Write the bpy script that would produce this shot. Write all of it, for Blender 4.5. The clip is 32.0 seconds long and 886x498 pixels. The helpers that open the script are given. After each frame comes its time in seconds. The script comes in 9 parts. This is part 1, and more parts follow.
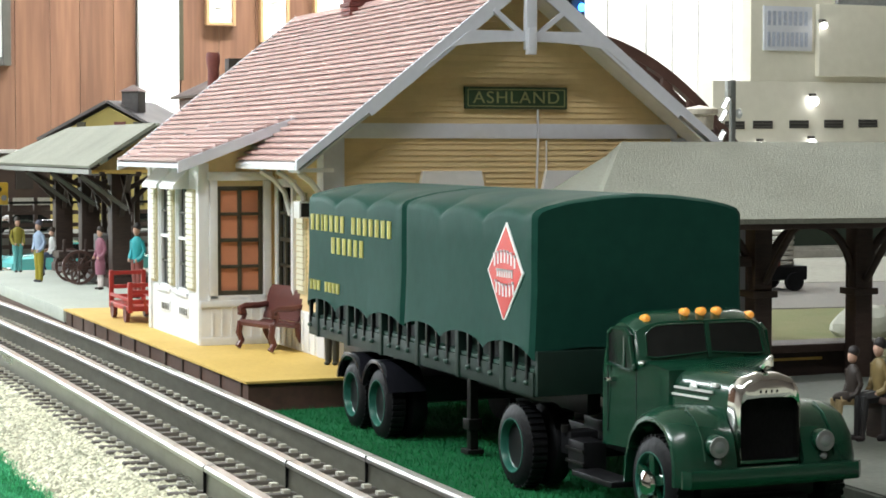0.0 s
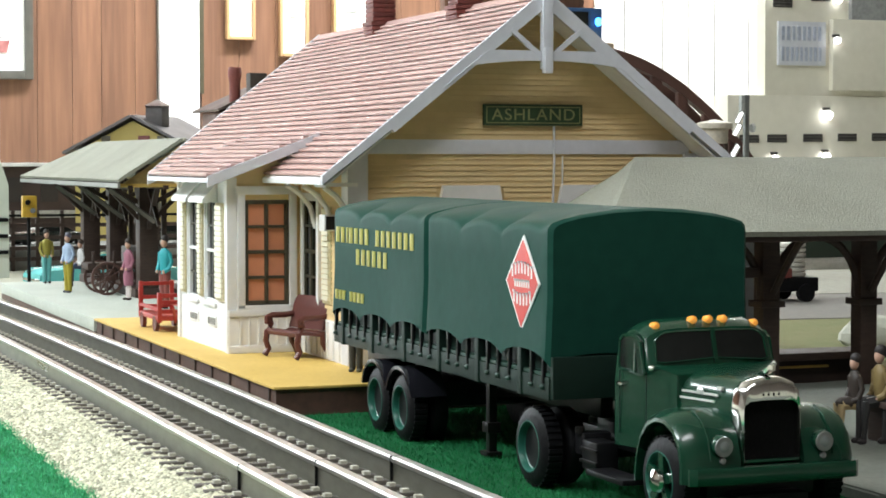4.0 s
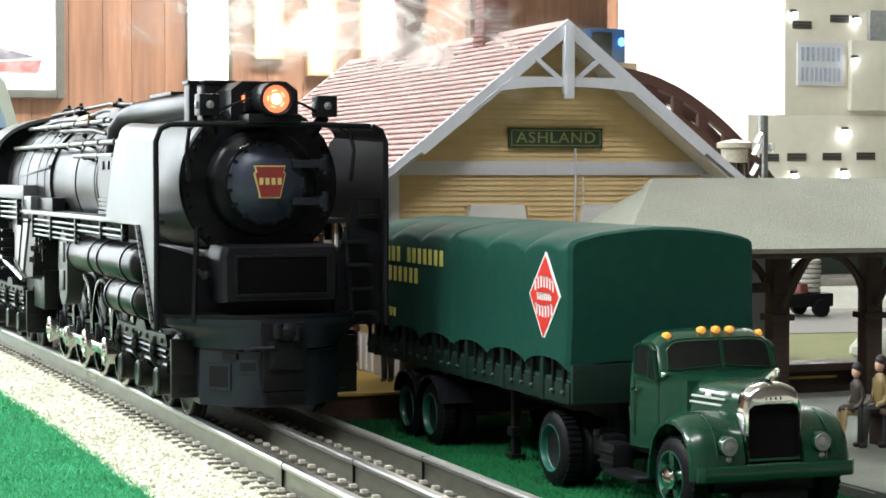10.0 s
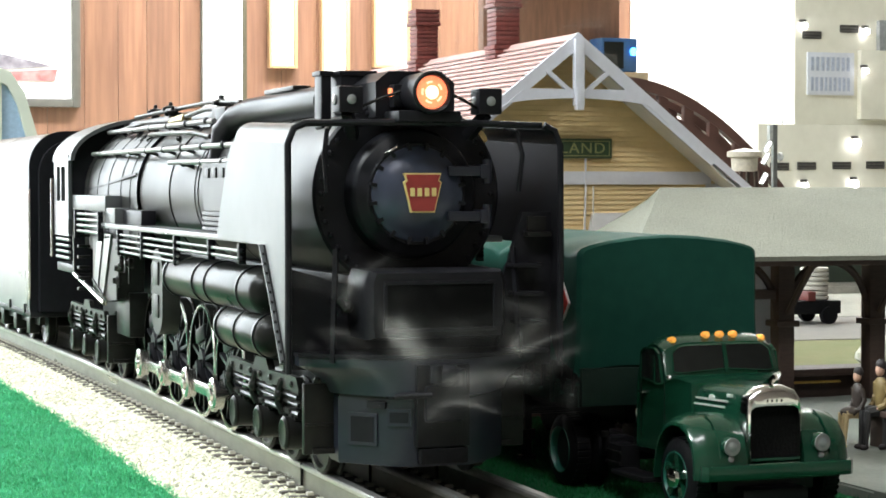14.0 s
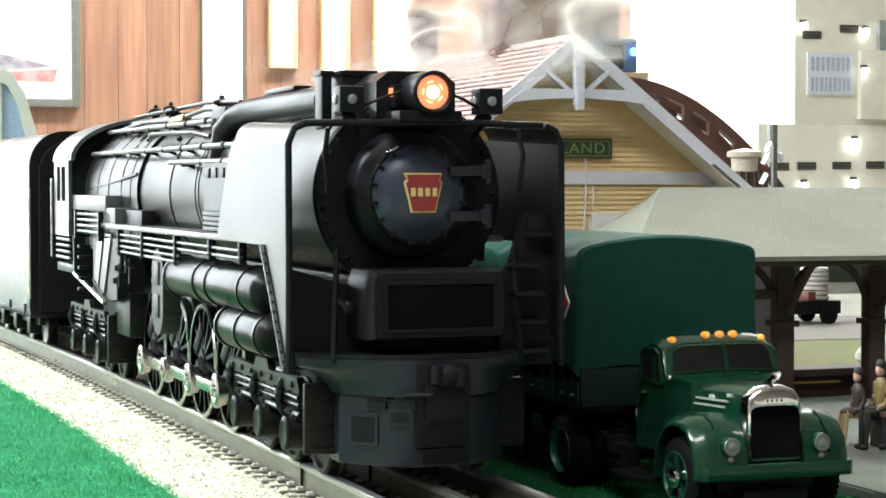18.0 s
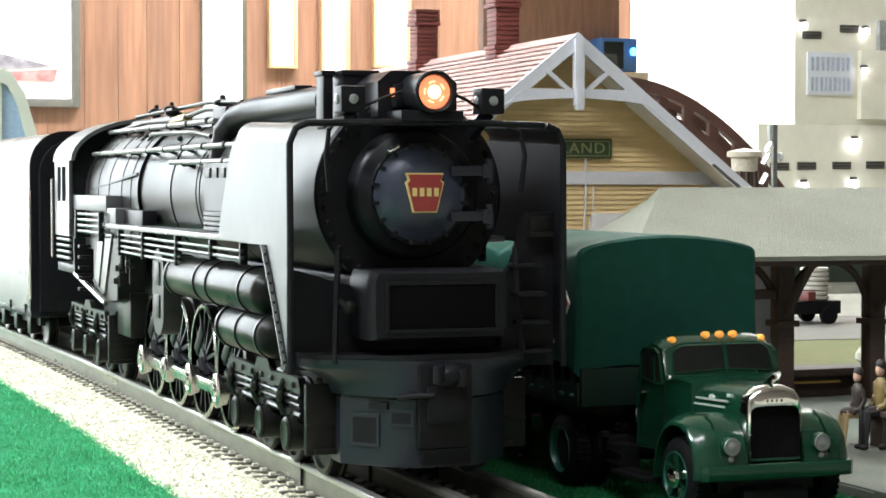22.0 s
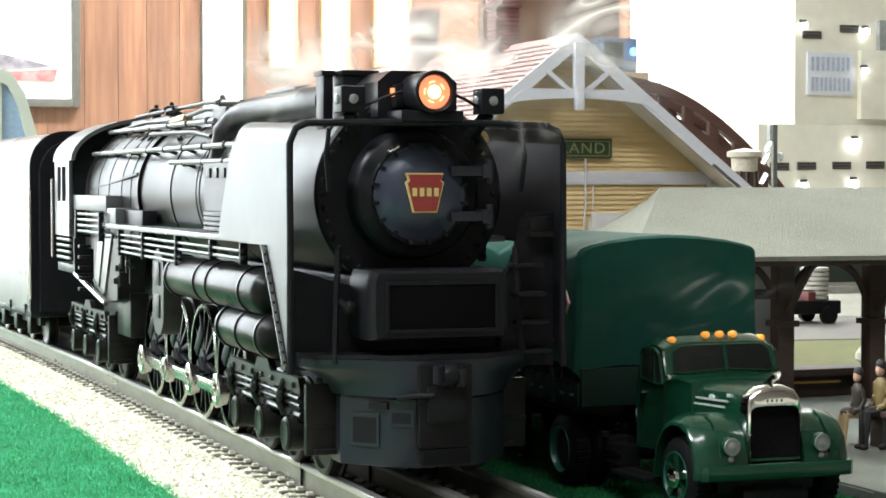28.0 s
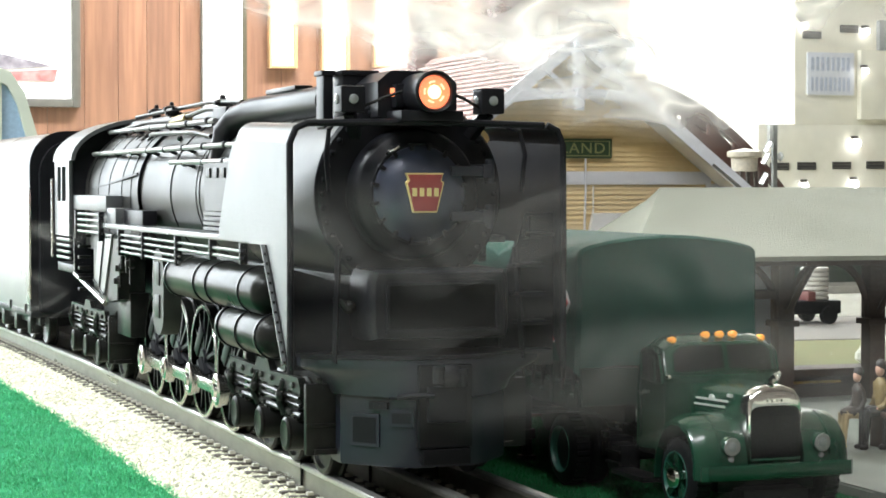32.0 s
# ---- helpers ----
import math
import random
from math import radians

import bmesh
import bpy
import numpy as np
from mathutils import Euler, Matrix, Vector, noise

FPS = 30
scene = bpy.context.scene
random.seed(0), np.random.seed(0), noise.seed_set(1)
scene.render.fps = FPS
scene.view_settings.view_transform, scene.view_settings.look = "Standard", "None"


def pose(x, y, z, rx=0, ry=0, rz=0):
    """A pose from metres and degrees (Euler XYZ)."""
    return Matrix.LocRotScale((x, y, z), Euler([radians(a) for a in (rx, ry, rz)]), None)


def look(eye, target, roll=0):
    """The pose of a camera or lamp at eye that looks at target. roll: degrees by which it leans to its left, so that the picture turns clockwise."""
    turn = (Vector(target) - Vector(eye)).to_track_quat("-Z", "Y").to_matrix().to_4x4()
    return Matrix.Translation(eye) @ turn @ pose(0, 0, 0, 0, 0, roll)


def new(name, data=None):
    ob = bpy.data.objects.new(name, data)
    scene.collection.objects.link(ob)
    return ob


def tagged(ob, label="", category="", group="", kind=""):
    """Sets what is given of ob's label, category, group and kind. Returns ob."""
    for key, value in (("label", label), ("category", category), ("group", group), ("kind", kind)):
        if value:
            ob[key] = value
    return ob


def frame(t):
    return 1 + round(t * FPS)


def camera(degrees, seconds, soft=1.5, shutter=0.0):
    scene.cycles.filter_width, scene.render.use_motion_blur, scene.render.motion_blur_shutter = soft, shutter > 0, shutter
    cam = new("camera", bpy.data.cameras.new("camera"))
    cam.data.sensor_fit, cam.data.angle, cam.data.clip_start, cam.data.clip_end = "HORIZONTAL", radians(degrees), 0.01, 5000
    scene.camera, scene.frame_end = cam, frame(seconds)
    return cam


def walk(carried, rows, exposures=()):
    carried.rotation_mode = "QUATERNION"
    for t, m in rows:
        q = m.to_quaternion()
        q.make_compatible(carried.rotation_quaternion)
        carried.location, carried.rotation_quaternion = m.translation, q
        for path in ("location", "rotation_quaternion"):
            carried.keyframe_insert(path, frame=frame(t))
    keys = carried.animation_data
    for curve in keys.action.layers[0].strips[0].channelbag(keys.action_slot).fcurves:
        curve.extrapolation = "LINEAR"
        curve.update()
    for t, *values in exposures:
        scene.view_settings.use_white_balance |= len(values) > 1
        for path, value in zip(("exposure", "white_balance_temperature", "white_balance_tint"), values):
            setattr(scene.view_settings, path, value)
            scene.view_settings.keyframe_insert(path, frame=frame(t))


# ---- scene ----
# A model railway on a table in a panelled room. One thousandth of a metre is one unit of MM below.
MM = 0.001
VIEW = [
    (0, 0.02737, 0.06833, 0.07042, 21.209, 2.854),
    (3.5, 0.01952, 0.04986, 0.07126, 20.774, 2.550),
    (6, 0.01407, 0.03628, 0.07180, 20.450, 2.336),
    (9, 0.00748, 0.02003, 0.07243, 20.100, 2.092),
    (12, 0.00145, 0.00400, 0.07290, 19.718, 1.850),
    (12.6, 0.00010, 0.00030, 0.07300, 19.632, 1.795),
    (13, 0.00000, 0.00000, 0.07300, 19.627, 1.791),
    (32, 0, 0, 0.073, 19.627, 1.791)]
cam = camera(24.9, 32.0, soft=1.7)
walk(cam, [(t, pose(x, y, z, 90 - tilt, 0, -turn)) for t, x, y, z, turn, tilt in VIEW],
     exposures=[(0, 0.06), (7, 0.06), (8, 0.2), (9, 0.45), (10, 0.5), (12, 0.64), (13, 0.64), (32, 0.64)])

# ---- light: a daylit window in the back wall, and ceiling fittings ----
world = bpy.data.worlds.new("room_sky")
scene.world = world
world.use_nodes = True
wn = world.node_tree.nodes
sky = wn.new("ShaderNodeTexSky")
sky.sky_type, sky.sun_disc, sky.sun_elevation, sky.sun_rotation = "NISHITA", False, radians(40), radians(-20)
world.node_tree.links.new(sky.outputs[0], wn["Background"].inputs[0])
wn["Background"].inputs[1].default_value = 0.08


def area_lamp(name, eye, target, sx, sy, watts, color):
    data = bpy.data.lights.new(name, "AREA")
    data.shape, data.size, data.size_y, data.energy, data.color = "RECTANGLE", sx, sy, watts, color
    ob = new(name, data)
    ob.matrix_world = look(eye, target)
    return ob


# daylight through the window in the far wall
area_lamp("window_daylight", (-0.66, 2.97, 0.62), (0.0, 0.6, 0.0), 1.1, 1.3, 17, (0.84, 0.95, 1.0))
# ceiling fittings: two along the aisle, one towards the far wall
area_lamp("ceiling_light_front", (-1.15, 0.45, 1.36), (-1.15, 0.45, 0), 0.26, 1.1, 41, (0.89, 0.98, 1.0))
area_lamp("ceiling_light_middle", (-1.15, 1.65, 1.36), (-1.15, 1.65, 0), 0.26, 1.1, 36, (0.90, 0.98, 1.0))
area_lamp("ceiling_light_back", (1.1, 2.35, 1.34), (1.1, 2.95, 0.3), 1.2, 0.26, 110, (0.93, 0.98, 1.0))
area_lamp("ceiling_light_aisle", (-0.35, -0.45, 1.36), (-0.35, -0.45, 0), 1.1, 0.26, 12, (0.95, 0.97, 1.0))

# ---- materials ----
MATS = {}


def mat(name, color, rough=0.5, metal=0.0, var=0.15, grain=400.0, bump=0.0, bgrain=None, spec=0.5, coat=0.0,
        second=None, mix=0.5, big=40.0, stretch=None, island=0.0, emit=None, power=0.0, rvar=0.1):
    """A surface with fine grain and broad wear; grain and big count the waves to a metre."""
    if name in MATS:
        return MATS[name]
    m = bpy.data.materials.new(name)
    m.use_nodes = True
    nt = m.node_tree
    n, l = nt.nodes, nt.links
    b = n["Principled BSDF"]
    tc = n.new("ShaderNodeTexCoord")
    mp = n.new("ShaderNodeMapping")
    l.new(tc.outputs["Object"], mp.inputs[0])
    if stretch:
        mp.inputs["Scale"].default_value = stretch
    n1, n2 = n.new("ShaderNodeTexNoise"), n.new("ShaderNodeTexNoise")
    n1.inputs["Scale"].default_value, n1.inputs["Detail"].default_value = grain, 4
    n2.inputs["Scale"].default_value, n2.inputs["Detail"].default_value = big, 3
    l.new(mp.outputs[0], n1.inputs[0])
    l.new(mp.outputs[0], n2.inputs[0])
    mx = n.new("ShaderNodeMix")
    mx.data_type = "RGBA"
    c = Vector(color)
    d = Vector(second) if second else c * (1 - 2 * var)
    mx.inputs[6].default_value = (*c, 1)
    mx.inputs[7].default_value = (*d, 1)
    ramp = n.new("ShaderNodeMapRange")
    ramp.inputs[1].default_value, ramp.inputs[2].default_value = 0.35, 0.65
    add = n.new("ShaderNodeMath")
    add.operation = "MULTIPLY_ADD"
    add.inputs[1].default_value = 0.6
    l.new(n1.outputs[0], add.inputs[0])
    sc = n.new("ShaderNodeMath")
    sc.operation = "MULTIPLY"
    sc.inputs[1].default_value = 0.4
    l.new(n2.outputs[0], sc.inputs[0])
    l.new(sc.outputs[0], add.inputs[2])
    l.new(add.outputs[0], ramp.inputs[0])
    ml = n.new("ShaderNodeMath")
    ml.operation = "MULTIPLY"
    ml.inputs[1].default_value = mix * 2 if second else 1.0
    ml.use_clamp = True
    l.new(ramp.outputs[0], ml.inputs[0])
    l.new(ml.outputs[0], mx.inputs[0])
    out = mx.outputs[2]
    if island:
        oi = n.new("ShaderNodeObjectInfo")
        ge = n.new("ShaderNodeNewGeometry")
        su = n.new("ShaderNodeMath")
        su.operation = "ADD"
        l.new(oi.outputs["Random"], su.inputs[0])
        l.new(ge.outputs["Random Per Island"], su.inputs[1])
        fr = n.new("ShaderNodeMath")
        fr.operation = "FRACT"
        l.new(su.outputs[0], fr.inputs[0])
        mr = n.new("ShaderNodeMapRange")
        mr.inputs[3].default_value, mr.inputs[4].default_value = 1 - island, 1 + island
        l.new(fr.outputs[0], mr.inputs[0])
        hs = n.new("ShaderNodeHueSaturation")
        l.new(mr.outputs[0], hs.inputs["Value"])
        l.new(out, hs.inputs["Color"])
        out = hs.outputs[0]
    l.new(out, b.inputs["Base Color"])
    rr = n.new("ShaderNodeMapRange")
    rr.inputs[3].default_value, rr.inputs[4].default_value = max(0.02, rough - rvar), min(1, rough + rvar)
    l.new(n2.outputs[0], rr.inputs[0])
    l.new(rr.outputs[0], b.inputs["Roughness"])
    b.inputs["Metallic"].default_value = metal
    b.inputs["Specular IOR Level"].default_value = spec
    b.inputs["Coat Weight"].default_value = coat
    b.inputs["Coat Roughness"].default_value = 0.08
    if emit:
        b.inputs["Emission Color"].default_value = (*emit, 1)
        b.inputs["Emission Strength"].default_value = power
    if bump:
        bp = n.new("ShaderNodeBump")
        bp.inputs["Strength"].default_value, bp.inputs["Distance"].default_value = bump, 0.0006
        if bgrain:
            n3 = n.new("ShaderNodeTexNoise")
            n3.inputs["Scale"].default_value, n3.inputs["Detail"].default_value = bgrain, 3
            l.new(mp.outputs[0], n3.inputs[0])
            l.new(n3.outputs[0], bp.inputs["Height"])
        else:
            l.new(n1.outputs[0], bp.inputs["Height"])
        l.new(bp.outputs[0], b.inputs["Normal"])
    MATS[name] = m
    return m


def glass(name, color, rough=0.03, alpha=0.25):
    if name in MATS:
        return MATS[name]
    m = bpy.data.materials.new(name)
    m.use_nodes = True
    b = m.node_tree.nodes["Principled BSDF"]
    b.inputs["Base Color"].default_value = (*color, 1)
    b.inputs["Roughness"].default_value = rough
    b.inputs["Alpha"].default_value = alpha
    MATS[name] = m
    return m


TURF = mat("turf_fibre", (0.12, 0.50, 0.25), 0.9, var=0.2, second=(0.055, 0.36, 0.15), grain=900, big=60, island=0.35, spec=0.1)
TURF_BASE = mat("turf_mat", (0.05, 0.36, 0.19), 0.95, second=(0.02, 0.14, 0.045), grain=1500, bump=1.0, spec=0.1)
# darker copies of the two turf colours, standing for shade under the truck
TURF_SHADE = mat("shaded_turf_fibre", (0.018, 0.17, 0.06), 0.9, var=0.2, second=(0.014, 0.11, 0.035), grain=900, big=60, island=0.35, spec=0.05)
TURF_BASE_SHADE = mat("shaded_turf_mat", (0.012, 0.12, 0.045), 0.95, second=(0.012, 0.08, 0.03), grain=1500, bump=1.0, spec=0.05)
GRAVEL = mat("pale_gravel", (0.74, 0.72, 0.55), 0.9, second=(0.48, 0.47, 0.35), grain=700, island=0.5, spec=0.2)
GRAVEL_BASE = mat("gravel_bed", (0.50, 0.49, 0.37), 0.95, second=(0.34, 0.33, 0.25), grain=900, bump=1.0, spec=0.2)
BALLAST = mat("grey_ballast", (0.26, 0.245, 0.21), 0.95, second=(0.11, 0.10, 0.085), grain=900, bump=1.0, island=0.3, spec=0.2)
STEEL = mat("worn_rail_steel", (0.60, 0.59, 0.56), 0.36, 1.0, var=0.16, grain=900, big=80, stretch=(4, 0.4, 4))
RAILSIDE = mat("dull_rail_web", (0.25, 0.245, 0.20), 0.30, 0.8, second=(0.16, 0.158, 0.125), grain=500, big=60, stretch=(1, 0.3, 1))
TIE = mat("dark_tie_plastic", (0.055, 0.047, 0.04), 0.6, second=(0.12, 0.105, 0.09), grain=500, island=0.3, stretch=(1, 4, 1))
SPIKE = mat("bright_tie_plate", (0.60, 0.58, 0.50), 0.5, 0.3, grain=800)
DARKWOOD = mat("dark_brown_timber", (0.032, 0.017, 0.013), 0.6, second=(0.055, 0.032, 0.024), grain=300, stretch=(1, 1, 6))
YELLOW = mat("yellow_platform_paint", (0.62, 0.42, 0.11), 0.65, second=(0.53, 0.35, 0.09), grain=900, big=50, bump=0.15)
BROWN = mat("platform_side_brown", (0.10, 0.05, 0.035), 0.6, second=(0.06, 0.03, 0.022), grain=400)
# concrete darkened in its colour for the canopy's shade
APRON = mat("shaded_grey_apron", (0.17, 0.185, 0.16), 0.75, second=(0.125, 0.14, 0.12), grain=700, big=40, bump=0.2)
CONCRETE = mat("grey_green_concrete", (0.50, 0.53, 0.47), 0.7, second=(0.41, 0.44, 0.39), grain=700, big=40, bump=0.2)
ROOF = mat("faded_red_shingle", (0.56, 0.37, 0.34), 0.5, second=(0.45, 0.28, 0.255), grain=900, big=25, bump=0.3, island=0.07)
CREAM = mat("cream_clapboard", (0.72, 0.55, 0.29), 0.5, second=(0.66, 0.49, 0.25), grain=300, big=40, island=0.04)
WHITE = mat("white_trim_paint", (0.80, 0.80, 0.80), 0.45, var=0.03, grain=400)
# white trim dimmed and tinted: the gable's bluish shade is in this colour
SHADETRIM = mat("shaded_white_trim", (0.68, 0.69, 0.75), 0.5, var=0.04, grain=400)
SOFFIT = mat("pale_soffit_paint", (0.84, 0.85, 0.88), 0.5, var=0.05, grain=300)
LOUVRE = mat("pale_cream_louvre", (0.84, 0.80, 0.64), 0.5, var=0.03, grain=300)
SHADELOUVRE = mat("cream_shutter_board", (0.60, 0.52, 0.32), 0.6, var=0.05, grain=300)
ORANGE = mat("salmon_window_blind", (0.76, 0.31, 0.17), 0.6, var=0.04, grain=300)
SASH = mat("dark_olive_sash", (0.07, 0.06, 0.035), 0.5, grain=400)
SIGN = mat("dark_green_signboard", (0.025, 0.06, 0.022), 0.5, var=0.15, grain=400)
SIGNGOLD = mat("pale_gold_lettering", (0.25, 0.26, 0.11), 0.5, var=0.05)
BRICK = mat("red_brown_brick", (0.20, 0.05, 0.04), 0.6, second=(0.12, 0.03, 0.026), grain=700, island=0.2, bump=0.3)
BENCH = mat("maroon_bench_plastic", (0.11, 0.032, 0.027), 0.4, var=0.1, grain=400)
CARTRED = mat("red_cart_plastic", (0.42, 0.035, 0.03), 0.45, var=0.1, grain=400)
CANVAS = mat("green_truck_canvas", (0.0115, 0.056, 0.041), 0.5, spec=0.05, second=(0.009, 0.045, 0.033), grain=250, big=30, bump=0.12, bgrain=150)
TRUCKPAINT = mat("gloss_green_paint", (0.005, 0.040, 0.021), 0.24, var=0.06, grain=200, coat=0.25)
RUBBER = mat("black_rubber", (0.007, 0.007, 0.008), 0.5, var=0.2, grain=900, bump=0.2, spec=0.12)
BLACKPL = mat("black_moulded_plastic", (0.010, 0.010, 0.011), 0.35, var=0.2, grain=300, spec=0.15)
CHROME = mat("chrome", (0.74, 0.73, 0.71), 0.10, 1.0, var=0.05, rvar=0.04)
TRIMBRIGHT = mat("satin_bright_trim", (0.82, 0.82, 0.80), 0.5, 0.6, var=0.05)
RIM = mat("teal_wheel_rim", (0.014, 0.105, 0.075), 0.35, var=0.1)
AMBER = mat("amber_marker_lens", (0.85, 0.33, 0.05), 0.2, var=0.05, emit=(1.0, 0.42, 0.08), power=0.25)
LENS = mat("clear_lamp_lens", (0.20, 0.21, 0.21), 0.15, var=0.15, coat=0.7)
DARKGLASS = mat("smoked_window_glass", (0.014, 0.015, 0.014), 0.12, var=0.1, spec=0.25)
REDSIGN = mat("red_decal", (0.60, 0.035, 0.025), 0.4, var=0.05)
WHITEDECAL = mat("white_decal", (0.82, 0.80, 0.78), 0.45, var=0.03)
YELLOWDECAL = mat("yellow_decal", (0.60, 0.55, 0.14), 0.45, var=0.06)
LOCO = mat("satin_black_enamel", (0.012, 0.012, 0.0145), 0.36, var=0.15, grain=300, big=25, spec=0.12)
# the same black enamel with a lighter base, for sheen on lit sheets
LOCO_LIT = mat("lit_semi_gloss_black", (0.062, 0.066, 0.070), 0.42, var=0.06, grain=300, big=25, spec=0.8)
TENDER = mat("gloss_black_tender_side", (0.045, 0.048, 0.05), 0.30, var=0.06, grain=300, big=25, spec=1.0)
PIPE = mat("dull_grey_pipe", (0.20, 0.20, 0.195), 0.4, 0.3, var=0.12, grain=500)
GRAPHITE = mat("graphite_smokebox", (0.040, 0.047, 0.076), 0.34, 0.2, var=0.1, grain=300, big=30)
PILOT = mat("slate_pilot_paint", (0.014, 0.0155, 0.025), 0.40, 0.0, spec=0.40, var=0.1, grain=300, big=30)
BOILER = mat("dark_boiler_jacket", (0.029, 0.029, 0.027), 0.40, 0.0, spec=0.19, var=0.10, grain=300, big=25)
TANKM = mat("dark_satin_tank", (0.013, 0.0125, 0.011), 0.30, 0.0, spec=0.065, second=(0.007, 0.007, 0.0065), grain=500)
GUN = mat("gunmetal_running_gear", (0.009, 0.0085, 0.008), 0.34, 0.0, spec=0.14, second=(0.013, 0.013, 0.012), grain=500)
NICKEL = mat("bright_nickel_rod", (0.62, 0.60, 0.57), 0.24, 1.0, var=0.1)
GOLD = mat("gold_lettering", (0.62, 0.50, 0.20), 0.4, var=0.05)
LAMPGLOW = mat("lit_headlight", (0.9, 0.35, 0.12), 0.2, emit=(1.0, 0.21, 0.10), power=0.95)
LAMPFACET = mat("headlight_reflector", (1.0, 0.6, 0.4), 0.2, emit=(1.0, 0.36, 0.20), power=1.5)
LAMPCORE = mat("headlight_bulb", (1.0, 0.8, 0.5), 0.2, emit=(1.0, 0.62, 0.36), power=2.2)
FELT = mat("grey_green_roof_felt", (0.34, 0.34, 0.285), 0.85, second=(0.235, 0.24, 0.195), grain=1600, big=30, bump=0.9)
PANEL = mat("brown_wall_board", (0.205, 0.102, 0.060), 0.45, second=(0.135, 0.064, 0.038), grain=25, big=5, stretch=(6, 1, 0.35), island=0.10, mix=0.6)
PANELW = mat("white_wall_board", (0.70, 0.68, 0.65), 0.5, second=(0.58, 0.56, 0.53), grain=20, big=4, stretch=(5, 1, 0.4), island=0.03)
PLASTER = mat("tan_room_wall", (0.34, 0.30, 0.26), 0.7, var=0.05, grain=40, big=4)
BEIGE = mat("beige_factory_card", (0.78, 0.75, 0.64), 0.7, second=(0.72, 0.69, 0.58), grain=120, big=12)


# ---- building blocks ----
LOCAL = set()


def thing(name, x, y, z, label, category, group="", kind="", local=False):
    ob = new(name)
    ob.empty_display_size = 0.01
    ob.location = (x * MM, y * MM, z * MM)
    if local:
        LOCAL.add(ob)
    return tagged(ob, label, category, group, kind)


def root_of(ob):
    while ob.parent:
        ob = ob.parent
    return ob


def part(name, bm, material, parent, label="", smooth=True):
    """Links a bmesh, drawn in thousandths, as one mesh under a thing or a part."""
    me = bpy.data.meshes.new(name)
    bmesh.ops.recalc_face_normals(bm, faces=bm.faces)
    off = Vector((0, 0, 0)) if (parent is None or root_of(parent) in LOCAL) else root_of(parent).location
    for v in bm.verts:
        v.co = v.co * MM - off
    for f in bm.faces:
        f.smooth = smooth
    bm.to_mesh(me)
    bm.free()
    if smooth:
        me.set_sharp_from_angle(angle=radians(35))
    me.materials.append(material)
    ob = new(name, me)
    ob.parent = parent
    return tagged(ob, label)


def solid(name, bm, material, label, category, kind="", group=""):
    """A thing of one mesh, with its origin in the middle of its base."""
    lo = Vector([min(v.co[k] for v in bm.verts) for k in range(3)])
    hi = Vector([max(v.co[k] for v in bm.verts) for k in range(3)])
    base = Vector(((lo.x + hi.x) / 2, (lo.y + hi.y) / 2, lo.z))
    for v in bm.verts:
        v.co -= base
    ob = part(name, bm, material, None)
    ob.location = base * MM
    return tagged(ob, label, category, group, kind)


def B():
    return bmesh.new()


def box(bm, x0, y0, z0, x1, y1, z1, bev=0.0, m=None):
    vs = [bm.verts.new(p) for p in ((x0, y0, z0), (x1, y0, z0), (x1, y1, z0), (x0, y1, z0), (x0, y0, z1), (x1, y0, z1), (x1, y1, z1), (x0, y1, z1))]
    fs = [bm.faces.new([vs[i] for i in q]) for q in ((3, 2, 1, 0), (4, 5, 6, 7), (0, 1, 5, 4), (1, 2, 6, 5), (2, 3, 7, 6), (3, 0, 4, 7))]
    if m:
        for v in vs:
            v.co = m @ v.co
    if bev:
        edges = list({e for f in fs for e in f.edges})
        bmesh.ops.bevel(bm, geom=edges, offset=bev, segments=2, affect="EDGES", profile=0.6)
    return bm


def frame_of(d):
    d = Vector(d).normalized()
    a = Vector((0, 0, 1)) if abs(d.z) < 0.9 else Vector((1, 0, 0))
    u = d.cross(a).normalized()
    return u, d.cross(u).normalized()


def cyl(bm, p0, p1, r, n=12, r2=None, caps=True):
    p0, p1 = Vector(p0), Vector(p1)
    u, w = frame_of(p1 - p0)
    r2 = r if r2 is None else r2
    ra = [bm.verts.new(p0 + (u * math.cos(a) + w * math.sin(a)) * r) for a in [2 * math.pi * k / n for k in range(n)]]
    rb = [bm.verts.new(p1 + (u * math.cos(a) + w * math.sin(a)) * r2) for a in [2 * math.pi * k / n for k in range(n)]]
    for k in range(n):
        bm.faces.new((ra[k], ra[(k + 1) % n], rb[(k + 1) % n], rb[k]))
    if caps:
        bm.faces.new(ra[::-1])
        bm.faces.new(rb)
    return bm


def lathe(bm, p0, axis, prof, n=24):
    """Turns a profile of (distance along the axis, radius) about the axis."""
    p0, d = Vector(p0), Vector(axis).normalized()
    u, w = frame_of(d)
    rings = []
    for s, r in prof:
        if r < 1e-4:
            rings.append([bm.verts.new(p0 + d * s)])
        else:
            rings.append([bm.verts.new(p0 + d * s + (u * math.cos(2 * math.pi * k / n) + w * math.sin(2 * math.pi * k / n)) * r) for k in range(n)])
    for a, b in zip(rings, rings[1:]):
        for k in range(n):
            j = (k + 1) % n
            if len(a) == 1 and len(b) > 1:
                bm.faces.new((a[0], b[k], b[j]))
            elif len(b) == 1 and len(a) > 1:
                bm.faces.new((a[k], a[j], b[0]))
            elif len(a) > 1:
                bm.faces.new((a[k], a[j], b[j], b[k]))
    for ring, flip in ((rings[0], True), (rings[-1], False)):
        if len(ring) > 1:
            bm.faces.new(ring[::-1] if flip else ring)
    return bm


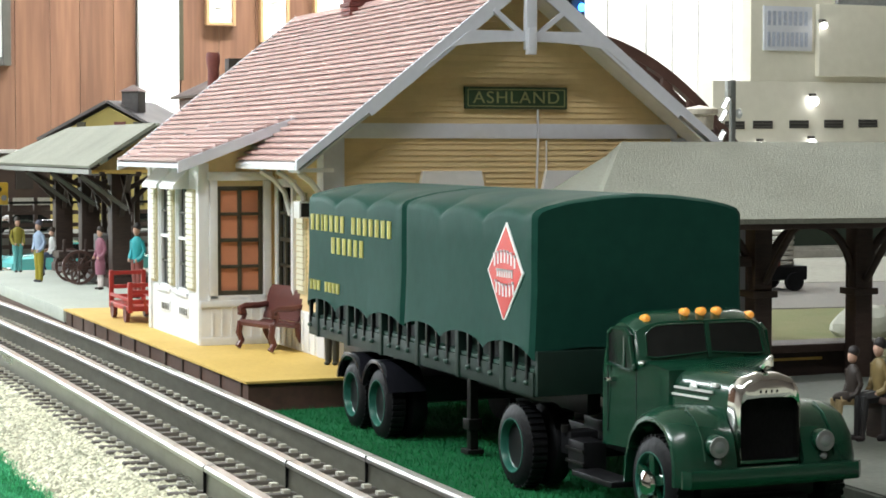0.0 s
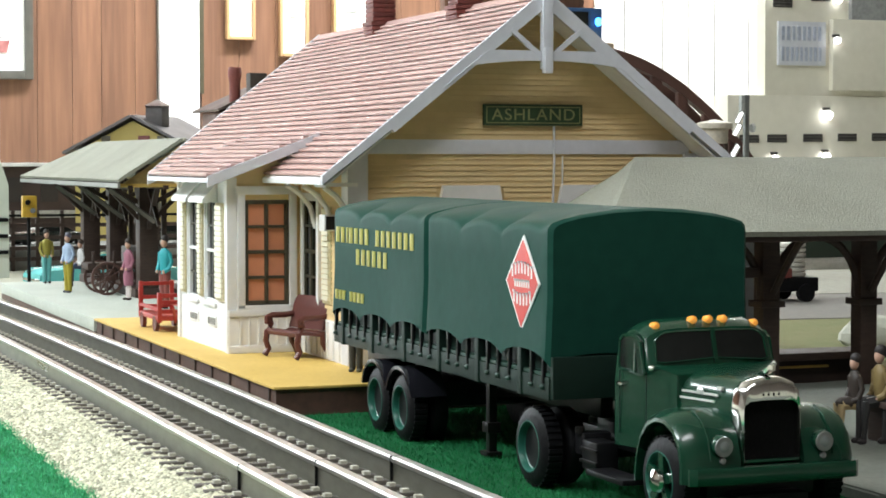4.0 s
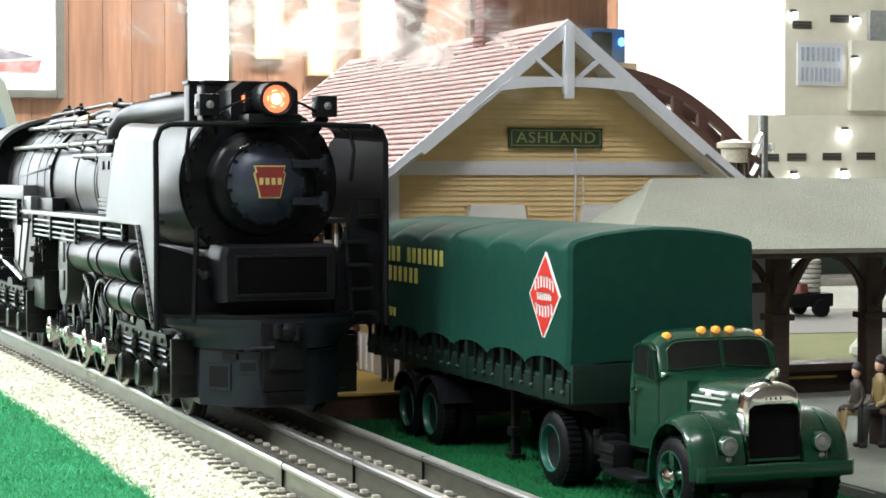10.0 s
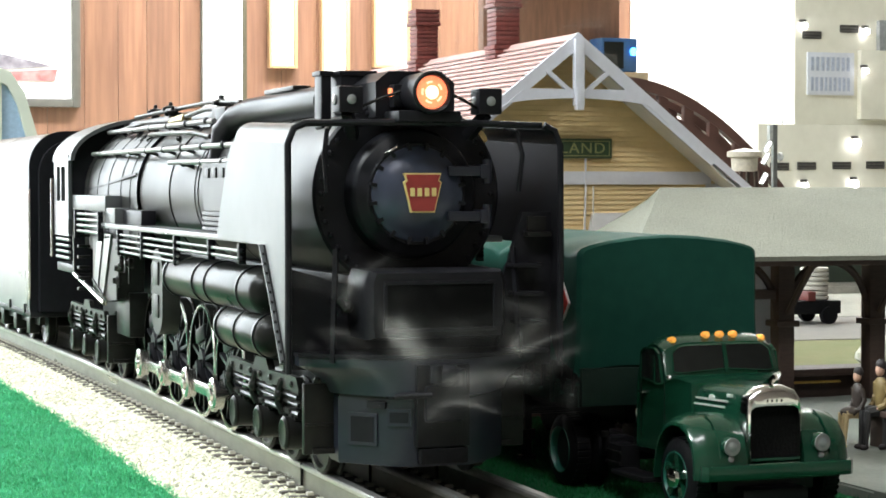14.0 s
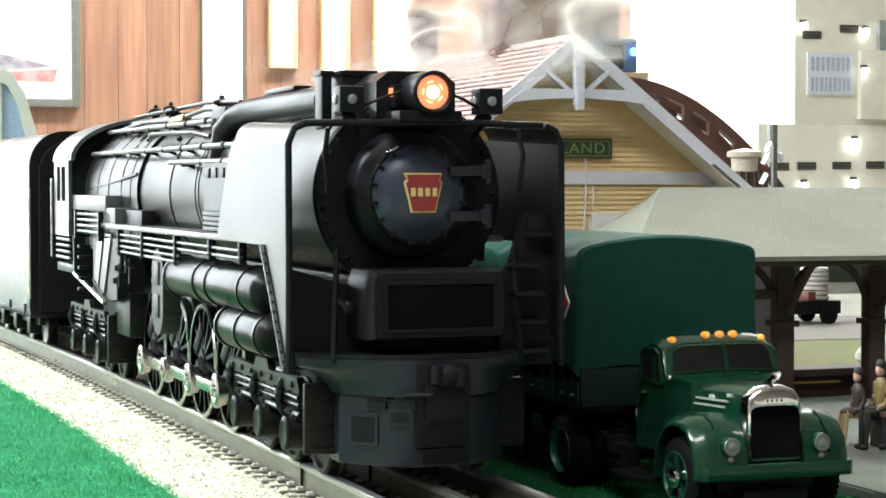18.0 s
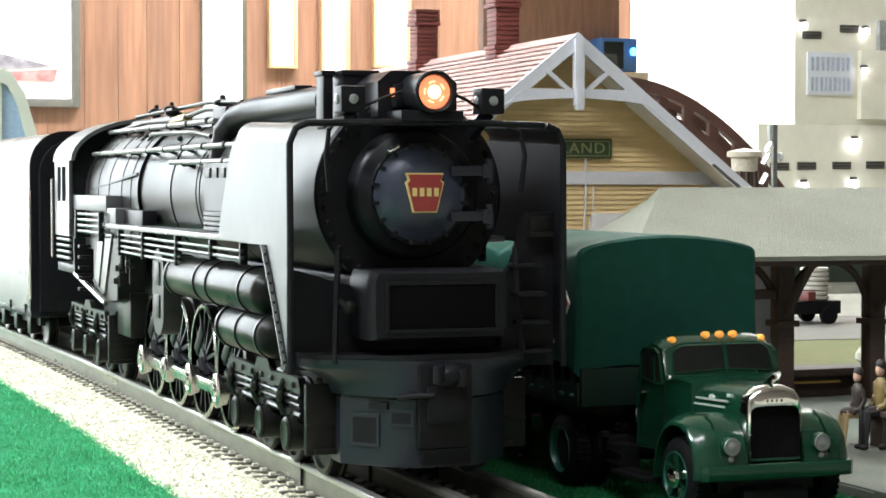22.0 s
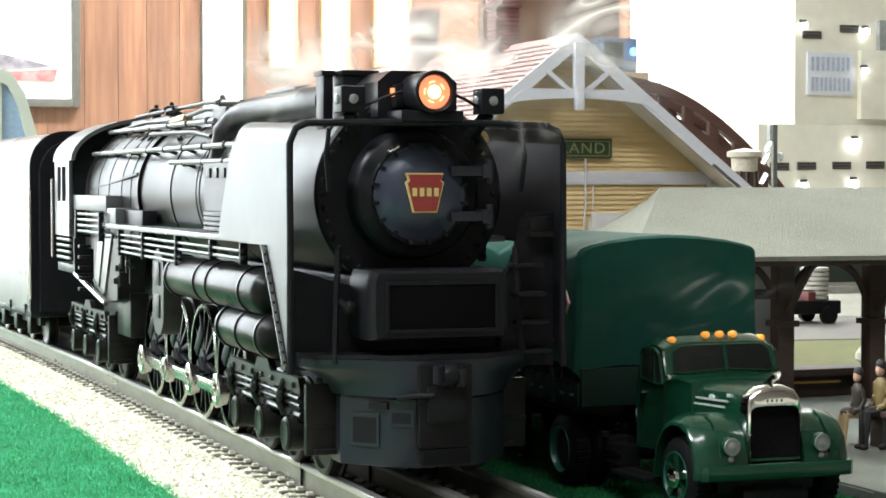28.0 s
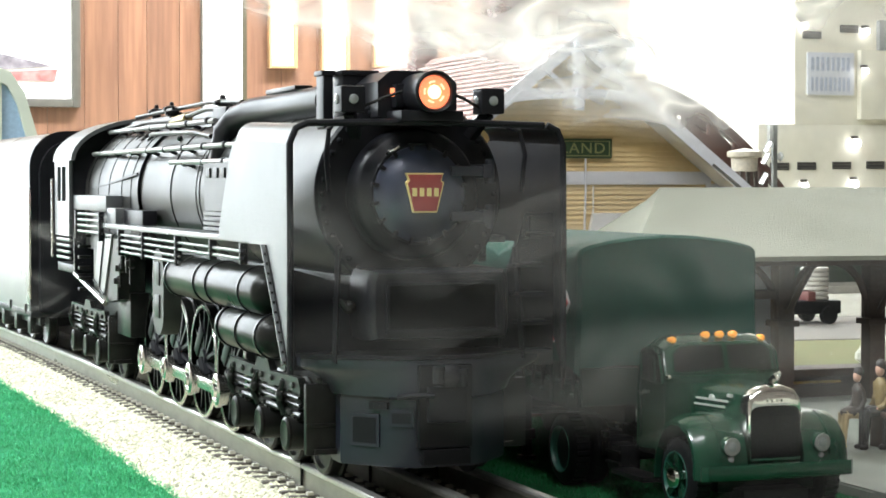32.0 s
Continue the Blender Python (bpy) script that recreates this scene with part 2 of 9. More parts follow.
def tube(bm, pts, r, n=8):
    """A bent round bar through the points."""
    pts = [Vector(p) for p in pts]
    rings = []
    u0 = None
    for i, p in enumerate(pts):
        d = (pts[min(i + 1, len(pts) - 1)] - pts[max(i - 1, 0)]).normalized()
        if u0 is None:
            u0 = frame_of(d)[0]
        u0 = (u0 - d * u0.dot(d)).normalized()
        w = d.cross(u0)
        rings.append([bm.verts.new(p + (u0 * math.cos(2 * math.pi * k / n) + w * math.sin(2 * math.pi * k / n)) * r) for k in range(n)])
    for a, b in zip(rings, rings[1:]):
        for k in range(n):
            bm.faces.new((a[k], a[(k + 1) % n], b[(k + 1) % n], b[k]))
    bm.faces.new(rings[0][::-1])
    bm.faces.new(rings[-1])
    return bm


def prism(bm, pts, axis, a, b):
    """A flat outline pushed along an axis from a to b. Outline in the other two axes, in order x, y, z."""
    def at(p, c):
        return {"x": (c, p[0], p[1]), "y": (p[0], c, p[1]), "z": (p[0], p[1], c)}[axis]
    va = [bm.verts.new(at(p, a)) for p in pts]
    vb = [bm.verts.new(at(p, b)) for p in pts]
    n = len(pts)
    bm.faces.new(va[::-1])
    bm.faces.new(vb)
    for k in range(n):
        bm.faces.new((va[k], va[(k + 1) % n], vb[(k + 1) % n], vb[k]))
    return bm


def loft(bm, rings, closed=True, caps=True):
    vs = [[bm.verts.new(p) for p in r] for r in rings]
    n = len(vs[0])
    for a, b in zip(vs, vs[1:]):
        for k in range(n if closed else n - 1):
            bm.faces.new((a[k], a[(k + 1) % n], b[(k + 1) % n], b[k]))
    if caps and closed:
        bm.faces.new(vs[0][::-1])
        bm.faces.new(vs[-1])
    return bm


def ball(bm, c, rx, ry=None, rz=None, n=12, m=7):
    ry, rz = ry or rx, rz or rx
    rings = []
    for i in range(1, m):
        a = math.pi * i / m
        rings.append([(c[0] + rx * math.sin(a) * math.cos(2 * math.pi * k / n), c[1] + ry * math.sin(a) * math.sin(2 * math.pi * k / n), c[2] - rz * math.cos(a)) for k in range(n)])
    return loft(bm, rings)


def slab(bm, a, b, c, d, t):
    """A board with the corners a, b, c, d and the thickness t below its face."""
    q = [Vector(p) for p in (a, b, c, d)]
    nrm = (q[1] - q[0]).cross(q[3] - q[0]).normalized()
    up = [bm.verts.new(p) for p in q]
    lo = [bm.verts.new(p - nrm * t) for p in q]
    bm.faces.new(up)
    bm.faces.new(lo[::-1])
    for k in range(4):
        bm.faces.new((up[k], lo[k], lo[(k + 1) % 4], up[(k + 1) % 4]))
    return bm


def bar(bm, p0, p1, w, h, up=(0, 0, 1)):
    """A square bar from p0 to p1, w across and h along up."""
    p0, p1, up = Vector(p0), Vector(p1), Vector(up)
    d = (p1 - p0).normalized()
    s = d.cross(up).normalized() * (w / 2)
    u = s.cross(d).normalized() * (h / 2)
    ra = [p0 + s + u, p0 - s + u, p0 - s - u, p0 + s - u]
    return loft(bm, [ra, [p + (p1 - p0) for p in ra]])


def letters(name, text, size, m, material, parent, label="", depth=0.15):
    """Raised writing in the built-in font, centred on the pose m (thousandths)."""
    cu = bpy.data.curves.new(name, "FONT")
    cu.body, cu.size, cu.extrude, cu.align_x, cu.align_y, cu.space_character = text, size, depth, "CENTER", "CENTER", 1.12
    tmp = bpy.data.objects.new(name, cu)
    me = bpy.data.meshes.new_from_object(tmp)
    bpy.data.objects.remove(tmp)
    bm = B()
    bm.from_mesh(me)
    for v in bm.verts:
        v.co = m @ v.co
    return part(name, bm, material, parent, label, smooth=False)


def track_x(y):
    """The middle of the track at the distance y."""
    return 140.5 - max(0.0, y - 560) ** 2 * 5.6e-5


def track_turn(y):
    return math.degrees(math.atan(max(0.0, y - 560) * 11.2e-5))


# ---- room ----
def room():
    f = B()
    box(f, -2600, -2200, -960, 4200, 3100, -940)
    solid("floor", f, mat("dark_floor_vinyl", (0.20, 0.18, 0.16), 0.5, grain=30, big=4), "dark vinyl floor of the train room", "floor", "structure")
    c = B()
    box(c, -2600, -2200, 1420, 4200, 3100, 1440)
    solid("ceiling", c, mat("off_white_ceiling", (0.6, 0.58, 0.54), 0.8, var=0.05, grain=30), "plain off-white ceiling", "ceiling", "structure")
    for nm, q in (("wall_west", (-2620, -2200, -940, -2600, 3100, 1420)), ("wall_east", (4200, -2200, -940, 4220, 3100, 1420)), ("wall_south", (-2600, -2220, -940, 4200, -2200, 1420))):
        w = B()
        box(w, *q)
        solid(nm, w, PLASTER, "plain tan painted room wall", "wall", "structure")
    # the far wall has a window opening
    wall = thing("wall_north", 900, 3050, -940, "brown and white vertical board wall behind the layout", "wall", kind="structure")
    wb = B()
    for q in ((-2600, -940, -1240, 1420), (-1240, -940, -80, -60), (-1240, 1300, -80, 1420), (-80, -940, 4200, 1420)):
        box(wb, q[0], 3012, q[1], q[2], 3100, q[3])
    part("wall_backing", wb, PLASTER, wall)
    rnd = random.Random(4)

    def boards(x0, x1, step, material, z0=-940, z1=1420):
        x = x0
        while x < x1 - 4:
            w = min(step * rnd.uniform(0.75, 1.2), x1 - x)
            if x1 - x - w < 18:
                w = x1 - x
            b = B()
            g = 1.6 if material is PANELW else 0.35
            box(b, x + g, 3000, z0, x + w - g, 3012, z1, 0.0)
            part("board", b, material, wall, smooth=False)
            x += w
    boards(-2600, -1240, 90, PANEL)
    boards(-80, 679, 52, PANEL)
    boards(747, 1395, 50, PANEL)
    boards(1395, 2500, 62, PANELW)
    boards(2500, 4200, 120, PANELW)
    boards(-1240, -80, 90, PANEL, -940, -60)
    # white pillar between the brown boards
    p = B()
    box(p, 681, 2985, -940, 741, 3000, 1420, 2)
    solid("trim", p, WHITE, "white painted pilaster between brown wall boards", "pilaster", "structure")
    d = B()
    box(d, 742, 2990, 172, 749, 3000, 900, 0.8)
    solid("trim", d, SASH, "narrow dark metal edge strip on the wall", "wall strip", "structure")
    # window with daylight behind its panes
    win = thing("window_1", -660, 3040, -60, "tall white-framed window with bright daylight outside", "window", kind="structure")
    fr = B()
    for q in ((-1240, -60, -1190, 1300), (-130, -60, -80, 1300), (-1190, -60, -130, -10), (-1190, 1250, -130, 1300), (-680, -10, -640, 1250), (-1190, 610, -680, 640), (-640, 610, -130, 640)):
        box(fr, q[0], 3020, q[1], q[2], 3060, q[3])
    part("window_frame", fr, WHITE, win)
    day = mat("bright_overcast_sky", (0.9, 0.95, 1.0), 0.9, emit=(0.9, 0.96, 1.0), power=3.2)
    g = B()
    box(g, -1240, 3075, -60, -80, 3085, 1300)
    solid("backdrop", g, day, "bright overcast daylight outside the window", "sky", "structure")
    # ceiling fittings
    tubeglow = mat("lit_fluorescent_tube", (0.9, 0.9, 0.9), 0.5, emit=(1, 0.96, 0.9), power=6)
    for x0, y0, x1, y1 in ((-900, -580, 200, -320), (-1280, -100, -1020, 1000), (-1280, 1100, -1020, 2200), (500, 2220, 1700, 2480)):
        cl = thing("ceiling_light", (x0 + x1) / 2, (y0 + y1) / 2, 1380, "long white fluorescent ceiling fitting", "ceiling light", "ceiling fittings")
        b = B()
        box(b, x0, y0, 1385, x1, y1, 1420, 3)
        part("housing", b, WHITE, cl)
        b = B()
        if x1 - x0 > y1 - y0:
            for k in (0.3, 0.7):
                cyl(b, (x0 + 20, y0 + (y1 - y0) * k, 1374), (x1 - 20, y0 + (y1 - y0) * k, 1374), 12, 10)
        else:
            for k in (0.3, 0.7):
                cyl(b, (x0 + (x1 - x0) * k, y0 + 20, 1374), (x0 + (x1 - x0) * k, y1 - 20, 1374), 12, 10)
        part("tube", b, tubeglow, cl)
    # pictures on the wall
    paper = mat("print_paper", (0.80, 0.79, 0.77), 0.5, var=0.03, grain=60)

    def picture(x0, x1, z0, z1, fw, fm, label, draw):
        t = thing("framed_picture", (x0 + x1) / 2, 2998, z0, label, "picture", "framed pictures on the wall")
        b = B()
        for q in ((x0, z0, x0 + fw, z1), (x1 - fw, z0, x1, z1), (x0 + fw, z0, x1 - fw, z0 + fw), (x0 + fw, z1 - fw, x1 - fw, z1)):
            box(b, q[0], 2985, q[1], q[2], 2999.5, q[3], 1.2)
        part("frame", b, fm, t)
        b = B()
        box(b, x0 + fw, 2992, z0 + fw, x1 - fw, 2998, z1 - fw)
        part("mat_board", b, paper, t)
        for pts, c in draw:
            b = B()
            prism(b, pts, "y", 2990.4, 2992)
            part("print", b, mat("print_ink_%d" % int(c[0] * 1000 + c[1] * 77), c, 0.5, second=tuple(k * 1.5 + 0.12 for k in c), grain=70, big=22), t)
    greyframe = mat("dark_grey_frame", (0.085, 0.08, 0.07), 0.4, var=0.1, grain=60)
    oak = mat("honey_oak_frame", (0.50, 0.30, 0.15), 0.4, var=0.1, grain=60, stretch=(1, 1, 0.2))
    picture(170, 495, 190, 470, 12, greyframe, "dark grey framed print of a red landscape, white mount",
            [([(205, 226), (458, 228), (462, 246), (330, 238), (205, 240)], (0.22, 0.06, 0.055)),
             ([(205, 242), (330, 240), (455, 250), (430, 256), (400, 263), (365, 270), (330, 283), (290, 286), (262, 292), (205, 298)], (0.10, 0.085, 0.10))])
    small = lambda x0, z0, x1, z1: [(x0, z0), (x1, z0 + 2), (x1 - 1, z1), (x0 + 2, z1 - 3)]
    picture(783, 828, 254, 400, 5, oak, "narrow framed print with honey oak frame", [(small(797, 280, 812, 330), (0.42, 0.42, 0.42))])
    picture(866, 912, 230, 400, 5, oak, "narrow framed print with honey oak frame", [(small(882, 290, 898, 340), (0.40, 0.38, 0.38))])
    picture(951, 1012, 258, 400, 5, oak, "framed print with honey oak frame, pale paper", [(small(972, 300, 994, 345), (0.5, 0.47, 0.45))])


def table():
    t = B()
    box(t, -700, 120, -30, 2600, 2900, -0.6)
    solid("ground", t, mat("layout_scenery_base", (0.46, 0.45, 0.37), 0.9, second=(0.36, 0.36, 0.28), grain=60, big=6, bump=0.5, bgrain=500), "painted earth and grass surface of the model layout", "ground", "structure")
    for x, y in ((-650, 180), (2540, 180), (-650, 2840), (2540, 2840), (950, 180), (950, 2840)):
        b = B()
        box(b, x - 25, y - 25, -940, x + 25, y + 25, -30, 3)
        solid("table_leg", b, mat("pine_leg", (0.45, 0.30, 0.16), 0.6, grain=30, stretch=(4, 4, 0.4)), "square pine leg under the layout table", "table leg", group="legs of the layout table")


def scatter(name, material, label, category, spots, tri, seed):
    """Many small pieces as one mesh: spots yields x, y, z, size."""
    rnd = random.Random(seed)
    vs, fs = [], []
    for x, y, z, s in spots:
        k = len(vs)
        if tri == "blade":
            a, ln = rnd.uniform(0, 6.28), s * rnd.uniform(0.7, 1.4)
            dx, dy = math.cos(a) * 0.11, math.sin(a) * 0.11
            lx, ly = rnd.uniform(-0.6, 0.6) * ln, rnd.uniform(-0.6, 0.6) * ln
            vs += [(x - dx, y - dy, z), (x + dx, y + dy, z), (x + lx * 0.5 + dx * 0.7, y + ly * 0.5 + dy * 0.7, z + ln * 0.65), (x + lx, y + ly, z + ln)]
            fs += [(k, k + 1, k + 2), (k, k + 2, k + 3)]
        else:
            q = [Vector((rnd.uniform(-1, 1), rnd.uniform(-1, 1), rnd.uniform(-1, 1))).normalized() * s * rnd.uniform(0.75, 1.2) for _ in range(2)]
            a, h = rnd.uniform(0, 6.28), s * rnd.uniform(0.6, 1.0)
            ring = [(x + math.cos(a + j * 1.2566) * s * rnd.uniform(0.8, 1.3), y + math.sin(a + j * 1.2566) * s * rnd.uniform(0.8, 1.3), z + h * rnd.uniform(0.1, 0.4)) for j in range(5)]
            vs += ring + [(x + q[0].x * 0.3, y + q[0].y * 0.3, z + h), (x, y, z - h * 0.4)]
            for j in range(5):
                fs += [(k + j, k + (j + 1) % 5, k + 5), (k + (j + 1) % 5, k + j, k + 6)]
    me = bpy.data.meshes.new(name)
    me.from_pydata([(a * MM, b * MM, c * MM) for a, b, c in vs], [], fs)
    me.materials.append(material)
    return tagged(new(name, me), label, category, "", "stuff")


def edge_turf(y):
    """Where the near turf ends beside the gravel."""
    return track_x(y) - 42.0 - max(0, y - 600) * 0.006 + 0.4 * math.sin(y * 0.11) + 0.3 * math.sin(y * 0.31)


def groundwork():
    rnd = random.Random(8)
    # near turf sheet
    b = B()
    ys = [130 + 12 * k for k in range(120)]
    loft(b, [[(5, y, -0.5), (5, y, 0.6), (edge_turf(y), y, 0.6), (edge_turf(y), y, -0.5)] for y in ys])
    solid("turf", b, TURF_BASE, "bright green felt grass mat beside the gravel", "grass mat", "structure")
    # gravel strip
    b = B()
    loft(b, [[(edge_turf(y), y, -0.5), (edge_turf(y), y, 0.35), (track_x(y) - 27, y, 3.2), (track_x(y) - 23, y, 3.9), (track_x(y) + 23, y, 3.2), (track_x(y) + 30, y, 0.4), (track_x(y) + 30, y, -0.5)] for y in [130 + 12 * k for k in range(226)]])
    solid("gravel_bed", b, GRAVEL_BASE, "pale gravel shoulder along the track", "gravel", "structure")

    def stones():
        for _ in range(34000):
            y = 330 + 700 * rnd.random() ** 1.7
            x0, x1 = edge_turf(y) - 1.2, track_x(y) - 21
            x = x0 + (x1 - x0) * rnd.random()
            u = (x - x0) / (x1 - x0)
            yield x, y, 0.35 + 3.9 * min(u, 0.73) + 2.6 * max(0.0, u - 0.73), rnd.uniform(0.35, 0.85)
    scatter("gravel", GRAVEL, "loose pale cream gravel beside the track", "gravel", stones(), "stone", 3)

    def bed():
        for _ in range(22000):
            y = 330 + 600 * rnd.random() ** 1.6
            x = track_x(y) + rnd.uniform(-21, 27)
            yield x, y, rnd.uniform(2.9, 3.5), rnd.uniform(0.35, 0.8)
    scatter("ballast", BALLAST, "grey ballast stones between the ties", "ballast", bed(), "stone", 5)

    def blades():
        for _ in range(120000):
            y = 400 + 460 * rnd.random() ** 1.5
            x1 = edge_turf(y) + 0.2
            x = x1 - 95 * rnd.random() ** 1.3
            yield x, y, 0.4, rnd.uniform(0.5, 1.05)
    scatter("grass", TURF, "short bright green artificial grass fibres", "grass", blades(), "blade", 6)
    # turf under the truck, with the truck's shade put into its colour
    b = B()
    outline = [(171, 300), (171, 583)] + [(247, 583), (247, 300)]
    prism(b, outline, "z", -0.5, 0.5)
    solid("turf", b, TURF_BASE_SHADE, "green felt grass mat under the toy truck, darkened as shade", "grass mat", "structure")

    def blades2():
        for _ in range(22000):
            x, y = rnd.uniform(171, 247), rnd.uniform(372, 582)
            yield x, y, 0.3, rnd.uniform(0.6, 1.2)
    scatter("grass", TURF_SHADE, "short green artificial grass under the truck, darkened as shade", "grass", blades2(), "blade", 7)


def track():
    tr = thing("railway_track", 140.5, 700, 2, "three-rail toy train track with shiny rails on dark ties", "railway track", kind="structure")
    ys = [120 + 20 * k for k in range(139)]
    for off in (-16.4, 0.0, 16.4):
        sec = [(-1.0, -0.4), (1.0, -0.4), (0.85, 0.4), (0.8, 3.7), (1.35, 4.1), (1.35, 4.8), (0.9, 5.2), (-0.9, 5.2), (-1.35, 4.8), (-1.35, 4.1), (-0.8, 3.7), (-0.85, 0.4)]
        b = B()
        loft(b, [[(track_x(y) + off + sx, y, 4.6 + sz) for sx, sz in sec] for y in ys])
        rail = part("rail", b, RAILSIDE, tr, "weathered steel rail")
        b = B()
        top = [(-1.38, 4.12), (-1.38, 4.84), (-0.95, 5.24), (0.95, 5.24), (1.38, 4.84), (1.38, 4.12)]
        loft(b, [[(track_x(y) + off + sx, y, 4.6 + sz) for sx, sz in top] for y in ys])
        part("rail_head", b, STEEL, rail, "bright worn rail head")
        # rail joint
        for yj in (441,):
            b = B()
            box(b, track_x(yj) + off - 1.42, yj - 0.14, 4.4, track_x(yj) + off + 1.42, yj + 0.14, 9.87)
            part("joint", b, BLACKPL, rail)
    tie = None
    y = 330.0
    while y < 1500:
        x, w = track_x(y), 24.0
        if tie is None:
            b = B()
            box(b, -w, -1.3, 0, w, 1.3, 3.2, 0.35)
            o = part("tie", b, TIE, None)
            o.parent = tr
            tie = o.data
        else:
            o = new("tie", tie)
            o.parent = tr
        o.location = (Vector((x, y, 1.25)) * MM) - tr.location
        o.rotation_euler = (0, 0, radians(track_turn(y) + random.Random(int(y)).uniform(-0.4, 0.4)))
        y += 8.15
    b = B()
    y = 330.0
    while y < 1500:
        for off in (-16.4, 0, 16.4):
            for s in (-2.9, 2.9):
                box(b, track_x(y) + off + s - 0.75, y - 0.85, 4.3, track_x(y) + off + s + 0.75, y + 0.85, 5.15)
        y += 8.15
    tagged(part("tie_plate", b, SPIKE, tr, "small pale cast tie plates and spikes"), kind="stuff")


def platforms():
    p = thing("platform", 260, 720, 0, "yellow station platform with dark brown timber sides", "platform", kind="structure")
    b = B()
    box(b, 172.4, 586.5, 0, 349, 847.5, 7.5)
    part("platform_base", b, BROWN, p, "dark brown timber side")
    b = B()
    box(b, 171.4, 585.5, 7.5, 350, 848, 8.3, 0.2)
    part("deck", b, YELLOW, p, "mustard yellow painted deck")
    for k in range(12):
        yy = 592 + k * 22
        b = B()
        box(b, 171.9, yy, 0.2, 172.4, yy + 1.2, 7.4)
        part("post", b, DARKWOOD, p)
    g = thing("platform", 215, 980, 0, "pale grey-green concrete platform with brown foot", "platform", kind="structure")
    b = B()
    box(b, 171.4, 848.4, 3.0, 262, 1104, 8.3, 0.5)
    part("deck", b, CONCRETE, g)
    b = B()
    box(b, 172.2, 849, 0, 261, 1103, 3.0)
    part("platform_base", b, BROWN, g)
    r = B()
    prism(r, [(249, 380), (253, 300), (560, 300), (560, 615), (351.5, 615), (351.5, 584), (248, 584), (248, 400)], "z", -0.4, 3.0)
    bmesh.ops.bevel(r, geom=[e for e in r.edges if all(v.co.z > 2 for v in e.verts)], offset=0.7, segments=2, affect="EDGES")
    solid("pavement", r, APRON, "grey concrete apron under the canopy, darkened for its shade", "pavement", "structure")


# ---- depot ----
def plank_rows(parent, name, material, face, u0, u1, z0, z1, step, at, out, clip=None, holes=()):
    """Lapped boards on a wall. face 'y': wall in the plane y = at; face 'x': in the plane x = at; out: -1 or 1."""
    z = z0
    while z < z1 - 0.1:
        zt = min(z + step, z1)
        a, c = u0, u1
        if clip:
            a, c = max(a, clip(z)[0]), min(c, clip(z)[1])
        runs = [(a, c)]
        for h in holes:
            if z + step * 0.5 > h[1] and z + step * 0.5 < h[3]:
                nxt = []
                for q in runs:
                    if h[0] > q[0] and h[2] < q[1]:
                        nxt += [(q[0], h[0]), (h[2], q[1])]
                    elif h[0] <= q[0] < h[2]:
                        nxt += [(h[2], q[1])]
                    elif h[0] < q[1] <= h[2]:
                        nxt += [(q[0], h[0])]
                    else:
                        nxt += [q]
                runs = nxt
        for a, c in runs:
            if c - a < 0.5:
                continue
            b = B()
            lo, hi = at + out * 0.55, at + out * 0.12
            sec = [(at, z), (lo, z), (lo, z + 0.2), (hi, zt), (at, zt)]
            if face == "y":
                prism(b, [(0, 0)] * 0 + [(s[0], s[1]) for s in sec], "x", a, c)
            else:
                prism(b, [(s[0], s[1]) for s in sec], "y", a, c)
            part(name, b, material, parent, smooth=False)
        z = zt


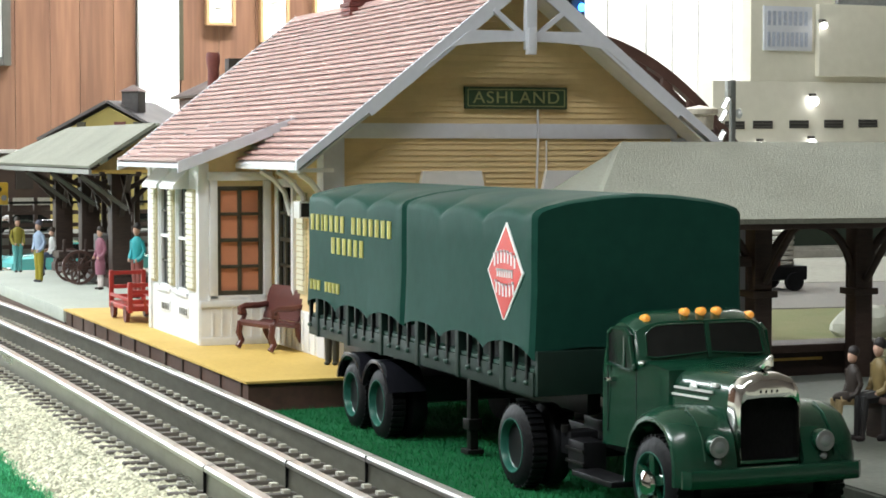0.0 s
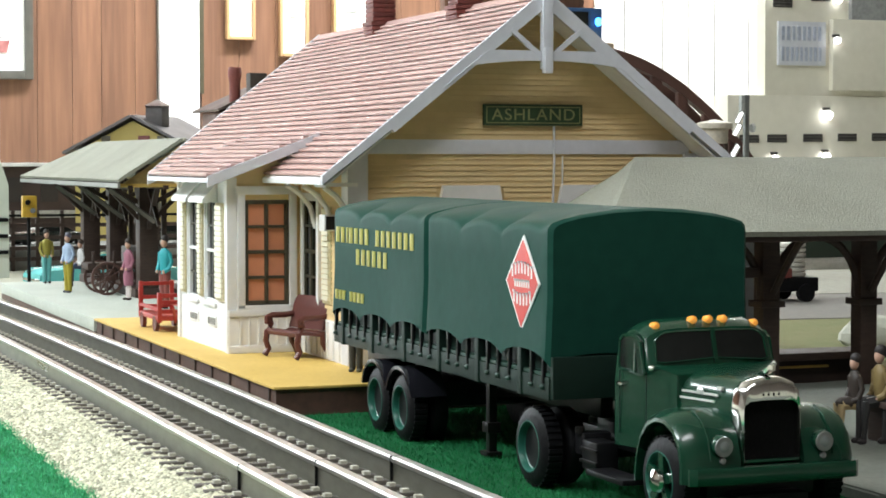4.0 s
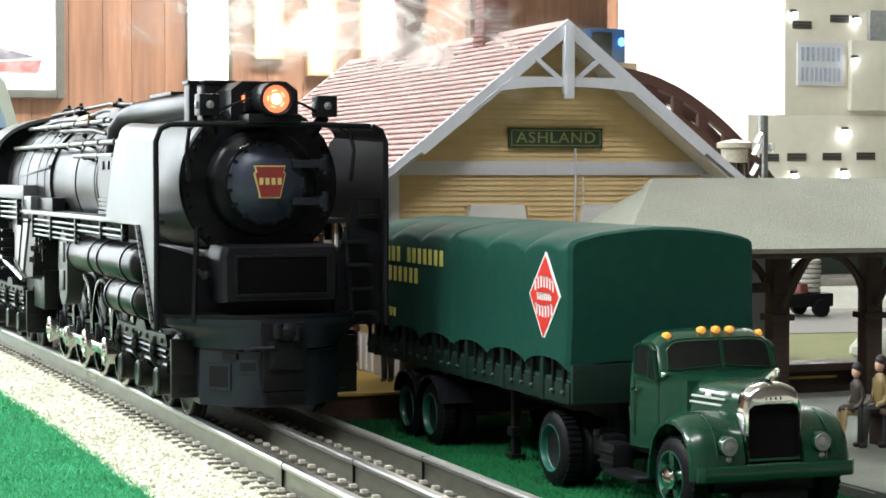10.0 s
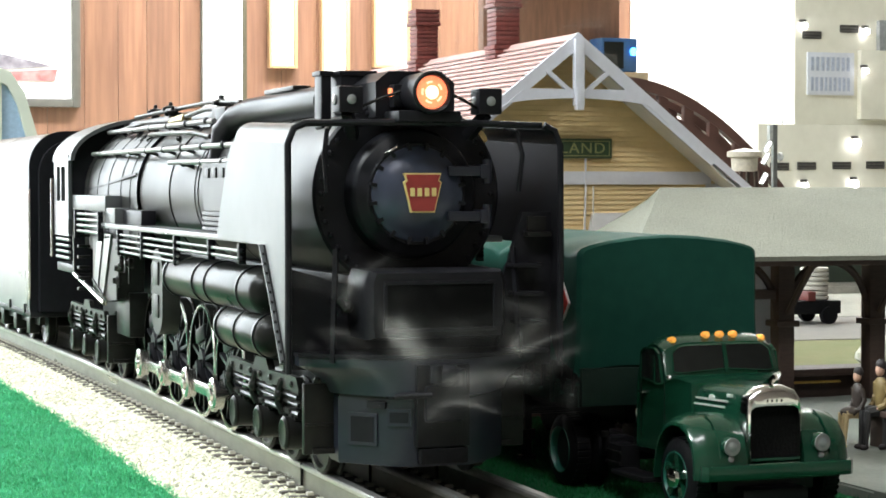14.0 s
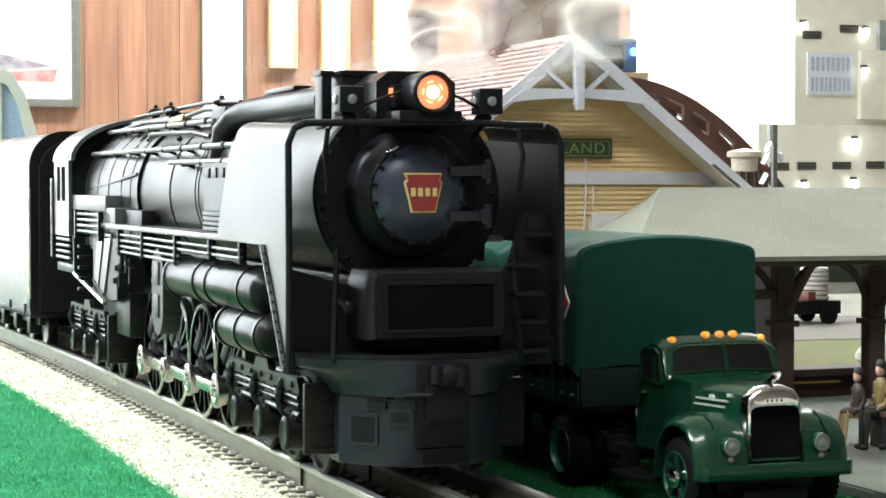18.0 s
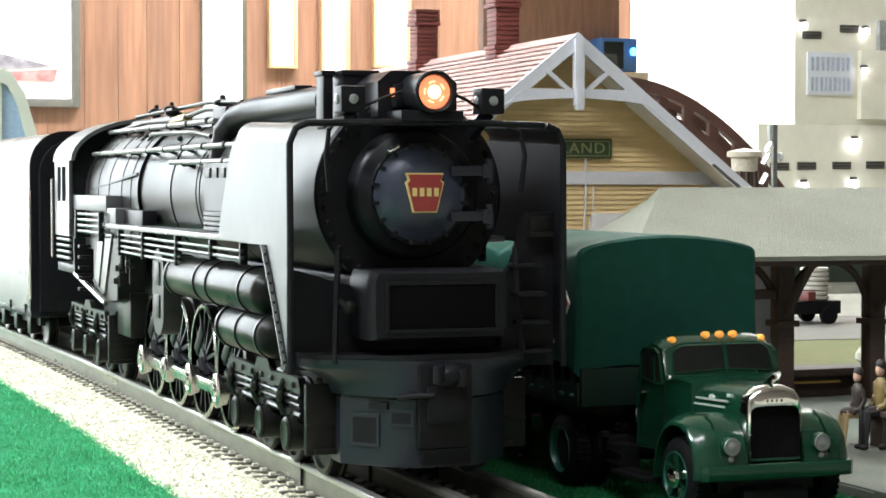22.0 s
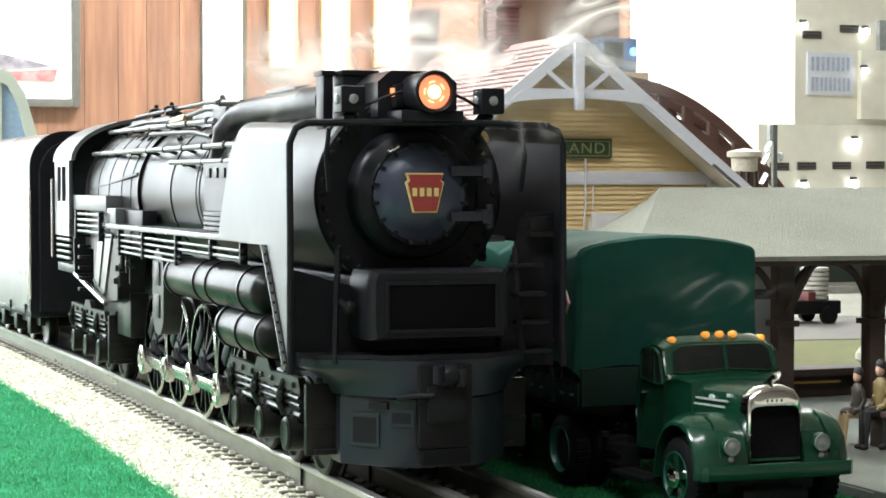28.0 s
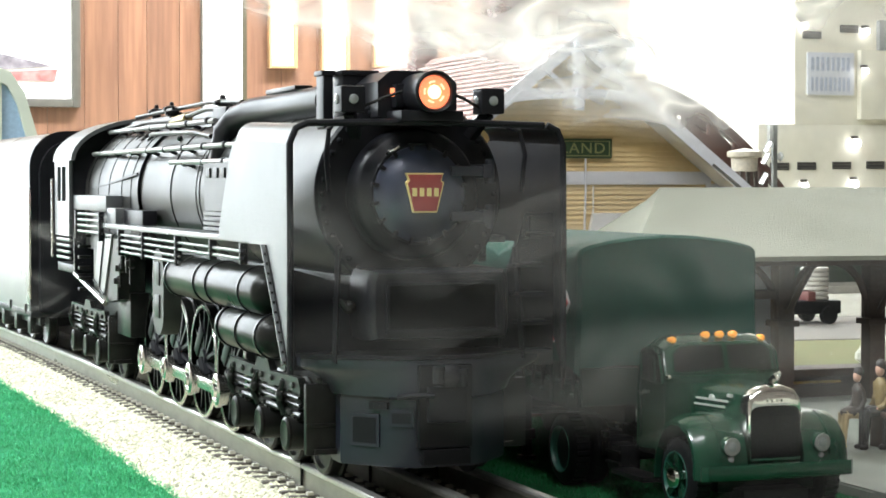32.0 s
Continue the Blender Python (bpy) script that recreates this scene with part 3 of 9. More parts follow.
def depot():
    d = thing("station_depot", 269.5, 745, 8.3, "cream clapboard toy station with faded red shingle roof and white trim", "station building")
    X0, X1, Y0, Y1, Z0, ZE = 209.7, 329.3, 634.0, 846.0, 8.3, 66.7
    XR, ZR, K = 269.5, 123.4, 0.79
    # inner shell of walls, in thick panels
    b = B()
    box(b, X0 + 0.2, Y0 + 3, Z0, X1 - 0.2, Y1 - 0.2, 73.5)
    prism(b, [(X0 + 0.2, 73.2), (X1 - 0.2, 73.2), (XR, 73.2 + (XR - X0) * K - 1.5)], "y", Y0 + 3, Y1 - 0.2)
    part("wall", b, SASH, d, "dark inside of the walls")
    b = B()
    wins = [(241, 22, 257.5, 58), (281.5, 22, 298, 58)]
    cols = [(X0, 241), (257.5, 281.5), (298, X1)]
    for a, c in cols:
        box(b, a, Y0, Z0, c, Y0 + 3, 73.8)
    for q in wins:
        box(b, q[0], Y0, Z0, q[2], Y0 + 3, q[1])
        box(b, q[0], Y0, q[3], q[2], Y0 + 3, 73.8)
    prism(b, [(X0, 73.8), (X1, 73.8), (XR, 73.8 + (XR - X0) * K)], "y", Y0, Y0 + 3)
    front = part("gable_wall", b, CREAM, d)

    def gable(z):
        h = max(0.0, z + 1.7 - 73.6) / K
        return X0 + h, X1 - h
    plank_rows(front, "clapboard", CREAM, "y", X0, X1, 22, 73.6, 1.72, Y0, -1, None, [(q[0] - 3, q[1] - 2, q[2] + 3, q[3] + 5.8) for q in wins])
    plank_rows(front, "clapboard", CREAM, "y", X0, X1, 78.1, 121, 1.72, Y0, -1, gable)
    # trim of the gable
    for q in ((X0 + 3.6, 73.6, X1 - 3.6, 78.1), (X0, Z0, X1, 20.5)):
        b = B()
        box(b, q[0], Y0 - 1.3, q[1], q[2], Y0, q[3], 0.15)
        part("trim_band", b, SHADETRIM, d, "white horizontal trim board, toned for bluish shade")
    for x0, x1 in ((X0 - 1.2, X0 + 5.4), (X1 - 5.4, X1 + 1.2)):
        b = B()
        box(b, x0, Y0 - 1.5, Z0, x1, Y0 + 5, 73.9, 0.2)
        part("corner_board", b, SHADETRIM, d)
    # gable windows with white heads
    for q in wins:
        w = B()
        for r in ((q[0], q[1], q[0] + 1.2, q[3]), (q[2] - 1.2, q[1], q[2], q[3]), (q[0] + 1.2, q[1], q[2] - 1.2, q[1] + 1.2), (q[0] + 1.2, q[3] - 1.2, q[2] - 1.2, q[3]), (q[0] + 1.2, 39.3, q[2] - 1.2, 40.6)):
            box(w, r[0], Y0 + 0.6, r[1], r[2], Y0 + 1.8, r[3])
        win = part("window", w, SASH, d)
        b = B()
        box(b, q[0] + 1, Y0 + 1.9, q[1] + 1, q[2] - 1, Y0 + 2.3, q[3] - 1)
        part("pane", b, DARKGLASS, win)
        b = B()
        prism(b, [(q[0] - 2.4, 57.6), (q[2] + 2.4, 57.6), (q[2] + 1.2, 63.8), (q[0] - 1.2, 63.8)], "y", Y0 - 2.0, Y0)
        part("window_head", b, WHITE, win, "white sloping window head")
        for a in (q[0] - 2.4, q[2]):
            b = B()
            box(b, a, Y0 - 1.2, q[1] - 1, a + 2.4, Y0, 57.6)
            part("casing", b, WHITE, win)
    # name board
    s = B()
    box(s, 253.3, Y0 - 1.9, 82.6, 287.2, Y0 - 0.7, 89.3, 0.15)
    board = part("name_board", s, SIGN, d, "dark green name board with pale gold letters")
    b = B()
    for q in ((254.1, 83.3, 286.4, 83.6), (254.1, 88.3, 286.4, 88.6), (254.1, 83.3, 254.4, 88.6), (286.1, 83.3, 286.4, 88.6)):
        box(b, q[0], Y0 - 2.05, q[1], q[2], Y0 - 1.85, q[3])
    part("border", b, SIGNGOLD, board)
    letters("lettering", "ASHLAND", 5.2, Matrix.Translation((270.3, Y0 - 1.95, 85.9)) @ Matrix.Rotation(radians(90), 4, "X") @ Matrix.Diagonal((1.13, 1, 1, 1)), SIGNGOLD, board, "pale gold raised letters")
    b = B()
    tube(b, [(277.4, Y0 - 1.6, 82.5), (277.4, Y0 - 1.9, 72), (277.3, Y0 - 1.2, 60), (277.3, Y0 - 1.2, 22)], 0.35, 6)
    part("conduit", b, SHADETRIM, d)
    b = B()
    tube(b, [(280.6, Y0 - 1.0, 73), (280.6, Y0 - 1.0, 60), (280.6, Y0 - 1.0, 22)], 0.25, 6)
    part("conduit", b, WHITE, d)
    # side walls
    b = B()
    box(b, X0, Y0 + 3, Z0, X0 + 3, Y1, 74)
    side = part("side_wall", b, CREAM, d)
    plank_rows(side, "clapboard", CREAM, "x", Y0 + 5, 688, 21, 64, 1.72, X0, -1, None, [(662.5, 21, 682.5, 62)])
    plank_rows(side, "clapboard", CREAM, "x", 760, Y1, 21, 64, 3.44, X0, -1)
    b = B()
    box(b, X0 - 0.9, Y0 + 5, Z0, X0, 688, 21, 0.1)
    part("wainscot", b, WHITE, d)
    b = B()
    box(b, X0 - 0.9, 760, Z0, X0, Y1, 21, 0.1)
    part("wainscot", b, WHITE, d)
    for k in range(8):
        b = B()
        box(b, X0 - 1.5, 641 + k * 6, 9, X0 - 0.8, 642 + k * 6, 20.4)
        part("batten", b, WHITE, d)
    # side window between the bay and the corner
    b = B()
    for q in ((662.5, 24, 665, 61), (680, 24, 682.5, 61), (665, 58.5, 680, 61), (665, 23.5, 680, 25.5)):
        box(b, X0 - 1.5, q[0], q[1], X0, q[2], q[3], 0.1)
    sw = part("window", b, WHITE, d)
    b = B()
    for q in ((665, 25.5, 666.2, 58.5), (678.8, 25.5, 680, 58.5), (671.9, 25.5, 673.1, 58.5), (665, 41.4, 680, 42.6), (665, 33.4, 680, 34.2), (665, 49.9, 680, 50.7)):
        box(b, X0 - 0.9, q[0], q[1], X0 - 0.1, q[2], q[3])
    part("sash", b, SASH, sw)
    b = B()
    box(b, X0 - 0.3, 665, 25.5, X0 - 0.02, 680, 58.5)
    part("pane", b, DARKGLASS, sw)
    # louvred shutter by the corner
    sh = B()
    box(sh, X0 - 0.8, 651.5, 26, X0, 660, 57, 0.1)
    shp = part("shutter", sh, SHADELOUVRE, d)
    for k in range(17):
        b = B()
        box(b, X0 - 1.5, 652.5, 27.2 + k * 1.72, X0 - 0.7, 659, 28.55 + k * 1.72)
        part("slat", b, LOUVRE, shp)
    # small black train-order box on the wall
    b = B()
    box(b, X0 - 4.5, 646, 49.5, X0 - 0.4, 652, 54.6, 0.2)
    bx = part("wall_box", b, WHITE, d, "small white box with black face")
    b = B()
    box(b, X0 - 4.0, 645.5, 50, X0 - 0.9, 646, 54.1)
    part("face", b, BLACKPL, bx)
    # bay
    bay(d)
    # roof: lapped shingle courses on two slopes
    EX0, EX1, YF, YB = 197.6, 341.4, 622.0, 858.0
    n = 30
    rise = (XR - EX0) / n
    for sgn in (1, -1):
        b = B()
        e = EX0 if sgn == 1 else EX1
        a = [(e, YF + 0.6, ZE - 2.0), (XR, YF + 0.6, ZR - 2.0), (XR, YB - 0.6, ZR - 2.0), (e, YB - 0.6, ZE - 2.0)]
        if sgn == 1:
            a = a[::-1]
        slab(b, *a, 1.5)
        slope = part("roof", b, SOFFIT, d, "roof slope with lapped red shingle courses")
        for k in range(n):
            xa, xb = e + sgn * rise * k, e + sgn * rise * (k + 1)
            za, zb = ZE + (ZR - ZE) * k / n, ZE + (ZR - ZE) * (k + 1) / n
            b = B()
            prism(b, [(xa + sgn * 0.75, za - 0.8), (xa + sgn * 0.75, za + 0.4), (xa - sgn * 0.6, za + 0.3), (xa - sgn * 0.65, za + 0.85), (xa - sgn * 0.3, za + 1.02), (xb + sgn * 0.6, zb + 0.05), (xb + sgn * 0.74, zb - 0.8)], "y", YF, YB)
            part("shingle_course", b, ROOF, slope, smooth=False)
    b = B()
    prism(b, [(XR - 2.4, ZR - 1.4), (XR, ZR + 1.0), (XR + 2.4, ZR - 1.4)], "y", YF - 0.2, YB + 0.2)
    part("ridge_cap", b, ROOF, d)
    # bargeboards and soffit
    for yb in (YF - 1.6, YB):
        for sgn, e in ((1, EX0), (-1, EX1)):
            b = B()
            prism(b, [(e - sgn * 1.0, ZE - 2.4), (e - sgn * 1.0, ZE + 0.3), (XR, ZR + 1.2), (XR, ZR - 4.2), (e + sgn * 22, ZE + 22 * K - 4.0), (e + sgn * 21, ZE + 21 * K - 2.4)], "y", yb, yb + 1.6)
            part("bargeboard", b, SHADETRIM, d, "white bargeboard under the roof edge, toned for bluish shade")
    for sgn, e in ((1, EX0), (-1, EX1)):
        b = B()
        box(b, min(e, e - sgn * 1.2), YF, ZE - 2.4, max(e, e - sgn * 1.2), YB, ZE - 0.9)
        part("fascia", b, WHITE, d)
        # inner rake board lower down, seen under the overhang
        b = B()
        prism(b, [(e + sgn * 0.5, ZE + 0.5 * K - 3.6), (e + sgn * 0.5, ZE + 0.5 * K - 2.9), (XR, ZR - 2.9), (XR, ZR - 3.6)], "y", YF + 0.02, Y0 - 0.4)
        part("rake_soffit", b, SOFFIT, d, "pale boarded soffit of the overhang")
        # arched end of the eave in white at the wall
        b = B()
        bar(b, (e + sgn * 1, Y0 - 6, ZE - 2.5), (e + sgn * 12.5, Y0 - 6, ZE - 2.5), 1.2, 1.2)
        tube(b, [(e + sgn * 2, Y0 - 6, ZE - 3.2), (e + sgn * 6, Y0 - 5, ZE - 6), (e + sgn * 9.5, Y0 - 4, ZE - 10), (e + sgn * 12, Y0 - 2, ZE - 17)], 0.9, 6)
        part("bracket", b, WHITE, d, "white curved eave bracket")
    for yy in (650, 668, 776, 800, 825):
        b = B()
        tube(b, [(199.5, yy, ZE - 3), (203.5, yy, ZE - 5.5), (207.3, yy, ZE - 10), (209.2, yy, ZE - 17)], 0.85, 6)
        part("bracket", b, WHITE, d)
    # king-post truss in the gable
    yt = YF - 1.9
    b = B()
    box(b, XR - 1.7, yt - 1.2, 100.0, XR + 1.7, yt + 1.4, ZR - 1, 0.15)
    box(b, XR - 1.3, yt - 1.8, 98.6, XR + 1.3, yt + 0.9, 106.5, 0.15)
    part("king_post", b, SHADETRIM, d)
    b = B()
    xs = [XR + 34.0 * (k / 12 - 1) for k in range(25)]
    topz = [min(105.6, ZE + 0.0 + (XR - abs(x - XR) - EX0) * K - 2.6) for x in xs]
    botz = [96.3 + 6.2 * math.sqrt(max(0, 1 - ((x - XR) / 35.0) ** 2)) for x in xs]
    botz = [min(q, t - 0.3) for q, t in zip(botz, topz)]
    prism(b, list(zip(xs, topz)) + list(zip(xs, botz))[::-1], "y", yt, yt + 1.5)
    part("tie_beam", b, SHADETRIM, d, "white arched tie beam, toned for bluish shade")
    for sgn in (-1, 1):
        b = B()
        bar(b, (XR + sgn * 1.4, yt + 0.6, 103.6), (XR + sgn * 11.6, yt + 0.6, 111.8), 1.3, 1.5)
        part("truss_brace", b, SHADETRIM, d)
    # chimneys of stacked brick courses
    for yy, h in ((687, 24), (776, 24)):
        b = B()
        box(b, XR - 5.2, yy - 4.2, 112, XR + 3.0, yy + 4.2, 121 + h - 3)
        ch = part("chimney", b, BRICK, d, "red-brown brick chimney with stepped cap")
        for k in range(15):
            g = 0.5 if 2 < k < 11 else 1.0
            if k in (2, 11):
                g = 1.4
            b = B()
            box(b, XR - 5.2 - g, yy - 4.2 - g, 119.5 + k * 1.7, XR + 3.0 + g, yy + 4.2 + g, 120.9 + k * 1.7, 0.15)
            part("brick_course", b, BRICK, ch)


def bay(d):
    bx, y0, y1, z0, zt = 185.0, 686.0, 756.0, 8.3, 66.0
    X0 = 209.7
    b = B()
    box(b, bx + 2.5, y0 + 2.5, z0, X0, y1 - 2.5, zt)
    bw = part("bay", b, SASH, d, "white and cream bay with tall windows")
    # near face with the blind window
    b = B()
    for q in ((bx, 21, 190.2, zt), (205.3, 21, X0, zt), (190.2, 58.6, 205.3, zt), (190.2, 21, 205.3, 23.6)):
        box(b, q[0], y0, q[1], q[2], y0 + 2.5, q[3])
    part("bay_wall", b, CREAM, bw)
    b = B()
    box(b, bx - 0.3, y0 - 0.9, z0, X0, y0 + 2.5, 21, 0.1)
    part("wainscot", b, WHITE, bw)
    b = B()
    box(b, bx - 0.6, y0 - 1.4, z0, X0, y0 - 0.9, 10.8, 0.1)
    box(b, bx - 0.6, y0 - 1.6, 20.4, X0, y0 - 0.9, 22.4, 0.1)
    part("wainscot_rail", b, WHITE, bw)
    for k in range(7):
        b = B()
        box(b, bx + 3.2 + k * 3.2, y0 - 1.3, 10.8, bx + 3.8 + k * 3.2, y0 - 0.9, 20.4)
        part("batten", b, WHITE, bw)
    b = B()
    for q in ((187.7, 23, 190.2, 60.4), (205.3, 23, 207.8, 60.4), (187.2, 60.4, 208.3, 63.2), (187.4, 22.4, 208.1, 24.0)):
        box(b, q[0], y0 - 1.4, q[1], q[2], y0, q[3], 0.12)
    cas = part("window", b, WHITE, bw, "tall sash window with salmon blind and dark bars")
    b = B()
    for q in ((190.2, 24, 191.5, 58.6), (204.0, 24, 205.3, 58.6), (197.2, 24, 198.3, 58.6), (191.5, 24, 204, 25.4), (191.5, 57.2, 204, 58.6), (191.5, 40.9, 204, 42.1), (191.5, 32.6, 204, 33.6), (191.5, 49.3, 204, 50.3)):
        box(b, q[0], y0 - 0.3, q[1], q[2], y0 + 0.9, q[3], 0.08)
    part("sash", b, SASH, cas)
    for i in range(2):
        for k in range(4):
            b = B()
            x = 191.5 + i * 6.8
            box(b, x, y0 + 1.0, 25.4 + k * 8.2, x + 5.7, y0 + 1.5, 33.2 + k * 8.2)
            part("pane", b, ORANGE, cas, "salmon blind pane")
    # corner posts
    for yy in (y0 - 0.5, y1 - 3):
        b = B()
        box(b, bx - 0.8, yy, z0, bx + 2.6, yy + 3.5, zt, 0.15)
        part("corner_board", b, WHITE, bw)
    # track face: two windows between louvred shutters
    wy = [(703.5, 718.5), (727.5, 743.5)]
    b = B()
    for q in ((y0 + 3, 703.5), (718.5, 727.5), (743.5, y1 - 3)):
        box(b, bx, q[0], z0, bx + 2.5, q[1], zt)
    for q in wy:
        box(b, bx, q[0], z0, bx + 2.5, q[1], 23.8)
        box(b, bx, q[0], 58.2, bx + 2.5, q[1], zt)
    part("bay_wall", b, WHITE, bw)
    for q in wy:
        b = B()
        for r in ((q[0], 23.8, q[0] + 0.9, 58.2), (q[1] - 0.9, 23.8, q[1], 58.2), (q[0] + 0.9, 40.6, q[1] - 0.9, 41.6), (q[0] + 0.9, 23.8, q[1] - 0.9, 24.8), (q[0] + 0.9, 57.4, q[1] - 0.9, 58.2)):
            box(b, bx + 0.5, r[0], r[1], bx + 1.6, r[2], r[3])
        w = part("window", b, WHITE, bw)
        b = B()
        box(b, bx + 1.7, q[0] + 1, 24, bx + 2.1, q[1] - 1, 58)
        part("pane", b, DARKGLASS, w)
        b = B()
        mid = (q[0] + q[1]) / 2
        for r in ((mid - 0.4, 24.8, mid + 0.4, 57.4), (q[0] + 0.9, 32.4, q[1] - 0.9, 33.0), (q[0] + 0.9, 49.2, q[1] - 0.9, 49.8)):
            box(b, bx + 0.9, r[0], r[1], bx + 1.5, r[2], r[3])
        part("glazing_bar", b, SASH, w)
        b = B()
        prism(b, [(bx, 64.2), (bx - 5.2, 58.6), (bx - 5.2, 57.4), (bx, 57.8)], "y", q[0] - 2.6, q[1] + 2.6)
        part("hood", b, WHITE, w, "white sloping window hood")
        b = B()
        box(b, bx - 0.8, q[0] - 1.0, 22.4, bx, q[1] + 1.0, 23.6, 0.1)
        part("window_sill", b, WHITE, w)
    for a, c in ((691, 701.5), (720, 726), (745, 752)):
        b = B()
        box(b, bx - 0.7, a, 25, bx, c, 57.5, 0.1)
        s = part("shutter", b, SHADELOUVRE, bw)
        for k in range(18):
            b = B()
            box(b, bx - 1.3, a + 0.8, 26 + k * 1.72, bx - 0.6, c - 0.8, 27.35 + k * 1.72)
            part("slat", b, LOUVRE, s)
    for a in (703, 728):
        b = B()
        box(b, bx - 0.4, a - 1, 15.6, bx, a + 11.5, 19.4, 0.1)
        vp = part("vent", b, WHITE, bw)
        for k in range(5):
            b = B()
            box(b, bx - 0.55, a + k * 2.2, 16.4, bx - 0.3, a + k * 2.2 + 1.0, 18.6)
            part("slot", b, SASH, vp)
    # bay roof: shallower courses running out from the main slope
    ex, ez, yn, yf, n = 176.8, 66.3, 679.5, 767.0, 9
    sx = 213.5
    sz = 66.7 + (sx - 197.6) * 0.79 + 0.6
    b = B()
    slab(b, (ex, yf, ez - 1.6), (sx, yf, sz - 1.6), (sx, yn, sz - 1.6), (ex, yn, ez - 1.6), 1.2)
    br = part("bay_roof", b, SOFFIT, d, "low shingled roof over the bay")
    for k in range(n):
        xa, xb = ex + (sx - ex) * k / n, ex + (sx - ex) * (k + 1) / n
        za, zb = ez + (sz - ez) * k / n, ez + (sz - ez) * (k + 1) / n
        b = B()
        prism(b, [(xa + 0.75, za - 0.8), (xa + 0.75, za + 0.45), (xa - 0.85, za + 0.3), (xa - 0.9, za + 1.0), (xa - 0.5, za + 1.2), (xb + 0.6, zb + 0.05), (xb + 0.74, zb - 0.8)], "y", yn, yf)
        part("shingle_course", b, ROOF, br, smooth=False)
    for yy in (yn - 1.2, yf):
        b = B()
        prism(b, [(ex - 0.8, ez - 3.4), (ex - 0.8, ez + 0.2), (sx + 2, sz + 1.3), (sx + 2, sz - 1.8)], "y", yy, yy + 1.2)
        part("bargeboard", b, SHADETRIM, br)
    b = B()
    box(b, ex - 0.8, yn, ez - 1.9, ex + 0.3, yf, ez - 0.6)
    part("fascia", b, SHADETRIM, br)
    b = B()
    prism(b, [(bx, zt), (X0, zt), (X0, sz - 3.2), (bx, ez + 2.2)], "y", y0 + 0.3, y0 + 2.4)
    part("bay_gable", b, CREAM, bw)


# ---- toy articulated truck ----
def hem(y, y0, phase=0.0):
    """The scalloped lower edge of the canvas."""
    u = ((y - y0) / 25.0 + phase) % 1.0
    return 27.9 + 3.1 * math.sqrt(max(0.0, 1 - (2 * u - 1) ** 2))


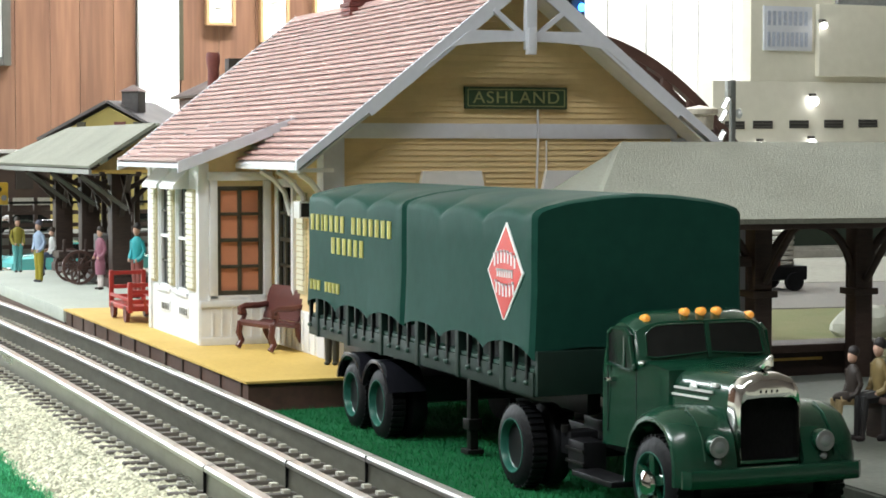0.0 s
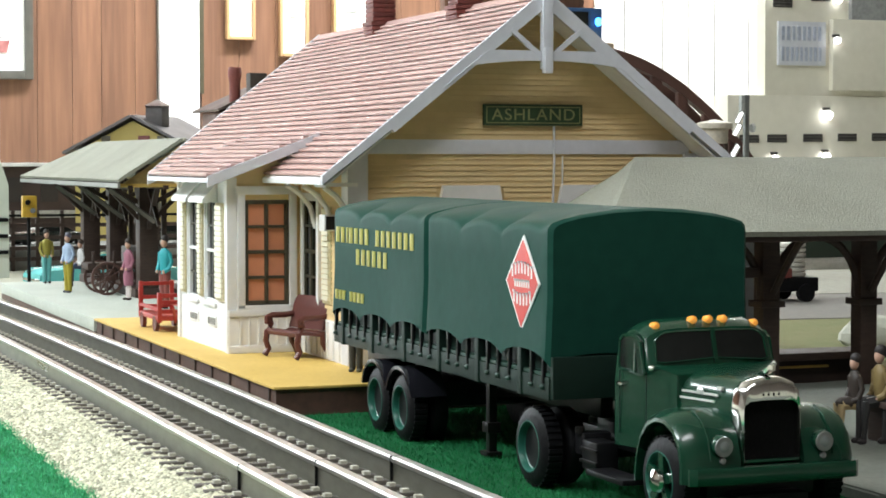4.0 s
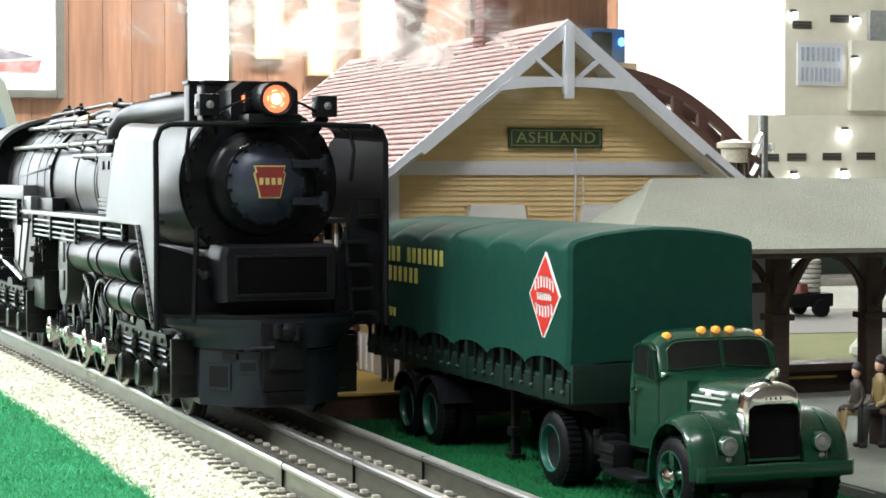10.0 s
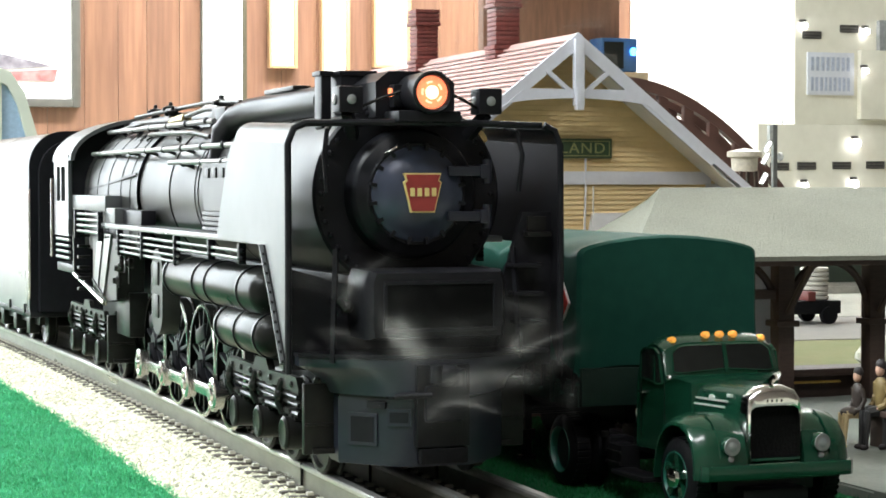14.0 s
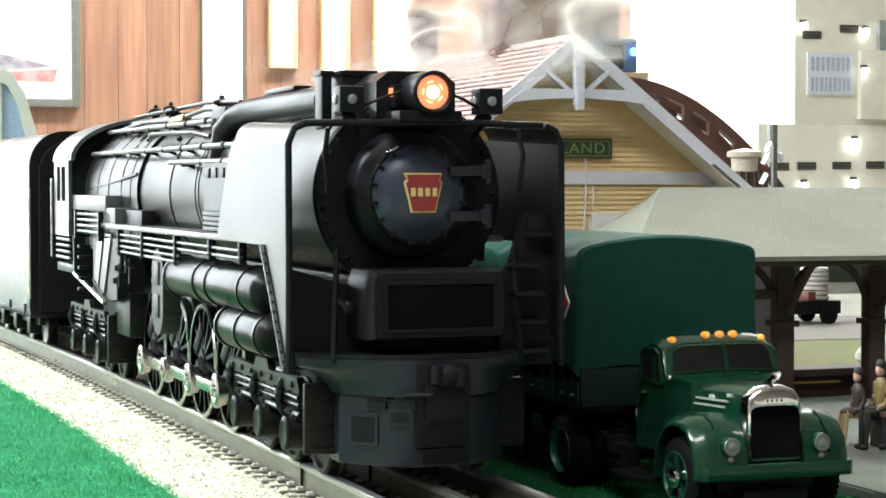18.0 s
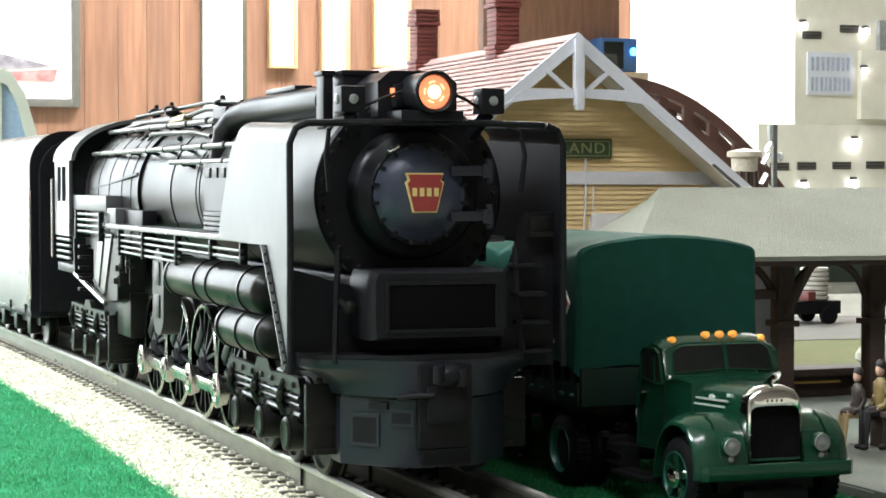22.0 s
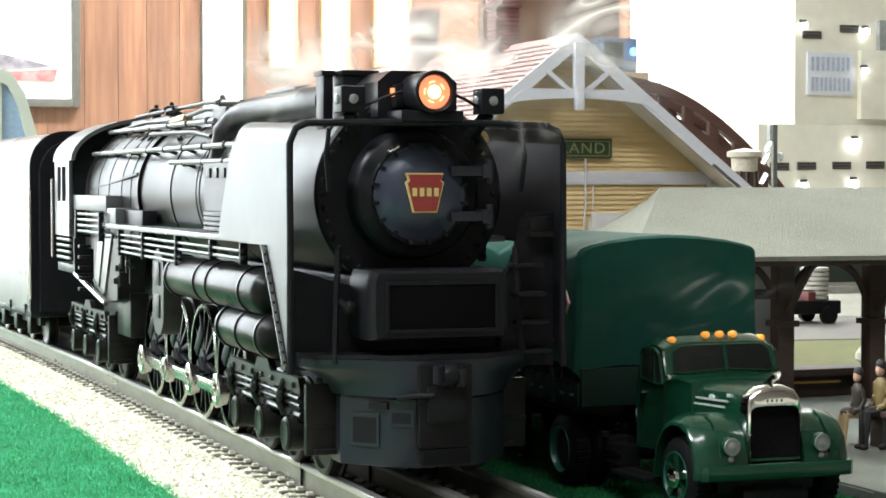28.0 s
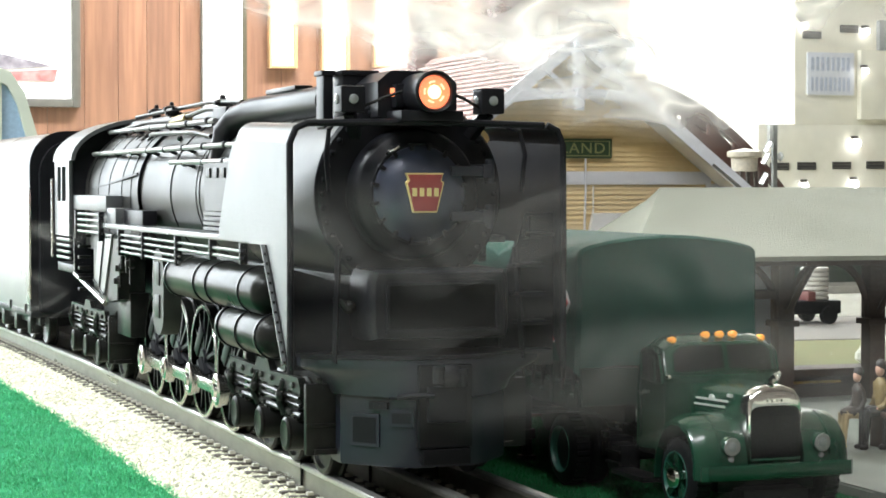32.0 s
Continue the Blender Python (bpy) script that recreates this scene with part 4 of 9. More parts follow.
def trailer():
    t = thing("semi_trailer", 212.4, 510, 0.5, "green toy semi-trailer with scalloped canvas cover on the turf", "trailer")
    XL, XR = 188.6, 236.0
    xm, hw = (XL + XR) / 2, (XR - XL) / 2

    def section(y, ya, yb, inset=0.0):
        """The canvas from hem to hem at y; bows lift it, and it sags between them."""
        e = min(y - ya, yb - y)
        ins = inset + (0.0 if e > 1.4 else (1.4 - e) ** 2 * 0.5)
        sag = 2.5 * (1 - abs(math.sin(math.pi * (y - 436.0) / 25.0)) ** 0.6) * min(1.0, max(0.0, e - 1.0) / 5.0)
        zs = 58.0 - sag - ins * 0.5
        top = 61.4 - ins * 0.7
        low = hem(y, 434.0)
        ring = [(-hw - 0.7 + ins, low), (-hw - 0.35 + ins, 36.0), (-hw - 0.1 + ins, 42.0), (-hw - 0.1 + ins, 50.0), (-hw - 0.05 + ins, zs - 1.6), (-hw + 0.15 + ins, zs - 0.6), (-hw + 0.9 + ins, zs + 0.25), (-hw + 3.0 + ins, zs + 1.0 + sag * 0.25),
                (-hw * 0.66, top - 1.3), (-hw * 0.33, top - 0.35), (0, top)]
        ring = ring + [(-p[0], p[1]) for p in ring[-2::-1]]
        return [(xm + p[0], y, p[1]) for p in ring]

    def cover(ya, yb, name):
        n = 72
        rows = [section(ya + (yb - ya) * i / n, ya, yb) for i in range(n + 1)]
        b = B()
        loft(b, rows, closed=False)
        # end panels with a scalloped foot
        for r, flip in ((rows[0], False), (rows[-1], True)):
            x0, x1 = r[-1][0], r[0][0]
            foot = []
            for k in range(1, 24):
                u = k / 24
                foot.append((x0 + (x1 - x0) * u, r[0][1], 27.9 + 2.6 * math.sqrt(max(0.0, 1 - (2 * ((u * 2) % 1.0) - 1) ** 2))))
            c = [b.verts.new(p) for p in list(r) + foot]
            b.faces.new(c if flip else c[::-1])
        bmesh.ops.remove_doubles(b, verts=b.verts, dist=0.01)
        return part(name, b, CANVAS, t, "dark green canvas cover with scalloped hem")
    front = cover(434.0, 508.2, "canvas_cover")
    rear = cover(509.6, 584.0, "canvas_cover")
    b = B()
    loft(b, [section(y, 434.0, 584.0, 1.3) for y in (506.0, 509.0, 512.0)], closed=False)
    part("gap_strip", b, CANVAS, t, "canvas set back between the two covers")
    # stake body under the canvas
    b = B()
    box(b, XL + 2.6, 434.4, 21.2, XR - 2.6, 583.6, 35.0)
    STAKE = mat("dull_dark_green_stake", (0.004, 0.018, 0.012), 0.55, var=0.15, grain=300, spec=0.3)
    EDGE = mat("worn_green_edge", (0.012, 0.044, 0.031), 0.45, grain=300)
    body = part("stake_body", b, STAKE, t, "dark green stake sides under the canvas")
    for sgn, xs in ((-1, XL), (1, XR)):
        b = B()
        box(b, min(xs, xs - sgn * 2.7), 434.2, 20.8, max(xs, xs - sgn * 2.7), 583.8, 25.6, 0.15)
        part("side_rail", b, STAKE, body)
        b = B()
        box(b, min(xs - sgn * 0.3, xs - sgn * 2.7), 434.2, 25.7, max(xs - sgn * 0.3, xs - sgn * 2.7), 583.8, 26.5, 0.1)
        part("side_rail", b, EDGE, body)
        for k in range(24):
            y = 437 + k * 6.3
            b = B()
            if k % 4 == 2:
                box(b, min(xs + sgn * 0.35, xs - sgn * 2.7), y - 1.1, 20.6, max(xs + sgn * 0.35, xs - sgn * 2.7), y + 1.1, 33.5, 0.2)
                part("pillar", b, STAKE, body)
                continue
            box(b, min(xs + sgn * 0.3, xs - sgn * 0.6), y - 0.55, 24.2, max(xs + sgn * 0.3, xs - sgn * 0.6), y + 0.55, 33.5, 0.1)
            part("stake", b, BLACKPL, body)
            if sgn < 0:
                b = B()
                ball(b, (xs - 0.3, y, 23.4), 0.6, 0.75, 0.55, 8, 5)
                part("stud", b, EDGE, body)
    # front bulkhead
    b = B()
    box(b, XL + 0.4, 432.8, 21.0, XR - 0.4, 434.4, 30.0, 0.2)
    part("bulkhead", b, STAKE, t)
    # chassis
    for x in (204, 220):
        b = B()
        box(b, x - 1.5, 438, 16.0, x + 1.5, 583, 21.0, 0.2)
        part("chassis_rail", b, BLACKPL, t)
    b = B()
    box(b, 196, 517, 9.5, 229, 550, 16.2, 1.0)
    part("suspension", b, BLACKPL, t)
    b = B()
    box(b, 198, 555, 12.0, 226, 583, 20, 1)
    part("rear_frame", b, BLACKPL, t)
    for y in (524.5, 544.0):
        for sgn, xo in ((1, 187.2), (-1, 237.4)):
            wheel_set(t, xo, y, sgn, True)
            b = B()
            pts = [(y + 10.6 * math.cos(a), 9 + 10.6 * math.sin(a)) for a in [radians(20 + 140 * k / 14) for k in range(15)]]
            pts += [(y + 9.7 * math.cos(a), 9 + 9.7 * math.sin(a)) for a in [radians(160 - 140 * k / 14) for k in range(15)]]
            prism(b, pts, "x", min(xo - sgn * 0.6, xo + sgn * 9), max(xo - sgn * 0.6, xo + sgn * 9))
            part("mudguard", b, mat("gloss_black_mudguard", (0.012, 0.012, 0.016), 0.15, coat=0.8), t, "glossy black mudguard")
    # landing legs
    for x in (198.5, 226.5):
        b = B()
        box(b, x - 1.0, 489.5, 1.8, x + 1.0, 491.8, 21, 0.2)
        box(b, x - 1.7, 488.8, 6.5, x + 1.7, 492.5, 9.0, 0.2)
        box(b, x - 2.0, 488.4, 0.9, x + 2.0, 493, 2.0, 0.2)
        part("landing_leg", b, GUN, t)
    b = B()
    cyl(b, (198.5, 490.6, 14), (226.5, 490.6, 14), 0.7, 8)
    part("leg_brace", b, BLACKPL, t)
    # panel lettering stays as bars, one to a letter
    def bars(words, y_start, z0, h, pitch, width):
        y = y_start
        k = 0
        for ch in words:
            if ch != " ":
                b = B()
                w = width * (0.5 if ch == "i" else 1.0)
                xo = XL - (0.42 if z0 > 40 else 0.85)
                box(b, xo, y - w * 0.46, z0, XL + 0.35, y, z0 + h)
                box(b, xo, y - w * 1.15, z0, XL + 0.35, y - w * 0.86, z0 + h)
                part("letter_bar", b, YELLOWDECAL, rear, "yellow painted mark")
                k += 1
            y -= pitch * (0.6 if ch == "i" else 1.0)
    bars("xxixxxx xxxxxxx", 580.3, 49.0, 4.2, 4.45, 1.75)
    bars("xxxxxx", 562.8, 43.4, 4.2, 4.5, 1.75)
    bars("xxx xxxx", 580.0, 33.2, 2.6, 3.2, 1.3)
    # red diamond on the forward cover
    yc, zc = 447.6, 44.9
    for s, m_, dx, nm in ((1.0, WHITEDECAL, 0.30, "diamond_edge"), (0.91, REDSIGN, 0.42, "diamond")):
        b = B()
        prism(b, [(yc - 9.3 * s, zc + 0.3), (yc - 0.6, zc + 10.5 * s), (yc + 9.3 * s, zc + 0.3), (yc + 0.6, zc - 10.5 * s)], "x", XL - 0.1 - dx, XL + 0.3)
        part(nm, b, m_, front, "red diamond emblem with white edge")
    for row, (zr, n, h) in enumerate(((48.4, 7, 2.7), (44.9, 7, 1.7), (41.4, 6, 2.7))):
        for k in range(n):
            u = (k - (n - 1) / 2)
            yy = yc - u * (1.75 if row != 1 else 1.25)
            zz = zr + (0.10 * u * u * (-1 if row == 0 else 1) if row != 1 else 0)
            b = B()
            box(b, XL - 0.62, yy - 0.5, zz - h / 2, XL + 0.2, yy + 0.15, zz + h / 2)
            box(b, XL - 0.62, yy - 0.5, zz + h / 2 - 0.5, XL + 0.2, yy + 0.6, zz + h / 2)
            part("letter_bar", b, WHITEDECAL, front, "white painted mark")


def wheel_set(parent, xo, y, sgn, dual, r=8.5, hub=True):
    """A tyre with its rim; xo: outer face, sgn: the way inwards."""
    b = B()
    w = 5.0
    open_ends = lambda: bmesh.ops.delete(b, geom=[f for f in b.faces if len(f.verts) > 8], context="FACES_ONLY")
    prof = [(0.0, r * 0.66), (0.0, r * 0.70), (0.35, r * 0.88), (1.0, r * 0.98), (1.6, r), (w - 1.2, r), (w - 0.4, r * 0.94), (w, r * 0.8), (w, r * 0.6)]
    lathe(b, (xo, y, r + 0.45), (sgn, 0, 0), prof, 36)
    open_ends()
    wh = part("wheel", b, RUBBER, parent, "black rubber tyre on a teal rim")
    for k in range(36):
        a = 2 * math.pi * k / 36
        b = wh_tread(xo, y, r, sgn, w, a)
        part("tread", b, RUBBER, wh)
    b = B()
    lathe(b, (xo, y, r + 0.45), (sgn, 0, 0), [(0.4, r * 0.68), (-0.1, r * 0.665), (-0.1, r * 0.64), (0.3, r * 0.615), (1.3, r * 0.60), (1.6, r * 0.56)], 28)
    open_ends()
    rim = part("rim", b, RIM, wh)
    b = B()
    lathe(b, (xo, y, r + 0.45), (sgn, 0, 0), [(1.5, r * 0.59), (3.4, r * 0.50), (3.5, r * 0.26), (1.8, r * 0.2), (1.5, 0)], 24)
    part("disc", b, BLACKPL, rim)
    for k in range(6):
        a = 2 * math.pi * (k + 0.5) / 6
        b = B()
        lathe(b, (xo + sgn * 3.2, y + r * 0.37 * math.cos(a), r + 0.45 + r * 0.37 * math.sin(a)), (-sgn, 0, 0), [(0, 0.5), (0.7, 0.5), (0.9, 0)], 6)
        part("wheel_nut", b, RIM, rim)
    if dual:
        b = B()
        lathe(b, (xo + sgn * 5.6, y, r + 0.45), (sgn, 0, 0), prof, 28)
        part("tyre", b, RUBBER, wh)
    return wh


def wh_tread(xo, y, r, sgn, w, a):
    b = B()
    u, v = math.cos(a), math.sin(a)
    x0, x1 = xo + sgn * 1.0, xo + sgn * (w - 0.8)
    c = Vector((0, y + u * (r + 0.05), r + 0.45 + v * (r + 0.05)))
    tn, up = Vector((0, -v, u)) * 0.42, Vector((0, u, v)) * 0.22
    ra = [c + tn + up, c - tn + up, c - tn - up, c + tn - up]
    loft(b, [[(x0, p.y, p.z) for p in ra], [(x1, p.y, p.z) for p in ra]])
    return b


def tractor():
    t = thing("truck", 212.5, 440, 0.5, "glossy dark green toy truck with chrome grille on the turf", "truck", local=True)
    t.rotation_euler = (0, 0, radians(1))
    # chassis
    for x in (-5.5, 5.5):
        b = B()
        box(b, x - 1.2, -54, 9.0, x + 1.2, 14, 12.5, 0.2)
        part("chassis_rail", b, BLACKPL, t)
    b = B()
    cyl(b, (0, 0, 14.6), (0, 0, 16.0), 8, 24)
    box(b, -7, -4, 12, 7, 6, 14.6, 0.3)
    part("fifth_wheel", b, BLACKPL, t)
    b = B()
    box(b, -11, 2, 6, 11, 10, 11, 0.5)
    part("rear_axle", b, BLACKPL, t)
    for sgn in (1, -1):
        wheel_set(t, -sgn * 23.3, 6.5, sgn, True)
        wheel_set(t, -sgn * 18.6, -45, sgn, False)
        for k in range(5):
            a = 2 * math.pi * (k + 0.3) / 5
            sp = B()
            c, d = math.cos(a), math.sin(a)
            bar(sp, (-sgn * 17.7, -45 + 1.2 * c, 8.95 + 1.2 * d), (-sgn * 18.1, -45 + 5.3 * c, 8.95 + 5.3 * d), 1.9, 1.0, (-sgn, 0, 0))
            part("wheel_spoke", sp, TRUCKPAINT, t, "dark green cast spoke")
        hb = B()
        lathe(hb, (-sgn * 18.9, -45, 8.9), (-sgn, 0, 0), [(0, 2.4), (0.8, 2.2), (1.2, 1.2), (1.4, 0)], 14)
        part("hub_cap", hb, CHROME, t)
        # running board, tank and box
        b = B()
        box(b, -sgn * 17.5 - 3, -33, 6.0, -sgn * 17.5 + 3, -16, 7.2, 0.3)
        part("step", b, BLACKPL, t)
        b = B()
        box(b, -sgn * 15.6 - 2.6, -16.6, 6.2, -sgn * 15.6 + 2.6, -9.4, 12.4, 0.5)
        tb = part("tool_box", b, BLACKPL, t, "glossy black side box")
        for z in (8.0, 10.6):
            b = B()
            box(b, -sgn * 18.3 - 0.3, -16.9, z - 0.35, -sgn * 18.3 + 0.3, -9.1, z + 0.35, 0.1)
            part("ledge", b, GUN, tb)
        b = B()
        box(b, -sgn * 14 - 3.2, -8.6, 8.6, -sgn * 14 + 3.2, -4.0, 13.4, 0.5)
        bb = part("battery_box", b, BLACKPL, t)
        b = B()
        cyl(b, (-sgn * 17.2, -6.4, 13.2), (-sgn * 17.2, -6.4, 14.6), 1.0, 10)
        part("cap", b, GUN, bb)
        b = B()
        tube(b, [(-sgn * 10, -15.5, 14), (-sgn * 9, -10, 16.5), (-sgn * 6, -4, 17.5)], 0.5, 6)
        part("air_hose", b, GUN, t)
    # cab: sections from side to side
    prof = [(-18.5, 12.4), (-18.4, 26), (-18.8, 33), (-20, 36.6), (-23, 38.5), (-27, 38.9), (-30.2, 38.3), (-31.9, 37.2), (-33.9, 29.9), (-35.5, 29.3), (-38, 28.5), (-38, 12.4)]
    pull = lambda x: 1.9 * (abs(x) / 14.9) ** 2.6
    drop = lambda x: 2.3 * (abs(x) / 14.9) ** 6
    rows = []
    for k in range(25):
        x = 14.9 * math.sin(math.pi * (k / 24 - 0.5))
        rows.append([((x if z < 30 else x * (1 - 0.05 * (z - 30) / 8)) * (1 - 0.058 * max(0.0, -33.5 - y)), (y if y > -25 else y + pull(x) * (1 if z > 29.5 else 0)), z - (drop(x) if z > 32 else 0)) for y, z in prof])
    b = B()
    loft(b, rows)
    cab = part("cab", b, TRUCKPAINT, t, "rounded glossy green cab")

    def screen(x, v, out):
        """A point on the slope of the windscreen, v from the foot to the roof."""
        z = 29.9 + (37.2 - drop(x) - 29.9) * v
        return (x * (1 - 0.05 * max(0.0, z - 30) / 8), -33.9 + 2.0 * v + pull(x) - out, z + out * 0.25)
    # windscreen in two panes
    for sgn in (-1, 1):
        b = B()
        front_, back_ = [], []
        for i in range(13):
            u = i / 12
            x = sgn * (0.5 + 12.3 * u)
            e = max(0.0, (u - 0.82) / 0.18) ** 2.2
            v0, v1 = 0.05 + 0.12 * (1 - u) + 0.07 * e, 0.915 - 0.16 * e
            front_.append([screen(x, v0 + (v1 - v0) * k / 6, 0.22) for k in range(7)])
            back_.append([screen(x, v0 + (v1 - v0) * k / 6, -0.15) for k in range(7)])
        loft(b, [f + g[::-1] for f, g in zip(front_, back_)])
        part("windscreen_pane", b, DARKGLASS, cab, "dark windscreen pane")
        b = B()
        edge = [f[0] for f in front_] + front_[-1][1:-1] + [f[-1] for f in front_[::-1]]
        tube(b, edge, 0.2, 6)
        part("windscreen_rubber", b, TRUCKPAINT, cab)
        b = B()
        xs = sgn * 14.95
        w = [(-20.6, 28.6), (-30.0, 27.8), (-31.4, 28.2), (-29.6, 34.4), (-27.6, 35.6), (-22.4, 35.4), (-20.8, 34.2)]
        prism(b, w, "x", xs - sgn * 1.6, xs + sgn * 0.02)
        part("door_window", b, DARKGLASS, cab, "dark door window")
        b = B()
        for p, q2 in zip(w, w[1:] + w[:1]):
            bar(b, (xs, p[0], p[1]), (xs, q2[0], q2[1]), 0.5, 0.5, (1, 0, 0.1))
        part("window_frame", b, TRUCKPAINT, cab)
        b = B()
        bar(b, (xs + sgn * 0.1, -27.6, 28.2), (xs - sgn * 0.3, -27.2, 35.4), 0.6, 0.5, (1, 0, 0))
        part("quarter_bar", b, TRUCKPAINT, cab)
        b = B()
        box(b, xs - 0.06, -20.8, 15.0, xs + 0.06, -20.55, 28)
        box(b, xs - 0.06, -32.6, 15, xs + 0.06, -32.35, 28)
        part("door_seam", b, BLACKPL, cab)
        b = B()
        box(b, xs - 0.9, -23.2, 25.0, xs + 0.9, -20.8, 25.7, 0.2)
        part("door_handle", b, CHROME, cab)
        b = B()
        ball(b, (sgn * 14.0, -32.9, 29.4), 0.7, 0.8, 0.7)
        part("cowl_lamp", b, CHROME, cab)
    b = B()
    bar(b, (0, -34.15, 30.2), (0, -32.3, 36.9), 0.9, 0.5, (0, -1, 0))
    part("centre_bar", b, TRUCKPAINT, cab)
    for x, y, z in ((-11.4, -29.4, 37.2), (-3.5, -30.6, 38.3), (0.0, -30.8, 38.35), (3.5, -30.6, 38.3), (11.4, -29.4, 37.2)):
        b = B()
        lathe(b, (x, y + 1.2, z + 0.25), (0, -1, 0.12), [(0, 0.8), (1.4, 0.85), (2.0, 0.6), (2.3, 0)], 14)
        part("marker_lamp", b, AMBER, cab, "amber roof marker lamp")
    # bonnet
    rows = []
    for y, hw, z0, zt in ((-35, 11.6, 14, 29.4), (-37, 10.6, 14, 29.4), (-41, 9.7, 13.5, 29.3), (-46, 8.5, 12.5, 29.0), (-51, 7.2, 11.5, 28.6), (-53.3, 6.7, 11.2, 28.3)):
        ring = []
        for k in range(13):
            a = math.pi * k / 12
            ca, sa = math.cos(a), math.sin(a)
            ring.append((hw * math.copysign(abs(ca) ** 0.55, ca), y, z0 + 8 + (zt - z0 - 8) * abs(sa) ** 0.7))
        ring = [(hw, y, z0)] + ring + [(-hw, y, z0)]
        rows.append(ring)
    b = B()
    loft(b, rows)
    bon = part("bonnet", b, TRUCKPAINT, t)
    for sgn in (-1, 1):
        for zz, y0, y1 in ((25.5, -38.5, -48.5), (24.2, -37.8, -47.6)):
            b = B()
            bar(b, (sgn * (10.05 if zz > 25 else 10.25), y0, zz), (sgn * (7.65 if zz > 25 else 7.95), y1, zz - 0.1), 0.42, 0.42)
            part("chrome_strip", b, TRIMBRIGHT, bon, "bright trim strip")
        b = B()
        ball(b, (sgn * 8.8, -43.4, 25.9), 0.45, 1.3, 0.75)
        part("badge", b, TRIMBRIGHT, bon, "small chrome side badge")
        b = B()
        box(b, sgn * 6.9 - 0.35, -49.0, 26.3, sgn * 6.9 + 0.35, -47.2, 27.0, 0.1)
        part("badge", b, TRIMBRIGHT, bon, "small chrome side badge")
    # grille
    b = B()
    oz = [(-6.6, 13.0), (-6.8, 20), (-6.8, 24), (-6.4, 26.6), (-5.0, 28.4), (-2, 29.4), (2, 29.4), (5.0, 28.4), (6.4, 26.6), (6.8, 24), (6.8, 20), (6.6, 13.0)]
    iz = [(-5.9, 13.8), (-6.1, 14.6), (-6.1, 22.6), (-5.7, 24.1), (-4.8, 24.8), (-2, 25.0), (2, 25.0), (4.8, 24.8), (5.7, 24.1), (6.1, 22.6), (6.1, 14.6), (5.9, 13.8)]
    loft(b, [[(x, -52.4, z) for x, z in oz], [(x, -54.6, z) for x, z in oz], [(x * 0.985, -55.2, z - 0.15) for x, z in oz], [(x * 0.95, -55.8, z - 0.6) for x, z in oz], [(x * 0.92, -56.1, 18 + (z - 18) * 0.86) for x, z in oz], [(x * 1.0, -55.8, z) for x, z in iz], [(x * 0.98, -55.0, z) for x, z in iz], [(x * 0.98, -53.4, z) for x, z in iz]], closed=True, caps=False)
    gr = part("grille_shell", b, CHROME, t, "chrome radiator shell")
    b = B()
    prism(b, [(x * 1.02, z) for x, z in iz], "y", -54.2, -53.2)
    part("grille", b, mat("black_grille_mesh", (0.005, 0.005, 0.005), 0.6, grain=1500, bump=0.4, spec=0.05), gr)
    b = B()
    for k in range(4):
        box(b, -2.2 + k * 1.15, -55.95, 25.8, -1.75 + k * 1.15, -55.5, 26.7, 0.1)
    part("nameplate", b, GUN, gr, "row of small dark marks on the shell")
    b = B()
    loft(b, [[(sx * w, y, z + dz) for sx, dz in ((-1, -0.5), (1, -0.5), (1, 0.4), (0, 0.8), (-1, 0.4))] for y, z, w in ((-51.5, 29.4, 0.5), (-53.2, 30.0, 0.75), (-54.6, 30.6, 0.7), (-55.8, 31.4, 0.6), (-56.4, 31.2, 0.35))])
    part("ornament", b, CHROME, gr, "small chrome mascot")
    # wings over the front wheels
    line = [(-33.2, 7.0), (-34.0, 13.0), (-36.0, 18.0), (-39.4, 21.3), (-43.5, 22.9), (-48, 22.9), (-52, 21.4), (-54.8, 18.3), (-56.2, 14.0), (-56.2, 9.4)]
    c0 = Vector((-45, 10))
    for sgn in (-1, 1):
        rows = []
        for x, s in ((7.0, 1.0), (12, 1.0), (15.5, 0.985), (17.8, 0.94), (18.9, 0.86), (19.0, 0.80), (17.5, 0.80), (7.0, 0.9)):
            rows.append([(sgn * x, c0.x + (p[0] - c0.x) * s, c0.y + (p[1] - c0.y) * s) for p in line])
        b = B()
        loft(b, rows + rows[:1], closed=False, caps=False)
        wing = part("wing", b, TRUCKPAINT, t, "rounded green front wing")
        b = B()
        tube(b, [(sgn * 13.5, -49, 22.8), (sgn * 13.5, -52.4, 21.3), (sgn * 13.5, -55.1, 18.2), (sgn * 13.5, -56.3, 14)], 0.22, 6)
        part("bead", b, TRUCKPAINT, wing)
        b = B()
        lathe(b, (sgn * 11.1, -54.6, 16.6), (0, -1, 0), [(0, 2.1), (1.7, 2.15), (2.2, 1.9)], 22)
        hl = part("headlamp", b, TRUCKPAINT, wing, "round headlamp with a grey lens")
        b = B()
        lathe(b, (sgn * 11.1, -56.75, 16.6), (0, -1, 0), [(0, 1.6), (0.2, 1.98), (0.45, 1.85), (0.45, 1.6)], 22)
        part("bezel", b, PIPE, hl)
        b = B()
        lathe(b, (sgn * 11.1, -56.7, 16.6), (0, -1, 0), [(0, 1.85), (0.3, 1.6), (0.65, 0.7), (0.7, 0)], 22)
        part("lens", b, LENS, hl)
        b = B()
        lathe(b, (sgn * 11.1, -55.5, 13.9), (0, -1, 0), [(0, 0.6), (1.2, 0.65), (1.5, 0)], 12)
        part("side_lamp", b, LENS, wing)
    b = B()
    box(b, -12, -52, 6, 12, -46, 9, 0.5)
    part("front_axle", b, BLACKPL, t)
